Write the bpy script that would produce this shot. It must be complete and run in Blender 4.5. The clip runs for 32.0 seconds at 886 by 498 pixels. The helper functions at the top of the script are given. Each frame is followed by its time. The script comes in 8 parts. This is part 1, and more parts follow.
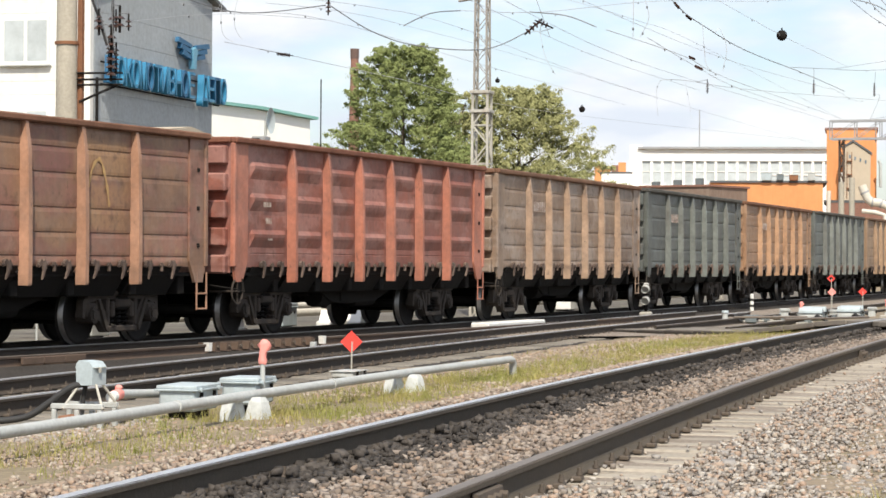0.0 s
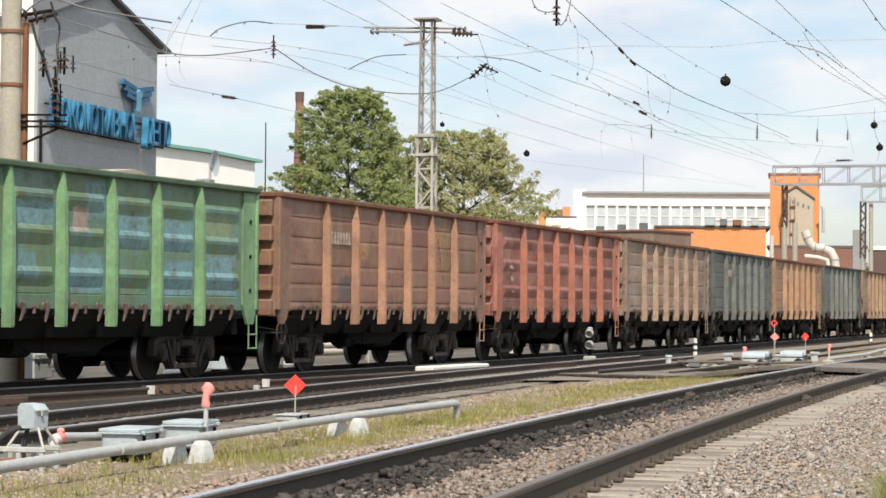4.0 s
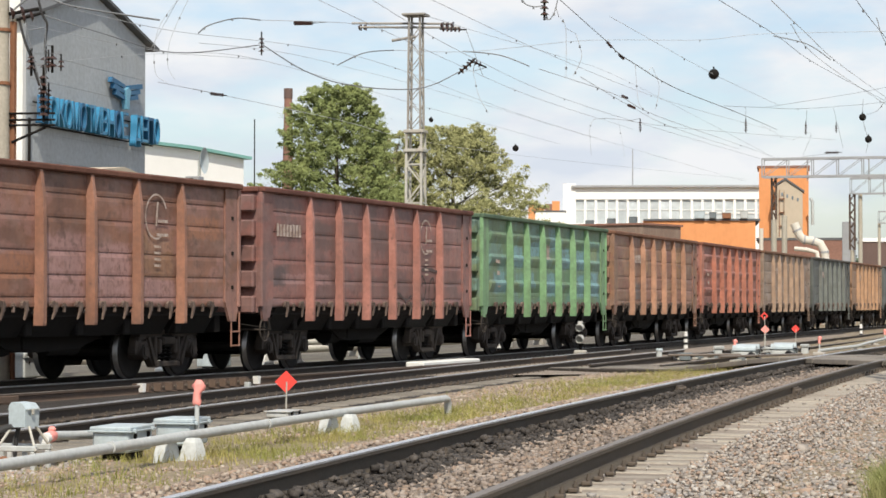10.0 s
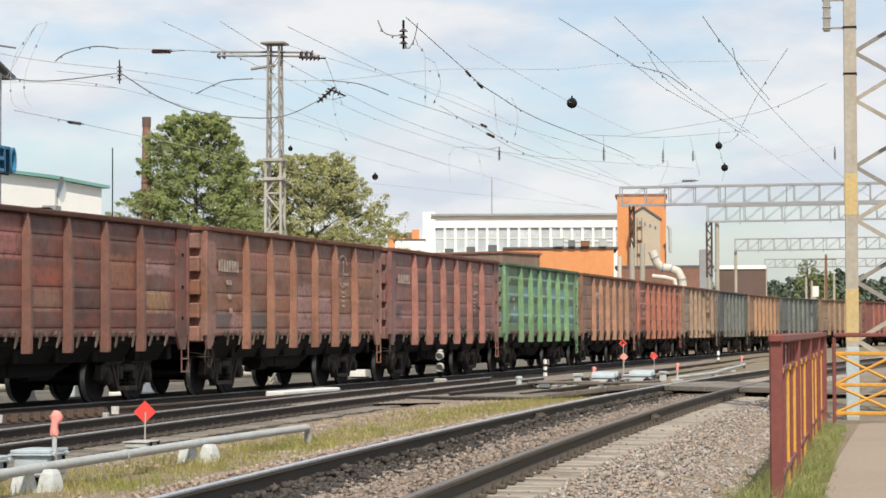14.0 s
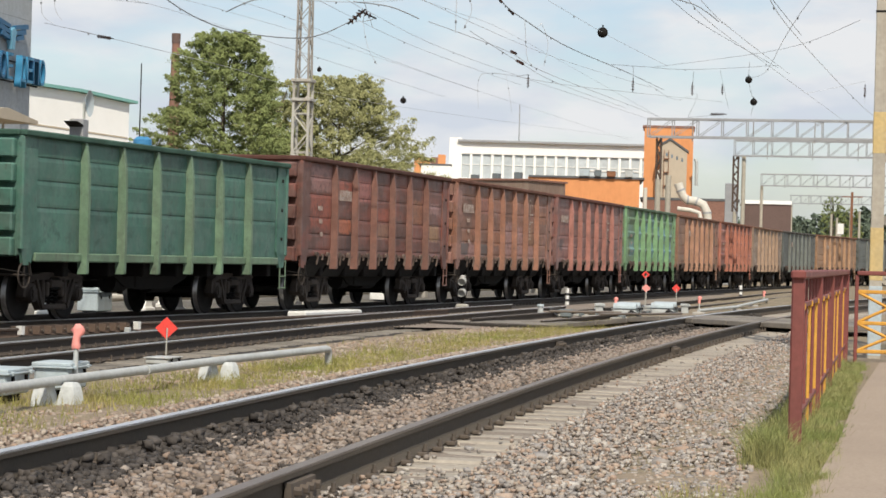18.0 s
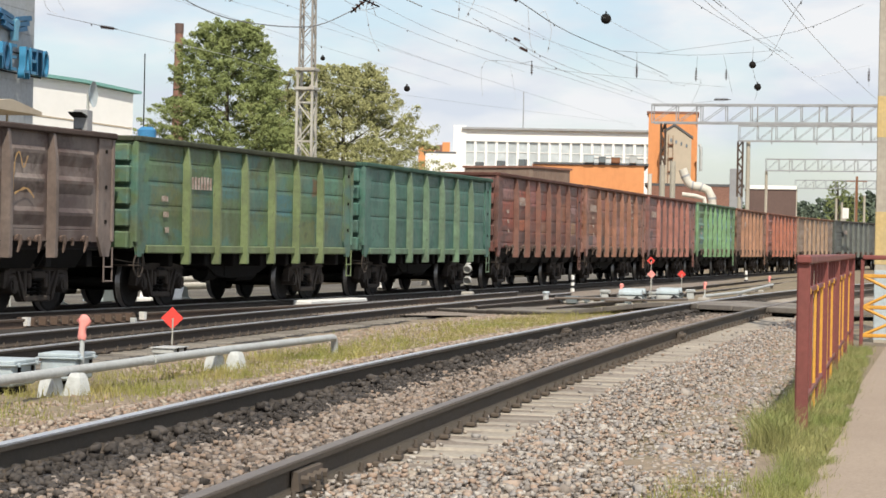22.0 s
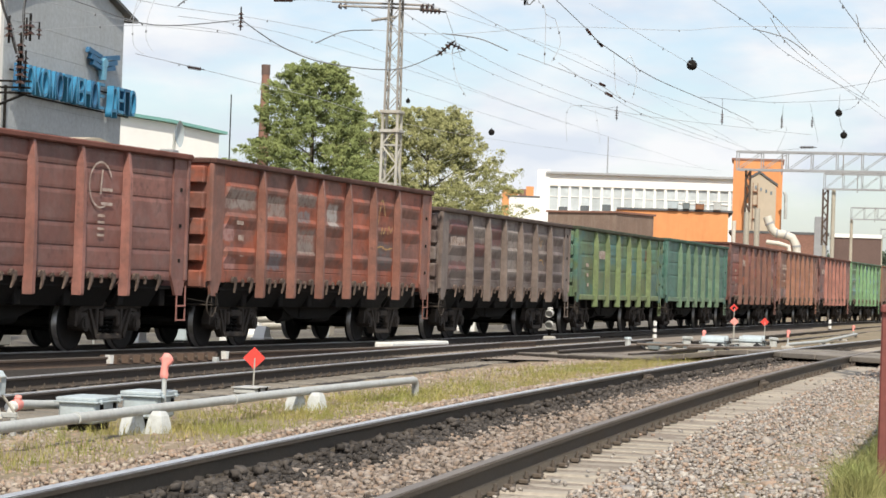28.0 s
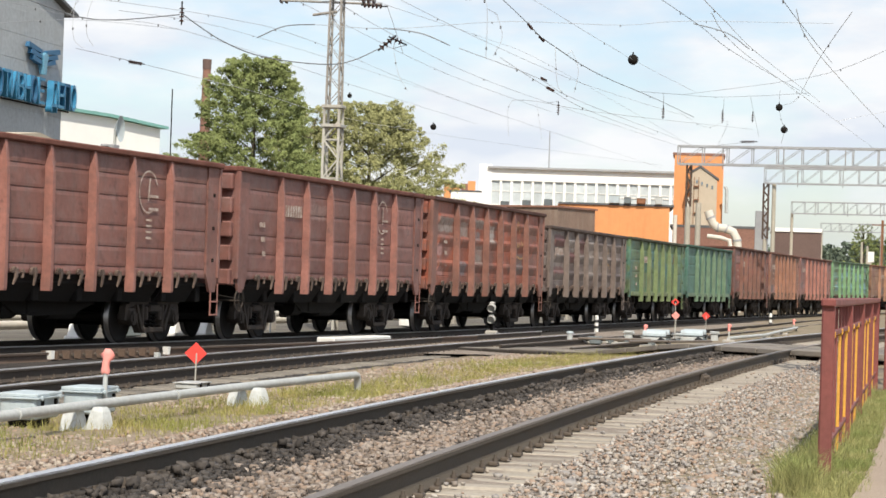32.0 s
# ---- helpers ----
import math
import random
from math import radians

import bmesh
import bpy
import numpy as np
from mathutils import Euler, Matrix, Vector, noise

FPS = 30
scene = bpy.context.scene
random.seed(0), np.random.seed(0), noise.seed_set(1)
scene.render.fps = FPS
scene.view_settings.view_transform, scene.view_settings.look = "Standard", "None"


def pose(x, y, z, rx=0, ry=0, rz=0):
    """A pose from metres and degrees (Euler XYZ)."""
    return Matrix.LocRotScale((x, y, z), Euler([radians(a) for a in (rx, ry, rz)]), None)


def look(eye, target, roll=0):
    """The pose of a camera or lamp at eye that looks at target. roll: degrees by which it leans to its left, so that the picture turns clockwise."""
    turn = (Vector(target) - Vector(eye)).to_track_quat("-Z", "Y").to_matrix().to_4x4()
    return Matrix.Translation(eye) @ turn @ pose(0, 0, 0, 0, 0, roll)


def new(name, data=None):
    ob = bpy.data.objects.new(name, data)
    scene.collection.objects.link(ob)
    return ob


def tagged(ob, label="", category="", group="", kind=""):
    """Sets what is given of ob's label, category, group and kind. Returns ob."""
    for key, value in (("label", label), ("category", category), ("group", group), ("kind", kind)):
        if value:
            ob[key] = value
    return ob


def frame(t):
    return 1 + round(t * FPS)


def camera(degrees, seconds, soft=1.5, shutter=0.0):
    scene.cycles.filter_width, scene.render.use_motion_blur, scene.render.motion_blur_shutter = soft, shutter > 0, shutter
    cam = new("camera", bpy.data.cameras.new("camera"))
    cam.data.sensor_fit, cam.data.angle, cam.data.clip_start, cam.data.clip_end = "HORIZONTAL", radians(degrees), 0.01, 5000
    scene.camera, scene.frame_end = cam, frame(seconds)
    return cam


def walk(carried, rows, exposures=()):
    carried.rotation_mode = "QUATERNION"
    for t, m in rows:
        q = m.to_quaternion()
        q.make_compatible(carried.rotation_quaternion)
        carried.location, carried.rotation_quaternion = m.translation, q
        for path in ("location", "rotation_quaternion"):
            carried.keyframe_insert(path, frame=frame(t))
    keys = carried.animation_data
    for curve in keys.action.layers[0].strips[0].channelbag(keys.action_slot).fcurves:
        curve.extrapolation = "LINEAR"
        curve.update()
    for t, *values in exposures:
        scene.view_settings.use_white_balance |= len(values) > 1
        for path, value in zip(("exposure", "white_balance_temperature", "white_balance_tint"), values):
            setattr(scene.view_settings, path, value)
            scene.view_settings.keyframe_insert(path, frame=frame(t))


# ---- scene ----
# ---------------------------------------------------------------- camera
EYE = (0.0, 0.0, 1.335)
# seconds, heading from +x, pitch, lean (degrees)
CAMERA_ROWS = [
    (0, 27.530, 0.352, 0.347), (0.5, 27.327, -0.065, 0.333), (1, 26.886, 0.026, 0.179),
    (1.5, 26.700, 0.323, 0.580), (2, 26.408, 0.780, 1.360), (2.5, 26.074, 1.252, 1.474),
    (3, 26.093, 1.335, 0.938), (3.5, 26.291, 1.178, 0.827), (4, 26.194, 1.415, 0.544),
    (4.5, 26.413, 1.487, 0.236), (6.5, 26.121, 1.306, 0.429), (7, 26.089, 1.400, 0.550),
    (7.5, 26.460, 0.966, 0.382), (8, 26.588, 0.720, 0.237), (8.5, 26.397, 0.570, -0.071),
    (9, 26.326, 0.743, -0.127), (9.5, 26.009, 1.098, 0.156), (10, 25.948, 1.304, 0.067),
    (10.5, 25.829, 1.431, -0.089), (11, 25.872, 1.543, -0.259), (11.5, 25.756, 1.396, -0.362),
    (12, 25.368, 0.752, -0.323), (12.5, 25.743, 0.544, -0.213), (13, 25.930, 0.773, -0.990),
    (13.5, 23.598, 1.529, -0.763), (14, 22.562, 1.990, -0.197), (14.5, 23.281, 0.883, 0.546),
    (16.5, 22.810, 0.242, 0.852), (17, 23.035, 0.481, 0.930), (17.5, 22.931, 0.371, 0.973),
    (18, 23.136, 0.183, 1.596), (18.5, 23.414, 0.165, 1.815), (19, 23.706, 0.398, 2.152),
    (19.5, 23.873, 0.104, 1.800), (20, 23.542, -0.186, 1.557), (20.5, 23.548, -0.217, 1.602),
    (21, 23.784, -0.315, 1.562), (21.5, 23.960, -0.030, 0.925), (22, 23.251, -0.116, 1.121),
    (22.5, 23.459, -0.201, 1.313), (23, 23.679, 0.238, 1.596), (23.5, 23.941, 0.690, 1.654),
    (24, 24.122, 0.825, 1.684), (24.5, 24.176, 0.917, 1.972), (25, 24.861, 1.008, 1.840),
    (25.5, 25.139, 0.943, 1.959), (27.5, 24.986, 0.931, 1.907), (28, 25.272, 0.881, 1.970),
    (28.5, 25.317, 1.002, 2.078), (29, 25.100, 0.981, 1.661), (29.5, 25.004, 0.633, 1.410),
    (30, 25.004, 0.682, 1.429), (30.5, 24.552, 0.674, 1.115), (31, 24.620, 0.898, 1.200),
    (31.5, 24.315, 0.786, 1.587), (32, 23.867, 0.799, 1.849),
]

def aim(yaw, pitch, lean):
    a, b = radians(yaw), radians(pitch)
    way = Vector((math.cos(a) * math.cos(b), math.sin(a) * math.cos(b), math.sin(b)))
    return look(EYE, Vector(EYE) + way, lean)


cam = camera(21.147, 32.0, soft=1.6)
walk(cam, [(t, aim(a, b, c)) for t, a, b, c in CAMERA_ROWS], exposures=[(0.0, 0.60), (2.0, 0.59), (4.0, 0.47), (9.0, 0.42), (13.0, 0.37), (17.0, 0.29), (19.0, 0.27), (21.0, 0.32), (22.0, 0.40), (23.0, 0.45), (24.0, 0.49), (28.0, 0.50), (32.0, 0.52)])

# ---------------------------------------------------------------- light
SUN_ELEV, SUN_FROM = 48.0, 210.0      # degrees; where the sun stands, from +x towards +y
world = bpy.data.worlds.new("sky")
scene.world = world
world.use_nodes = True
wn, wl = world.node_tree.nodes, world.node_tree.links
wn.clear()
out_w = wn.new("ShaderNodeOutputWorld")
sky = wn.new("ShaderNodeTexSky")
sky.sky_type, sky.sun_disc = "NISHITA", False
sky.sun_elevation, sky.sun_rotation = radians(SUN_ELEV), radians(90 - SUN_FROM)
sky.air_density, sky.dust_density, sky.ozone_density = 1.0, 1.1, 1.9
bg_sky = wn.new("ShaderNodeBackground")
bg_sky.inputs["Strength"].default_value = 0.105
wl.new(sky.outputs[0], bg_sky.inputs["Color"])
bg_cloud = wn.new("ShaderNodeBackground")
bg_cloud.inputs["Strength"].default_value = 0.70
co = wn.new("ShaderNodeTexCoord")
mp = wn.new("ShaderNodeMapping")
mp.inputs["Scale"].default_value = (1.0, 1.0, 3.0)
mp.inputs["Location"].default_value = (0.37, 0.1, 0.0)
wl.new(co.outputs["Generated"], mp.inputs["Vector"])
puff = wn.new("ShaderNodeTexNoise")
puff.inputs["Scale"].default_value, puff.inputs["Detail"].default_value, puff.inputs["Roughness"].default_value = 7.5, 7.0, 0.56
wl.new(mp.outputs[0], puff.inputs["Vector"])
shade = wn.new("ShaderNodeTexNoise")
shade.inputs["Scale"].default_value, shade.inputs["Detail"].default_value = 14.0, 5.0
wl.new(mp.outputs[0], shade.inputs["Vector"])
tone = wn.new("ShaderNodeValToRGB")
tone.color_ramp.elements[0].position, tone.color_ramp.elements[0].color = 0.38, (0.76, 0.82, 0.92, 1)
tone.color_ramp.elements[1].position, tone.color_ramp.elements[1].color = 0.58, (0.97, 0.98, 1.0, 1)
wl.new(shade.outputs["Fac"], tone.inputs[0])
wl.new(tone.outputs["Color"], bg_cloud.inputs["Color"])
rw = wn.new("ShaderNodeValToRGB")
rw.color_ramp.elements[0].position, rw.color_ramp.elements[0].color = 0.42, (0.28, 0.28, 0.28, 1)
rw.color_ramp.elements[1].position, rw.color_ramp.elements[1].color = 0.58, (0.98, 0.98, 0.98, 1)
wl.new(puff.outputs["Fac"], rw.inputs[0])
mx = wn.new("ShaderNodeMixShader")
wl.new(rw.outputs["Color"], mx.inputs[0])
wl.new(bg_sky.outputs[0], mx.inputs[1])
wl.new(bg_cloud.outputs[0], mx.inputs[2])
wl.new(mx.outputs[0], out_w.inputs["Surface"])

sun_data = bpy.data.lights.new("sun", "SUN")
sun_data.energy, sun_data.angle, sun_data.color = 3.6, radians(0.6), (1.0, 0.91, 0.775)
sun = new("sun", sun_data)
sa, se = radians(SUN_FROM), radians(SUN_ELEV)
sun.matrix_world = look((math.cos(sa) * 60 * math.cos(se), math.sin(sa) * 60 * math.cos(se), 60 * math.sin(se)), (0, 0, 0))


# ---------------------------------------------------------------- materials
def material(name, base, rough=0.7, metal=0.0, vary=None, big=0.6, fine=18.0, amount=0.5, bump=0.25,
             streak=None, streak_amount=0.0, per_object=0.0, per_island=0.0, spec=0.4, seed=0.0, grain=0.14,
             patch=None, patch_amount=0.0, patch_size=1.2, dust=None, dust_amount=0.0, scuff=None, mixed=None, chips=None,
             plank_tone=0.0, repaints=()):
    """A painted, rusty, stony or earthy surface: base colour, a second colour in patches, streaks, grain and relief."""
    m = bpy.data.materials.new(name)
    m.use_nodes = True
    nt = m.node_tree
    n, l = nt.nodes, nt.links
    bsdf = n["Principled BSDF"]
    bsdf.inputs["Roughness"].default_value = rough
    bsdf.inputs["Metallic"].default_value = metal
    bsdf.inputs["Specular IOR Level"].default_value = spec
    co = n.new("ShaderNodeTexCoord")
    mp = n.new("ShaderNodeMapping")
    mp.inputs["Location"].default_value = (seed * 7.31, seed * 3.17, seed * 5.03)
    l.new(co.outputs["Object"], mp.inputs["Vector"])

    def noise_tex(scale, detail, squash=(1, 1, 1)):
        t = n.new("ShaderNodeTexNoise")
        t.inputs["Scale"].default_value, t.inputs["Detail"].default_value = scale, detail
        t.inputs["Roughness"].default_value = 0.6
        v = mp.outputs[0]
        if squash != (1, 1, 1):
            q = n.new("ShaderNodeMapping")
            q.inputs["Scale"].default_value = squash
            l.new(v, q.inputs["Vector"])
            v = q.outputs[0]
        l.new(v, t.inputs["Vector"])
        return t

    def ramp(src, a, b, top=1.0):
        r = n.new("ShaderNodeMapRange")
        r.inputs["From Min"].default_value, r.inputs["From Max"].default_value = a, b
        r.inputs["To Max"].default_value = top
        l.new(src, r.inputs["Value"])
        return r.outputs[0]

    def mix(fac, a, b, mode="MIX"):
        x = n.new("ShaderNodeMix")
        x.data_type, x.blend_type = "RGBA", mode
        for sock, val in ((x.inputs["Factor"], fac), (x.inputs[6], a), (x.inputs[7], b)):
            if hasattr(val, "is_output"):
                l.new(val, sock)
            elif isinstance(val, (int, float)):
                sock.default_value = val
            else:
                sock.default_value = (*val, 1)
        return x.outputs[2]

    t_big, t_fine = noise_tex(big, 5), noise_tex(fine, 6)
    vary = vary or tuple(c * 0.7 for c in base)
    col = mix(ramp(t_big.outputs["Fac"], 0.38, 0.62, amount), base, vary)
    if patch:
        t_p = noise_tex(patch_size, 4, (0.8, 1.0, 1.5))
        col = mix(ramp(t_p.outputs["Fac"], 0.48, 0.55, patch_amount), col, patch)
    if dust:
        t_d = noise_tex(3.2, 6)
        col = mix(ramp(t_d.outputs["Fac"], 0.45, 0.66, dust_amount), col, dust)
    if plank_tone:
        # every sheet between two posts and two seams has aged on its own
        q = n.new("ShaderNodeVectorMath")
        q.operation = "MULTIPLY_ADD"
        q.inputs[1].default_value, q.inputs[2].default_value = (1 / 1.63, 0.3, 1 / 0.46), (0.5 + seed * 13.0, 0.5, 0.22)
        l.new(co.outputs["Object"], q.inputs[0])
        fl = n.new("ShaderNodeVectorMath")
        fl.operation = "FLOOR"
        l.new(q.outputs[0], fl.inputs[0])
        wnz = n.new("ShaderNodeTexWhiteNoise")
        l.new(fl.outputs[0], wnz.inputs["Vector"])
        r = n.new("ShaderNodeMapRange")
        r.inputs["To Min"].default_value, r.inputs["To Max"].default_value = 1 - plank_tone, 1 + plank_tone
        l.new(wnz.outputs["Value"], r.inputs["Value"])
        col = mix(1.0, col, r.outputs[0], "MULTIPLY")
    if repaints:
        # areas painted over by hand, with frayed edges: middle x, middle z, half width, half height, colour, cover
        t_r = noise_tex(5.0, 4)
        jit = n.new("ShaderNodeVectorMath")
        jit.operation = "MULTIPLY_ADD"
        jit.inputs[1].default_value = (0.22, 0.0, 0.20)
        l.new(t_r.outputs["Color"], jit.inputs[0])
        l.new(co.outputs["Object"], jit.inputs[2])
        worn = ramp(t_fine.outputs["Fac"], 0.25, 0.5, 1.0)
        for cx, cz, hx, hz, c, cover in repaints:
            d = n.new("ShaderNodeVectorMath")
            d.operation = "MULTIPLY_ADD"
            d.inputs[1].default_value = (1 / hx, 0.0, 1 / hz)
            d.inputs[2].default_value = (-(cx + 0.11) / hx, 0.0, -(cz + 0.10) / hz)
            l.new(jit.outputs[0], d.inputs[0])
            ab = n.new("ShaderNodeVectorMath")
            ab.operation = "ABSOLUTE"
            l.new(d.outputs[0], ab.inputs[0])
            sep = n.new("ShaderNodeSeparateXYZ")
            l.new(ab.outputs[0], sep.inputs[0])
            mxm = n.new("ShaderNodeMath")
            mxm.operation = "MAXIMUM"
            l.new(sep.outputs["X"], mxm.inputs[0])
            l.new(sep.outputs["Z"], mxm.inputs[1])
            inside = ramp(mxm.outputs[0], 1.08, 0.82, cover)
            both = n.new("ShaderNodeMath")
            both.operation = "MULTIPLY"
            l.new(inside, both.inputs[0])
            l.new(worn, both.inputs[1])
            col = mix(both.outputs[0], col, c)
    if scuff:
        t_c = noise_tex(3.6, 6, (0.8, 1.0, 1.0))
        col = mix(ramp(t_c.outputs["Fac"], 0.58, 0.68, 0.6), col, scuff)
    if chips:
        t_k = noise_tex(7.0, 7, (1.0, 1.0, 0.55))
        col = mix(ramp(t_k.outputs["Fac"], 0.64, 0.69, 0.6), col, chips)
    if streak:
        t_s = noise_tex(3.0, 3, (1.0, 1.0, 0.16))
        col = mix(ramp(t_s.outputs["Fac"], 0.48, 0.72, streak_amount), col, streak)
    g = n.new("ShaderNodeMapRange")
    g.inputs["To Min"].default_value, g.inputs["To Max"].default_value = 1.0 - grain * 2.2, 1.0 + grain * 2.2
    l.new(t_fine.outputs["Fac"], g.inputs["Value"])
    col = mix(1.0, col, g.outputs[0], "MULTIPLY")
    if mixed:
        geo = n.new("ShaderNodeNewGeometry")
        cr = n.new("ShaderNodeValToRGB")
        cr.color_ramp.interpolation = "CONSTANT"
        for k, c in enumerate(mixed):
            e = cr.color_ramp.elements[k] if k < 2 else cr.color_ramp.elements.new(k / len(mixed))
            e.position, e.color = k / len(mixed), (*c, 1)
        l.new(geo.outputs["Random Per Island"], cr.inputs[0])
        col = mix(0.7, col, cr.outputs["Color"])
    for amt, node, sock in ((per_object, "ShaderNodeObjectInfo", "Random"), (per_island, "ShaderNodeNewGeometry", "Random Per Island")):
        if amt:
            o = n.new(node)
            r = n.new("ShaderNodeMapRange")
            r.inputs["To Min"].default_value, r.inputs["To Max"].default_value = 1 - amt, 1 + amt
            l.new(o.outputs[sock], r.inputs["Value"])
            col = mix(1.0, col, r.outputs[0], "MULTIPLY")
    l.new(col, bsdf.inputs["Base Color"])
    r = n.new("ShaderNodeMapRange")
    r.inputs["To Min"].default_value, r.inputs["To Max"].default_value = max(rough - 0.15, 0.03), min(rough + 0.15, 1)
    l.new(t_big.outputs["Fac"], r.inputs["Value"])
    l.new(r.outputs[0], bsdf.inputs["Roughness"])
    if bump:
        b = n.new("ShaderNodeBump")
        b.inputs["Strength"].default_value, b.inputs["Distance"].default_value = bump, 0.02
        l.new(t_fine.outputs["Fac"], b.inputs["Height"])
        l.new(b.outputs[0], bsdf.inputs["Normal"])
    return m


M = {}


def define(name, *a, **k):
    M[name] = material(name, *a, **k)


define("ballast", (0.265, 0.225, 0.185), 0.95, vary=(0.20, 0.165, 0.135), big=0.35, fine=26, amount=0.8, bump=0.9, grain=0.35)
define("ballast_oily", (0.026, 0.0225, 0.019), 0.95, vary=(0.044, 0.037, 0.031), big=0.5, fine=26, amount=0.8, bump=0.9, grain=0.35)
define("stone", (0.329, 0.281, 0.239), 0.9, vary=(0.254, 0.196, 0.159), big=1.6, fine=30, amount=0.8, bump=0.4, per_island=0.15, mixed=[(0.257, 0.228, 0.2), (0.339, 0.318, 0.295), (0.401, 0.286, 0.212), (0.391, 0.36, 0.322), (0.298, 0.292, 0.284), (0.37, 0.318, 0.262), (0.453, 0.435, 0.401), (0.339, 0.254, 0.195)])
define("stone_oily", (0.070, 0.061, 0.054), 0.85, vary=(0.046, 0.040, 0.036), big=1.3, fine=30, amount=0.8, bump=0.4, per_island=0.5)
define("stone_brown", (0.256, 0.201, 0.161), 0.9, vary=(0.171, 0.134, 0.11), big=1.0, fine=30, amount=0.8, bump=0.4, per_island=0.3, mixed=[(0.177, 0.146, 0.122), (0.249, 0.201, 0.16), (0.295, 0.22, 0.167), (0.307, 0.268, 0.231), (0.213, 0.183, 0.16)])
define("rail_side_dark", (0.045, 0.036, 0.029), 0.85, vary=(0.078, 0.060, 0.045), big=1.1, fine=30, bump=0.3)
define("rail_side", (0.070, 0.058, 0.044), 0.85, vary=(0.098, 0.077, 0.055), big=1.1, fine=30, bump=0.3)
define("rail_top", (0.70, 0.70, 0.70), 0.42, 0.85, vary=(0.58, 0.58, 0.58), big=0.7, fine=14, bump=0.04)
define("rail_dull", (0.17, 0.140, 0.115), 0.5, 0.4, vary=(0.25, 0.22, 0.19), big=0.7, fine=14, bump=0.1)
define("sand", (0.335, 0.295, 0.24), 0.95, vary=(0.28, 0.24, 0.195), big=0.8, fine=20, bump=0.4, grain=0.25)
define("sleeper_tan", (0.33, 0.295, 0.245), 0.9, vary=(0.27, 0.24, 0.195), big=1.4, fine=24, bump=0.3, per_object=0.12)
define("pale_block", (0.56, 0.59, 0.58), 0.8, vary=(0.46, 0.48, 0.47), big=2.4, fine=24, bump=0.25)
define("concrete", (0.42, 0.40, 0.36), 0.9, vary=(0.33, 0.31, 0.275), big=1.4, fine=24, bump=0.3, per_object=0.1)
define("sleeper_grey", (0.19, 0.172, 0.145), 0.92, vary=(0.12, 0.105, 0.085), big=1.8, fine=20, bump=0.5, per_object=0.25)
define("sleeper_wood", (0.040, 0.034, 0.029), 0.9, vary=(0.07, 0.06, 0.05), big=2.0, fine=20, bump=0.5, per_object=0.2)
define("fastening", (0.085, 0.070, 0.057), 0.85, vary=(0.13, 0.10, 0.075), big=6, bump=0.2)
define("machine_grey", (0.155, 0.185, 0.195), 0.6, vary=(0.10, 0.118, 0.122), big=2.0, fine=20, bump=0.12, streak=(0.14, 0.12, 0.10), streak_amount=0.4)
define("grey_paint", (0.45, 0.47, 0.46), 0.5, vary=(0.36, 0.375, 0.37), big=2.0, fine=20, bump=0.08, streak=(0.30, 0.27, 0.23), streak_amount=0.3)
define("blue_grey_paint", (0.42, 0.49, 0.52), 0.55, vary=(0.34, 0.39, 0.41), big=2.5, fine=20, bump=0.08, streak=(0.27, 0.25, 0.22), streak_amount=0.3)
define("white_paint", (0.78, 0.78, 0.75), 0.6, vary=(0.62, 0.61, 0.58), big=2.0, fine=20, bump=0.08)
define("signal_white", (0.42, 0.42, 0.40), 0.7, vary=(0.34, 0.33, 0.30), big=4.0, fine=20, bump=0.1)
define("red_paint", (0.72, 0.06, 0.045), 0.5, vary=(0.60, 0.06, 0.05), big=3.0, bump=0.05)
define("pink_cloth", (0.80, 0.33, 0.29), 0.85, vary=(0.68, 0.20, 0.17), big=9.0, bump=0.3)
define("black_rubber", (0.025, 0.025, 0.026), 0.7, vary=(0.05, 0.05, 0.05), big=3, bump=0.1)
# near black, with the shade under the wagons put into the colour
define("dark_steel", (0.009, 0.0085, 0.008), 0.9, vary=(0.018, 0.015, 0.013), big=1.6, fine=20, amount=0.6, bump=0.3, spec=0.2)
define("bogie_steel", (0.046, 0.039, 0.034), 0.85, vary=(0.080, 0.064, 0.052), big=2.2, fine=22, amount=0.6, bump=0.3, spec=0.2)
# wheels darkened the same way, for the shade they run in
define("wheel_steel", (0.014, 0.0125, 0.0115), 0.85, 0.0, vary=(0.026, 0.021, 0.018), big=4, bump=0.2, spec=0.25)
define("wheel_tread", (0.30, 0.29, 0.28), 0.4, 0.85, vary=(0.16, 0.15, 0.14), big=4, bump=0.05)
define("fence_red", (0.205, 0.060, 0.052), 0.6, vary=(0.15, 0.050, 0.044), big=3, fine=25, bump=0.12, streak=(0.12, 0.05, 0.03), streak_amount=0.35)
define("fence_yellow", (0.62, 0.32, 0.05), 0.55, vary=(0.45, 0.22, 0.04), big=4, bump=0.1)
define("asphalt", (0.32, 0.255, 0.195), 0.95, vary=(0.265, 0.21, 0.165), big=0.5, fine=40, bump=0.35, grain=0.2)
define("pole_concrete", (0.43, 0.395, 0.325), 0.9, vary=(0.33, 0.305, 0.25), big=1.2, fine=16, bump=0.25, streak=(0.26, 0.24, 0.2), streak_amount=0.4)
define("pylon_paint", (0.40, 0.37, 0.31), 0.7, vary=(0.30, 0.275, 0.23), big=1.2, fine=14, bump=0.12, streak=(0.26, 0.2, 0.14), streak_amount=0.35)
define("pole_yellow", (0.52, 0.385, 0.17), 0.85, vary=(0.42, 0.37, 0.24), big=1.5, fine=18, bump=0.15)
define("rust", (0.25, 0.115, 0.06), 0.85, vary=(0.15, 0.075, 0.045), big=2.0, bump=0.25)
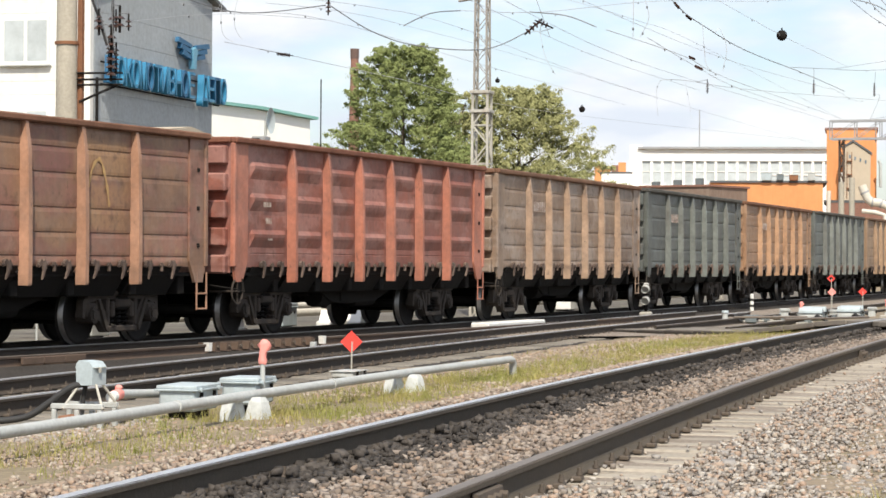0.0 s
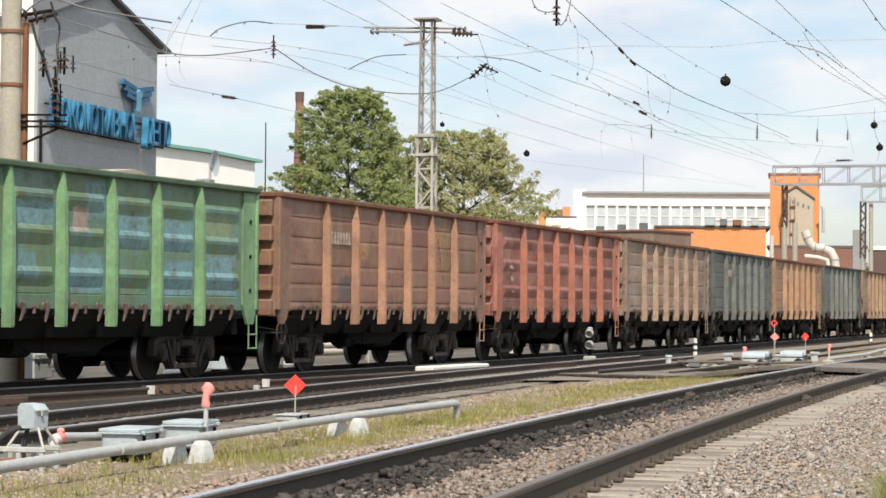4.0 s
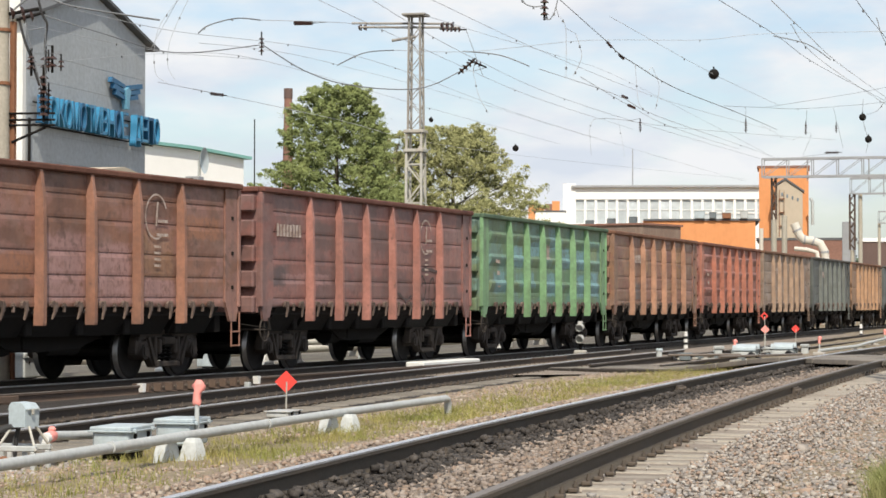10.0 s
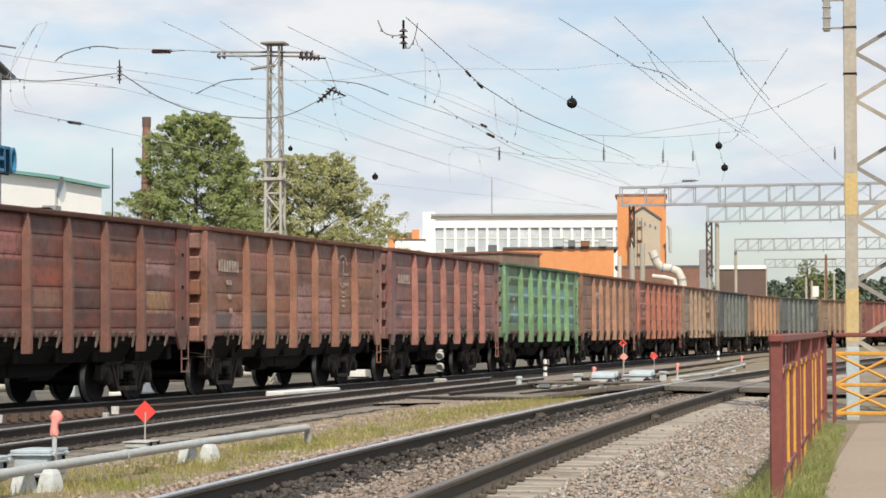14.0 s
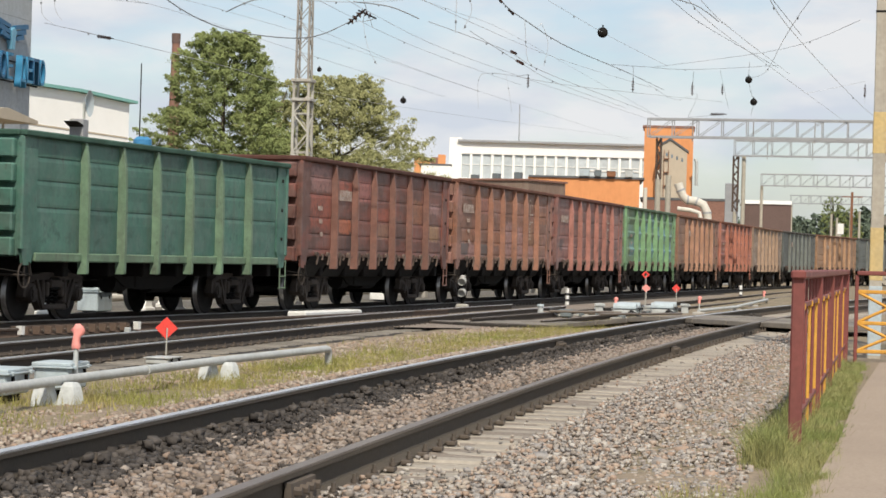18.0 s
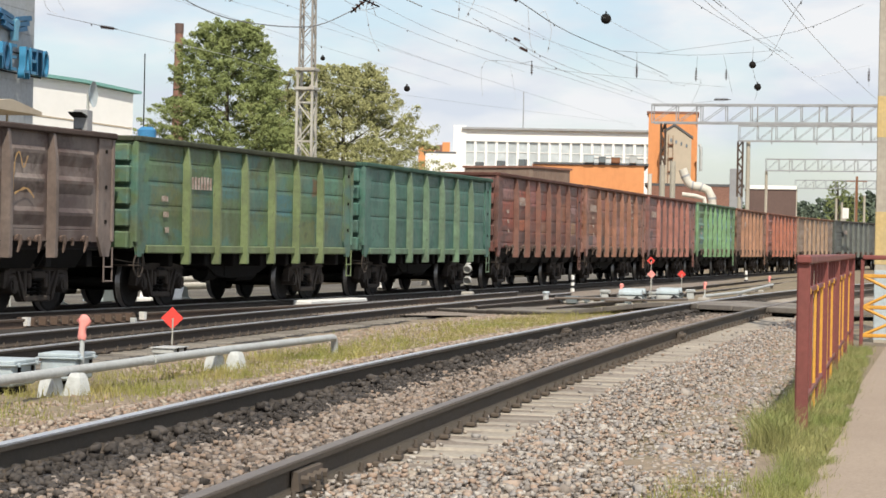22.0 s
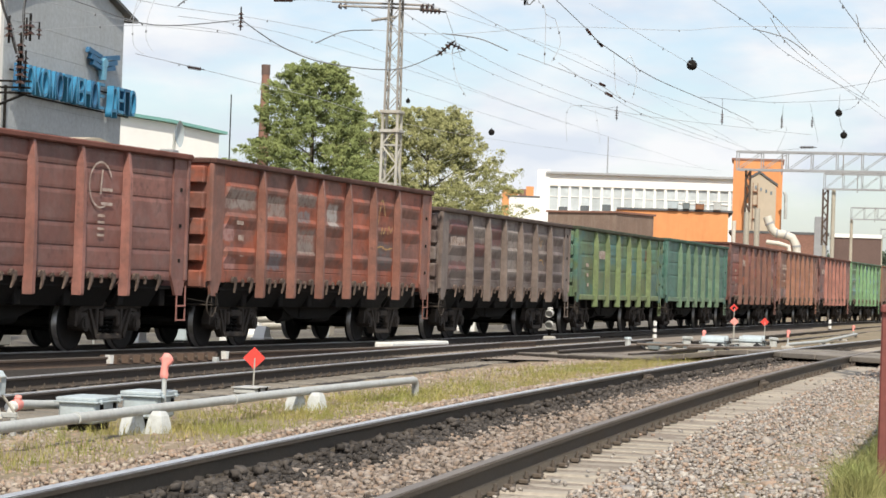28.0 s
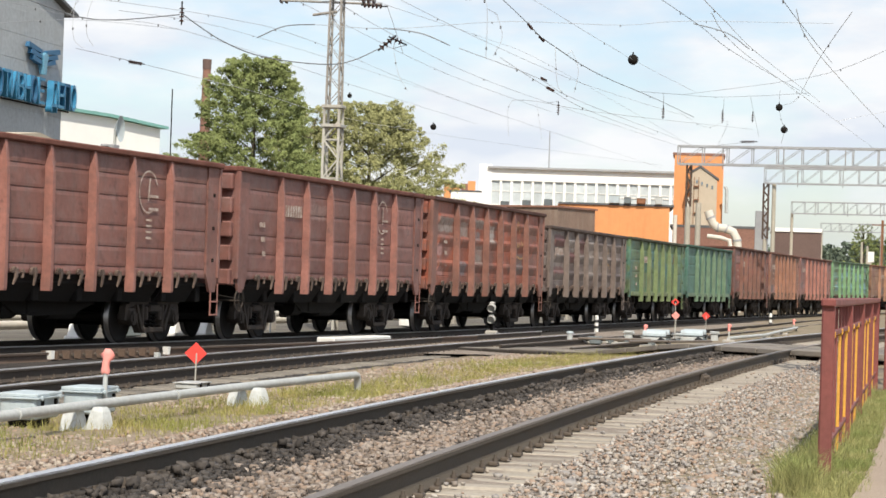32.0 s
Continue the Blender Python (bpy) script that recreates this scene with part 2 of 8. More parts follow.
define("mast_steel", (0.47, 0.46, 0.41), 0.6, 0.1, vary=(0.34, 0.32, 0.28), big=0.9, bump=0.1, streak=(0.26, 0.17, 0.1), streak_amount=0.3)
define("mast_grey", (0.30, 0.285, 0.26), 0.65, 0.1, vary=(0.22, 0.20, 0.18), big=0.9, bump=0.1, streak=(0.22, 0.15, 0.1), streak_amount=0.3)
define("guard_rust", (0.080, 0.056, 0.043), 0.85, vary=(0.125, 0.084, 0.060), big=3.0, fine=22, bump=0.25)
define("gantry_steel", (0.34, 0.35, 0.36), 0.6, 0.1, vary=(0.25, 0.25, 0.26), big=0.8, bump=0.1)
define("wire_dark", (0.20, 0.21, 0.22), 0.6, 0.2, bump=0)
define("wire_grey", (0.50, 0.52, 0.54), 0.5, 0.2, bump=0)
define("insulator", (0.06, 0.035, 0.03), 0.25, bump=0)
define("cladding_grey", (0.38, 0.41, 0.43), 0.75, vary=(0.33, 0.355, 0.37), big=0.3, fine=5, bump=0.06, streak=(0.30, 0.31, 0.31), streak_amount=0.35)
define("brick_white", (0.76, 0.76, 0.73), 0.85, vary=(0.70, 0.70, 0.67), big=0.4, fine=3, bump=0.03, grain=0.05, streak=(0.5, 0.49, 0.46), streak_amount=0.3)
define("roof_dark", (0.09, 0.095, 0.10), 0.7, vary=(0.13, 0.13, 0.13), big=0.5)
define("roof_green", (0.20, 0.42, 0.38), 0.6, vary=(0.16, 0.34, 0.31), big=0.5)
define("letter_blue", (0.022, 0.12, 0.24), 0.5, vary=(0.02, 0.09, 0.19), big=1.0, bump=0.05)
define("letter_face", (0.040, 0.215, 0.38), 0.45, vary=(0.03, 0.16, 0.3), big=1.0, bump=0.05)
define("letter_pale", (0.16, 0.38, 0.52), 0.45, vary=(0.12, 0.3, 0.42), big=1.0, bump=0.05)
define("window_glass", (0.16, 0.20, 0.23), 0.08, 0.0, vary=(0.26, 0.30, 0.32), big=0.15, fine=2.0, bump=0, spec=0.8, per_object=0.25)
define("orange_wall", (0.69, 0.305, 0.125), 0.85, vary=(0.62, 0.265, 0.11), big=0.15, fine=2, bump=0.02, grain=0.05, streak=(0.5, 0.2, 0.08), streak_amount=0.3)
define("beige_wall", (0.50, 0.43, 0.33), 0.9, vary=(0.42, 0.35, 0.265), big=0.2, fine=2, bump=0.02, grain=0.06)
define("brick_red", (0.25, 0.135, 0.10), 0.9, vary=(0.19, 0.10, 0.08), big=0.3, fine=8, bump=0.2, grain=0.25)
define("shed_brown", (0.225, 0.160, 0.125), 0.9, vary=(0.16, 0.115, 0.095), big=0.3, fine=8, bump=0.1, streak=(0.30, 0.25, 0.2), streak_amount=0.4)
define("brick_brown", (0.135, 0.090, 0.078), 0.9, vary=(0.105, 0.072, 0.064), big=0.3, fine=8, bump=0.2)
define("plaster_white", (0.87, 0.87, 0.84), 0.85, vary=(0.82, 0.82, 0.79), big=0.12, fine=1.5, bump=0.0, grain=0.03)
define("bark", (0.10, 0.080, 0.062), 0.95, vary=(0.06, 0.05, 0.04), big=3, fine=20, bump=0.6)
define("leaf", (0.230, 0.268, 0.104), 0.9, vary=(0.172, 0.210, 0.082), big=0.5, fine=4, amount=0.7, bump=0, per_island=0.35, grain=0.1, spec=0.1)
define("leaf_pale", (0.330, 0.330, 0.155), 0.9, vary=(0.255, 0.262, 0.120), big=0.5, fine=4, amount=0.7, bump=0, per_island=0.35, grain=0.1, spec=0.1)
# dull green with the haze of distance mixed into the colour
define("far_wood", (0.105, 0.135, 0.095), 0.9, vary=(0.080, 0.108, 0.075), big=0.05, fine=1.2, bump=0, per_island=0.35)
define("grass", (0.205, 0.225, 0.058), 0.8, vary=(0.34, 0.285, 0.115), big=0.8, fine=6, amount=0.9, bump=0, per_island=0.4, grain=0.1, spec=0.15)
define("earth", (0.235, 0.185, 0.130), 0.95, vary=(0.175, 0.15, 0.085), big=0.35, fine=14, amount=0.8, bump=0.6, grain=0.35)
define("pale_gravel", (0.16, 0.145, 0.12), 0.95, vary=(0.085, 0.078, 0.066), big=0.4, fine=16, amount=0.7, bump=0.5, grain=0.3)
define("blue_paint", (0.05, 0.22, 0.42), 0.5, vary=(0.04, 0.17, 0.34), big=1.0)
define("lagging", (0.60, 0.57, 0.50), 0.7, vary=(0.50, 0.47, 0.41), big=1.0, fine=8, bump=0.1)
define("cream_paint", (0.66, 0.60, 0.42), 0.6, vary=(0.55, 0.5, 0.36), big=1.0)
define("pane_pale", (0.50, 0.55, 0.57), 0.35, vary=(0.40, 0.45, 0.47), big=0.3, fine=2.0, bump=0, per_object=0.12)
define("crossing_rubber", (0.15, 0.135, 0.12), 0.9, vary=(0.27, 0.24, 0.195), big=1.0, fine=20, bump=0.3, per_object=0.15)


# ---------------------------------------------------------------- mesh helpers
class Shape:
    """Collects faces of one mesh: boxes with bevelled edges, tubes, sweeps."""

    def __init__(self):
        self.v, self.f, self.s = [], [], []

    def add(self, verts, faces, smooth=False):
        k = len(self.v)
        self.v += [tuple(p) for p in verts]
        self.f += [tuple(i + k for i in q) for q in faces]
        self.s += [smooth] * len(faces)
        return self

    def box(self, c, size, bevel=0.0, m=None):
        hx, hy, hz = (abs(a) / 2 for a in size)
        b = min(bevel, hx * 0.45, hy * 0.45, hz * 0.45)
        verts, faces = [], []
        signs = [(a, d, e) for a in (-1, 1) for d in (-1, 1) for e in (-1, 1)]
        if b <= 0:
            verts = [(s[0] * hx, s[1] * hy, s[2] * hz) for s in signs]
            faces = [(0, 1, 3, 2), (4, 6, 7, 5), (0, 4, 5, 1), (2, 3, 7, 6), (0, 2, 6, 4), (1, 5, 7, 3)]
        else:
            half = (hx, hy, hz)
            idx = {}
            for s in signs:
                for k in range(3):
                    idx[s, k] = len(verts)
                    verts.append(tuple(s[j] * (half[j] if j == k else half[j] - b) for j in range(3)))

            def put(ids):
                p = [Vector(verts[i]) for i in ids]
                mid = sum(p, Vector()) / len(p)
                nrm = (p[1] - p[0]).cross(p[2] - p[0])
                faces.append(tuple(ids) if nrm.dot(mid) > 0 else tuple(reversed(ids)))
            for k in range(3):
                i, j = [a for a in range(3) if a != k]
                for sk in (-1, 1):
                    ring = []
                    for si, sj in ((-1, -1), (1, -1), (1, 1), (-1, 1)):
                        s = [0, 0, 0]
                        s[k], s[i], s[j] = sk, si, sj
                        ring.append(idx[tuple(s), k])
                    put(ring)
                for si in (-1, 1):
                    for sj in (-1, 1):
                        s, t = [0, 0, 0], [0, 0, 0]
                        s[i] = t[i] = si
                        s[j] = t[j] = sj
                        s[k], t[k] = -1, 1
                        put([idx[tuple(s), i], idx[tuple(t), i], idx[tuple(t), j], idx[tuple(s), j]])
            for s in signs:
                put([idx[s, 0], idx[s, 1], idx[s, 2]])
        verts = [Vector(p) for p in verts]
        if m is not None:
            verts = [m @ p for p in verts]
        c = Vector(c)
        return self.add([p + c for p in verts], faces)

    def tube(self, p0, p1, r0, r1=None, n=10, caps=True, smooth=True):
        p0, p1 = Vector(p0), Vector(p1)
        r1 = r0 if r1 is None else r1
        d = (p1 - p0).normalized()
        a = d.orthogonal().normalized()
        b = d.cross(a)
        ring = [(math.cos(2 * math.pi * i / n), math.sin(2 * math.pi * i / n)) for i in range(n)]
        vs = [p0 + (a * x + b * y) * r0 for x, y in ring] + [p1 + (a * x + b * y) * r1 for x, y in ring]
        self.add(vs, [(i, (i + 1) % n, n + (i + 1) % n, n + i) for i in range(n)], smooth)
        if caps:
            self.add(vs[:n], [tuple(reversed(range(n)))])
            self.add(vs[n:], [tuple(range(n))])
        return self

    def pipe(self, pts, r, n=8, smooth=True):
        """A bent tube through points."""
        pts = [Vector(p) for p in pts]
        vs, fs = [], []
        up = None
        for i, p in enumerate(pts):
            d = (pts[min(i + 1, len(pts) - 1)] - pts[max(i - 1, 0)]).normalized()
            a = d.orthogonal().normalized() if up is None else (up - d * up.dot(d)).normalized()
            up = a
            b = d.cross(a)
            vs += [p + (a * math.cos(2 * math.pi * k / n) + b * math.sin(2 * math.pi * k / n)) * r for k in range(n)]
        for i in range(len(pts) - 1):
            fs += [(i * n + k, i * n + (k + 1) % n, (i + 1) * n + (k + 1) % n, (i + 1) * n + k) for k in range(n)]
        self.add(vs, fs, smooth)
        self.add(vs[:n], [tuple(reversed(range(n)))])
        self.add(vs[-n:], [tuple(range(n))])
        return self

    def prism(self, outline, lo, hi, axis=1):
        """An outline of (a, b) drawn out along an axis from lo to hi. axis 0: (y, z), 1: (x, z), 2: (x, y)."""
        def at(a, b, c):
            return ((c, a, b), (a, c, b), (a, b, c))[axis]
        n = len(outline)
        area = sum(outline[i][0] * outline[(i + 1) % n][1] - outline[(i + 1) % n][0] * outline[i][1] for i in range(n))
        if (area > 0) == (axis == 1):
            outline = outline[::-1]
        vs = [at(a, b, lo) for a, b in outline] + [at(a, b, hi) for a, b in outline]
        fs = [(i, (i + 1) % n, n + (i + 1) % n, n + i) for i in range(n)] + [tuple(reversed(range(n))), tuple(range(n, 2 * n))]
        return self.add(vs, fs)

    def sweep(self, outline, stations):
        """An outline of (side, up) carried along stations of (point, left vector)."""
        n = len(outline)
        vs, fs = [], []
        for p, left in stations:
            vs += [(p[0] + left[0] * a, p[1] + left[1] * a, p[2] + b) for a, b in outline]
        for i in range(len(stations) - 1):
            fs += [(i * n + k, (i + 1) * n + k, (i + 1) * n + (k + 1) % n, i * n + (k + 1) % n) for k in range(n)]
        k = len(stations) - 1
        fs += [tuple(range(n)), tuple(reversed(range(k * n, k * n + n)))]
        return self.add(vs, fs)

    def ball(self, c, r, n=12, squash=1.0):
        vs, fs = [], []
        rows = max(4, n // 2)
        for i in range(rows + 1):
            a = math.pi * i / rows
            vs += [(c[0] + r * math.sin(a) * math.cos(2 * math.pi * k / n), c[1] + r * math.sin(a) * math.sin(2 * math.pi * k / n),
                    c[2] + r * math.cos(a) * squash) for k in range(n)]
        for i in range(rows):
            fs += [(i * n + k, (i + 1) * n + k, (i + 1) * n + (k + 1) % n, i * n + (k + 1) % n) for k in range(n)]
        return self.add(vs, fs, True)

    def mesh(self, name):
        me = bpy.data.meshes.new(name)
        me.from_pydata(self.v, [], self.f)
        me.polygons.foreach_set("use_smooth", self.s)
        me.update()
        return me


def piece(name, me, mat, parent=None, label="", m=None):
    """A mesh object with a material of its own, under a thing or a part."""
    if isinstance(me, Shape):
        me = me.mesh(name)
    if not me.materials:
        me.materials.append(mat)
    ob = new(name, me)
    if me.materials[0] != mat:
        ob.material_slots[0].link = "OBJECT"
        ob.material_slots[0].material = mat
    ob.parent = parent
    if m is not None:
        ob.matrix_basis = m
    return tagged(ob, label)


def thing(name, m, label, category, group="", kind=""):
    ob = new(name)
    ob.empty_display_size = 0.2
    ob.matrix_basis = m
    return tagged(ob, label, category, group, kind)


def smooth_path(pts, n=7):
    """Points on an even curve through a few given ones."""
    p = [Vector(q) for q in pts]
    if len(p) == 2:
        return [p[0].lerp(p[1], k / 4) for k in range(5)]
    out = []
    for i in range(len(p) - 1):
        a, b, c, d = p[max(i - 1, 0)], p[i], p[i + 1], p[min(i + 2, len(p) - 1)]
        for k in range(n):
            t = k / n
            out.append(0.5 * ((2 * b) + (c - a) * t + (2 * a - 5 * b + 4 * c - d) * t * t + (3 * b - a - 3 * c + d) * t ** 3))
    return out + [p[-1]]


# ---------------------------------------------------------------- lines of the tracks
# bend of the main line, in 1/km, every 20 m from -20 m on
BEND = [0.20, 1.77, 3.46, 2.78, 0.46, 0.53, -0.77, 0.60, -2.34, -5.31, -2.84, -1.62, -1.12]


class Line:
    """A track's centre line, point and heading by the distance run."""

    def __init__(self, x, y, heading, bend, lo, hi):
        self.lo, self.pts = lo, []
        s = np.arange(lo, hi + 1.0)
        k = np.array([bend(a) for a in s])
        th = np.concatenate([[0], np.cumsum((k[1:] + k[:-1]) / 2)])
        i0 = int(round(-lo))
        th += heading - th[i0]
        mid = (th[1:] + th[:-1]) / 2
        px = np.concatenate([[0], np.cumsum(np.cos(mid))])
        py = np.concatenate([[0], np.cumsum(np.sin(mid))])
        self.s, self.x, self.y, self.th = s, px - px[i0] + x, py - py[i0] + y, th

    def at(self, s):
        return (float(np.interp(s, self.s, self.x)), float(np.interp(s, self.s, self.y)), float(np.interp(s, self.s, self.th)))

    def stations(self, lo, hi, step, off, z):
        out = []
        for s in np.arange(lo, hi + 0.001, step):
            x, y, th = self.at(s)
            left = (-math.sin(th), math.cos(th))
            out.append(((x + left[0] * off, y + left[1] * off, z), left))
        return out


main_line = Line(0.0, 22.365, 0.0, lambda s: float(np.interp(s, np.arange(-20, 221, 20.0), BEND)) * 1e-3, -190, 345)
NEAR_Z, MAIN_Z = 0.28, 0.0
near_line = Line(0.0, 3.34 / math.cos(0.2538), 0.2538, lambda s: (-1.75 - 0.0046 * s) * 1e-3 if s < 60 else -2.0e-3, -40, 300)
# the turnout's branch beside the main line
branch_line = Line(30.0, 17.95, 0.218, lambda s: -0.0016 if -5 < s < 60 else 0.0, -150, 62)


def ground_height(x, y):
    """Height of the ground: the near track lies on a low bank."""
    v = -x * 0.208 + y * 0.978
    return np.interp(v, [-400, -12, 0.9, 1.7, 5.1, 7.0, 9.0, 9.7, 10.4, 24.0, 60.0], [-0.25, 0.06, 0.07, 0.015, 0.015, -0.10, -0.165, -0.20, -0.28, -0.30, -0.33])


# ---------------------------------------------------------------- ground
def make_ground():
    xs = np.concatenate([[-3500, -1200, -400, -120, -40], np.arange(-20, 90, 0.5), np.arange(90, 300, 10.0), [400, 700, 1500, 4000]])
    ys = np.concatenate([[-3500, -1200, -400, -120, -40], np.arange(-15, 60, 0.5), np.arange(60, 200, 10.0), [300, 600, 1500, 4000]])
    gx, gy = np.meshgrid(xs, ys, indexing="ij")
    gz = ground_height(gx, gy)
    rng = np.random.default_rng(3)
    near = (np.abs(gx - 30) < 70) & (np.abs(gy - 15) < 40)
    gz = gz + near * rng.normal(0, 0.012, gx.shape)
    nx, ny = gx.shape
    i = np.arange(nx * ny).reshape(nx, ny)
    faces = np.stack([i[:-1, :-1], i[1:, :-1], i[1:, 1:], i[:-1, 1:]], -1).reshape(-1, 4)
    me = bpy.data.meshes.new("ground")
    me.from_pydata(np.stack([gx, gy, gz], -1).reshape(-1, 3).tolist(), [], faces.tolist())
    me.polygons.foreach_set("use_smooth", [True] * len(faces))
    ob = piece("ground", me, M["earth"])
    tagged(ob, "bare earth with patches of dry grass between railway tracks", "ground", kind="structure")


def ballast_bed(name, line, lo, hi, z_top, half, label, mat="ballast", slope=0.35):
    """A bed of ballast with sloping shoulders."""
    sh = Shape()
    n = 9
    prof = [(-half - slope * 3, -0.22), (-half - slope, -0.07), (-half, 0), (-half * 0.5, 0.01), (0, 0.0), (half * 0.5, 0.01), (half, 0), (half + slope, -0.07), (half + slope * 3, -0.22)]
    rng = random.Random(5)
    st = line.stations(lo, hi, 0.5, 0, z_top)
    vs, fs = [], []
    for p, left in st:
        vs += [(p[0] + left[0] * a, p[1] + left[1] * a, p[2] + b + rng.uniform(-0.012, 0.012)) for a, b in prof]
    for i in range(len(st) - 1):
        fs += [(i * n + k, (i + 1) * n + k, (i + 1) * n + k + 1, i * n + k + 1) for k in range(n - 1)]
    sh.add(vs, fs, True)
    ob = piece(name, sh, M[mat])
    tagged(ob, label, "ballast", kind="structure")


make_ground()
ballast_bed("ballast_near", near_line, -12, 240, NEAR_Z - 0.20, 1.7, "grey and brown crushed stone under the near track")
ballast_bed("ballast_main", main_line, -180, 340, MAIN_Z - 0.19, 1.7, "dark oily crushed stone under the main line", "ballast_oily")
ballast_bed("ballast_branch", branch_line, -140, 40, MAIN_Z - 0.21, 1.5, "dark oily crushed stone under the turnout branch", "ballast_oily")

RAIL_SIDE = [(-0.075, -0.18), (0.075, -0.18), (0.075, -0.168), (0.018, -0.145), (0.010, -0.13), (0.010, -0.05), (0.036, -0.04), (0.0365, -0.004),
             (-0.0365, -0.004), (-0.036, -0.04), (-0.010, -0.05), (-0.010, -0.13), (-0.018, -0.145), (-0.075, -0.168)]
RAIL_TOP = [(-0.0360, -0.018), (0.0360, -0.018), (0.0380, -0.008), (0.030, -0.001), (0.012, 0.0), (-0.012, 0.0), (-0.030, -0.001), (-0.0380, -0.008)]


def make_track(name, line, lo, hi, z, sleepers, sleeper_mat, top_mats, label, group, pitch=0.5):
    tr = thing(name, Matrix(), label, "track", kind="structure")
    for off, tm in ((0.797, top_mats[0]), (-0.797, top_mats[1])):
        st = line.stations(lo, hi, 1.5, off, z)
        r = piece("rail", Shape().sweep(RAIL_SIDE, st), M["rail_side" if name == "track_near" else "rail_side_dark"], tr)
        piece("rail_head", Shape().sweep(RAIL_TOP, st), M[tm], r, "worn shiny running surface")
    if sleepers:
        a, b = sleepers
        beam = Shape().box((0, 0, 0), (0.25 if name == "track_near" else 0.28, 2.74 if name == "track_near" else 2.8, 0.16), 0.025).mesh("sleeper")
        clip = Shape()
        for o in (0.797, -0.797):
            for d in (0.115, -0.115):
                clip.box((0, o + d, 0.022), (0.11, 0.06, 0.03), 0.008)
                clip.tube((0, o + d * 1.1, 0.03), (0, o + d * 1.1, 0.085), 0.012, n=6, smooth=False)
                clip.tube((0, o + d * 1.1, 0.04), (0, o + d * 1.1, 0.06), 0.02, n=6, smooth=False)
        clip = clip.mesh("fastening")
        rng = random.Random(11)
        for s in np.arange(a, b, pitch):
            x, y, th = line.at(s)
            m = Matrix.Translation((x, y, z - 0.18 - 0.085 + rng.uniform(-0.006, 0.004))) @ Matrix.Rotation(th + rng.uniform(-0.012, 0.012), 4, "Z")
            sl = piece("sleeper", beam, M[sleeper_mat], tr, m=m)
            piece("fastening", clip, M["fastening"], sl, m=Matrix.Translation((0, 0, 0.08)))
    return tr


make_track("track_near", near_line, -14, 250, NEAR_Z, (-8.8, 66), "sleeper_tan", ("rail_top", "rail_dull"), "railway track with worn rails on concrete sleepers", "tracks", 0.52)
make_track("track_main", main_line, -180, 340, MAIN_Z, (10, 110), "sleeper_wood", ("rail_dull", "rail_top"), "main railway track under the goods train", "tracks")
make_track("track_branch", branch_line, -140, 36, MAIN_Z, (-20, 30), "sleeper_grey", ("rail_top", "rail_top"), "turnout branch joining the main railway track", "tracks")

strip = near_line.stations(9, 62, 1.0, -0.90, 0.0)
strip2 = near_line.stations(9, 62, 1.0, -1.48, 0.0)
fill = [0.010 * min(1.0, max(0.0, (i - 12) / 10)) for i in range(len(strip))]
sand = Shape().add([(p[0], p[1], NEAR_Z - 0.198 + f) for (p, _), f in zip(strip, fill)] + [(p[0], p[1], NEAR_Z - 0.202 + f) for (p, _), f in zip(strip2, fill)], [(i + len(strip), i + 1 + len(strip), i + 1, i) for i in range(len(strip) - 1)])
tagged(piece("sand_strip", sand, M["sand"]), "tan sand packed between the sleeper ends", "sand", kind="structure")
# the siding beyond the board crossing
siding_line = Line(52.0, 19.6, 0.155, lambda s: 0.0004 if s < 60 else -0.0025, -6, 200)
ballast_bed("ballast_siding", siding_line, -4, 190, MAIN_Z - 0.18, 2.2, "dark grey crushed stone under the siding", "ballast_oily")
make_track("track_siding", siding_line, -4, 190, MAIN_Z + 0.01, None, "sleeper_wood", ("rail_dull", "rail_dull"), "rusty siding track beyond the board crossing", "tracks")


field_a = main_line.stations(42, 190, 4.0, -2.4, 0)
field_b = siding_line.stations(-4, 140, 4.0, -2.6, 0)
field = Shape().add([(p[0], p[1], -0.145) for p, _ in field_a] + [(p[0], p[1], -0.145) for p, _ in reversed(field_b)], [tuple(range(len(field_a) + len(field_b)))])
tagged(piece("ballast_field", field, M["ballast"]), "brown-grey crushed stone between the tracks", "ballast", kind="structure")


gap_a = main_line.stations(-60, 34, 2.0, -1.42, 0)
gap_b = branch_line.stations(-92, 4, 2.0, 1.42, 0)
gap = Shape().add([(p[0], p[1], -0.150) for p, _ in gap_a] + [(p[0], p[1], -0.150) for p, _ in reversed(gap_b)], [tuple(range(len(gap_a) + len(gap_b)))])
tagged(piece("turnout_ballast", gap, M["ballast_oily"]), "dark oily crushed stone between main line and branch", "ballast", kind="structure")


def make_rail_joints():
    """Bolted joint plates on the near track's rails."""
    for s0, off in ((31.3, 0.797), (31.0, -0.797), (10.6, -0.797)):
        x, y, th = near_line.at(s0)
        px, py = x - math.sin(th) * off, y + math.cos(th) * off
        w = thing("rail_joint", Matrix.Translation((px, py, NEAR_Z)) @ Matrix.Rotation(th, 4, "Z"), "rusty bolted joint plates on a worn rail", "rail joint", "rail joints")
        for sg in (-1, 1):
            pl = piece("plate", Shape().prism([(sg * 0.020, -0.05), (sg * 0.052, -0.06), (sg * 0.060, -0.15), (sg * 0.020, -0.155)], -0.27, 0.27, 0), M["fastening"], w)
            for k in range(4):
                a = -0.20 + 0.133 * k
                piece("bolt", Shape().tube((a, sg * 0.05, -0.10), (a, sg * 0.095, -0.10), 0.024, n=6, smooth=False), M["fastening"], pl)


make_rail_joints()


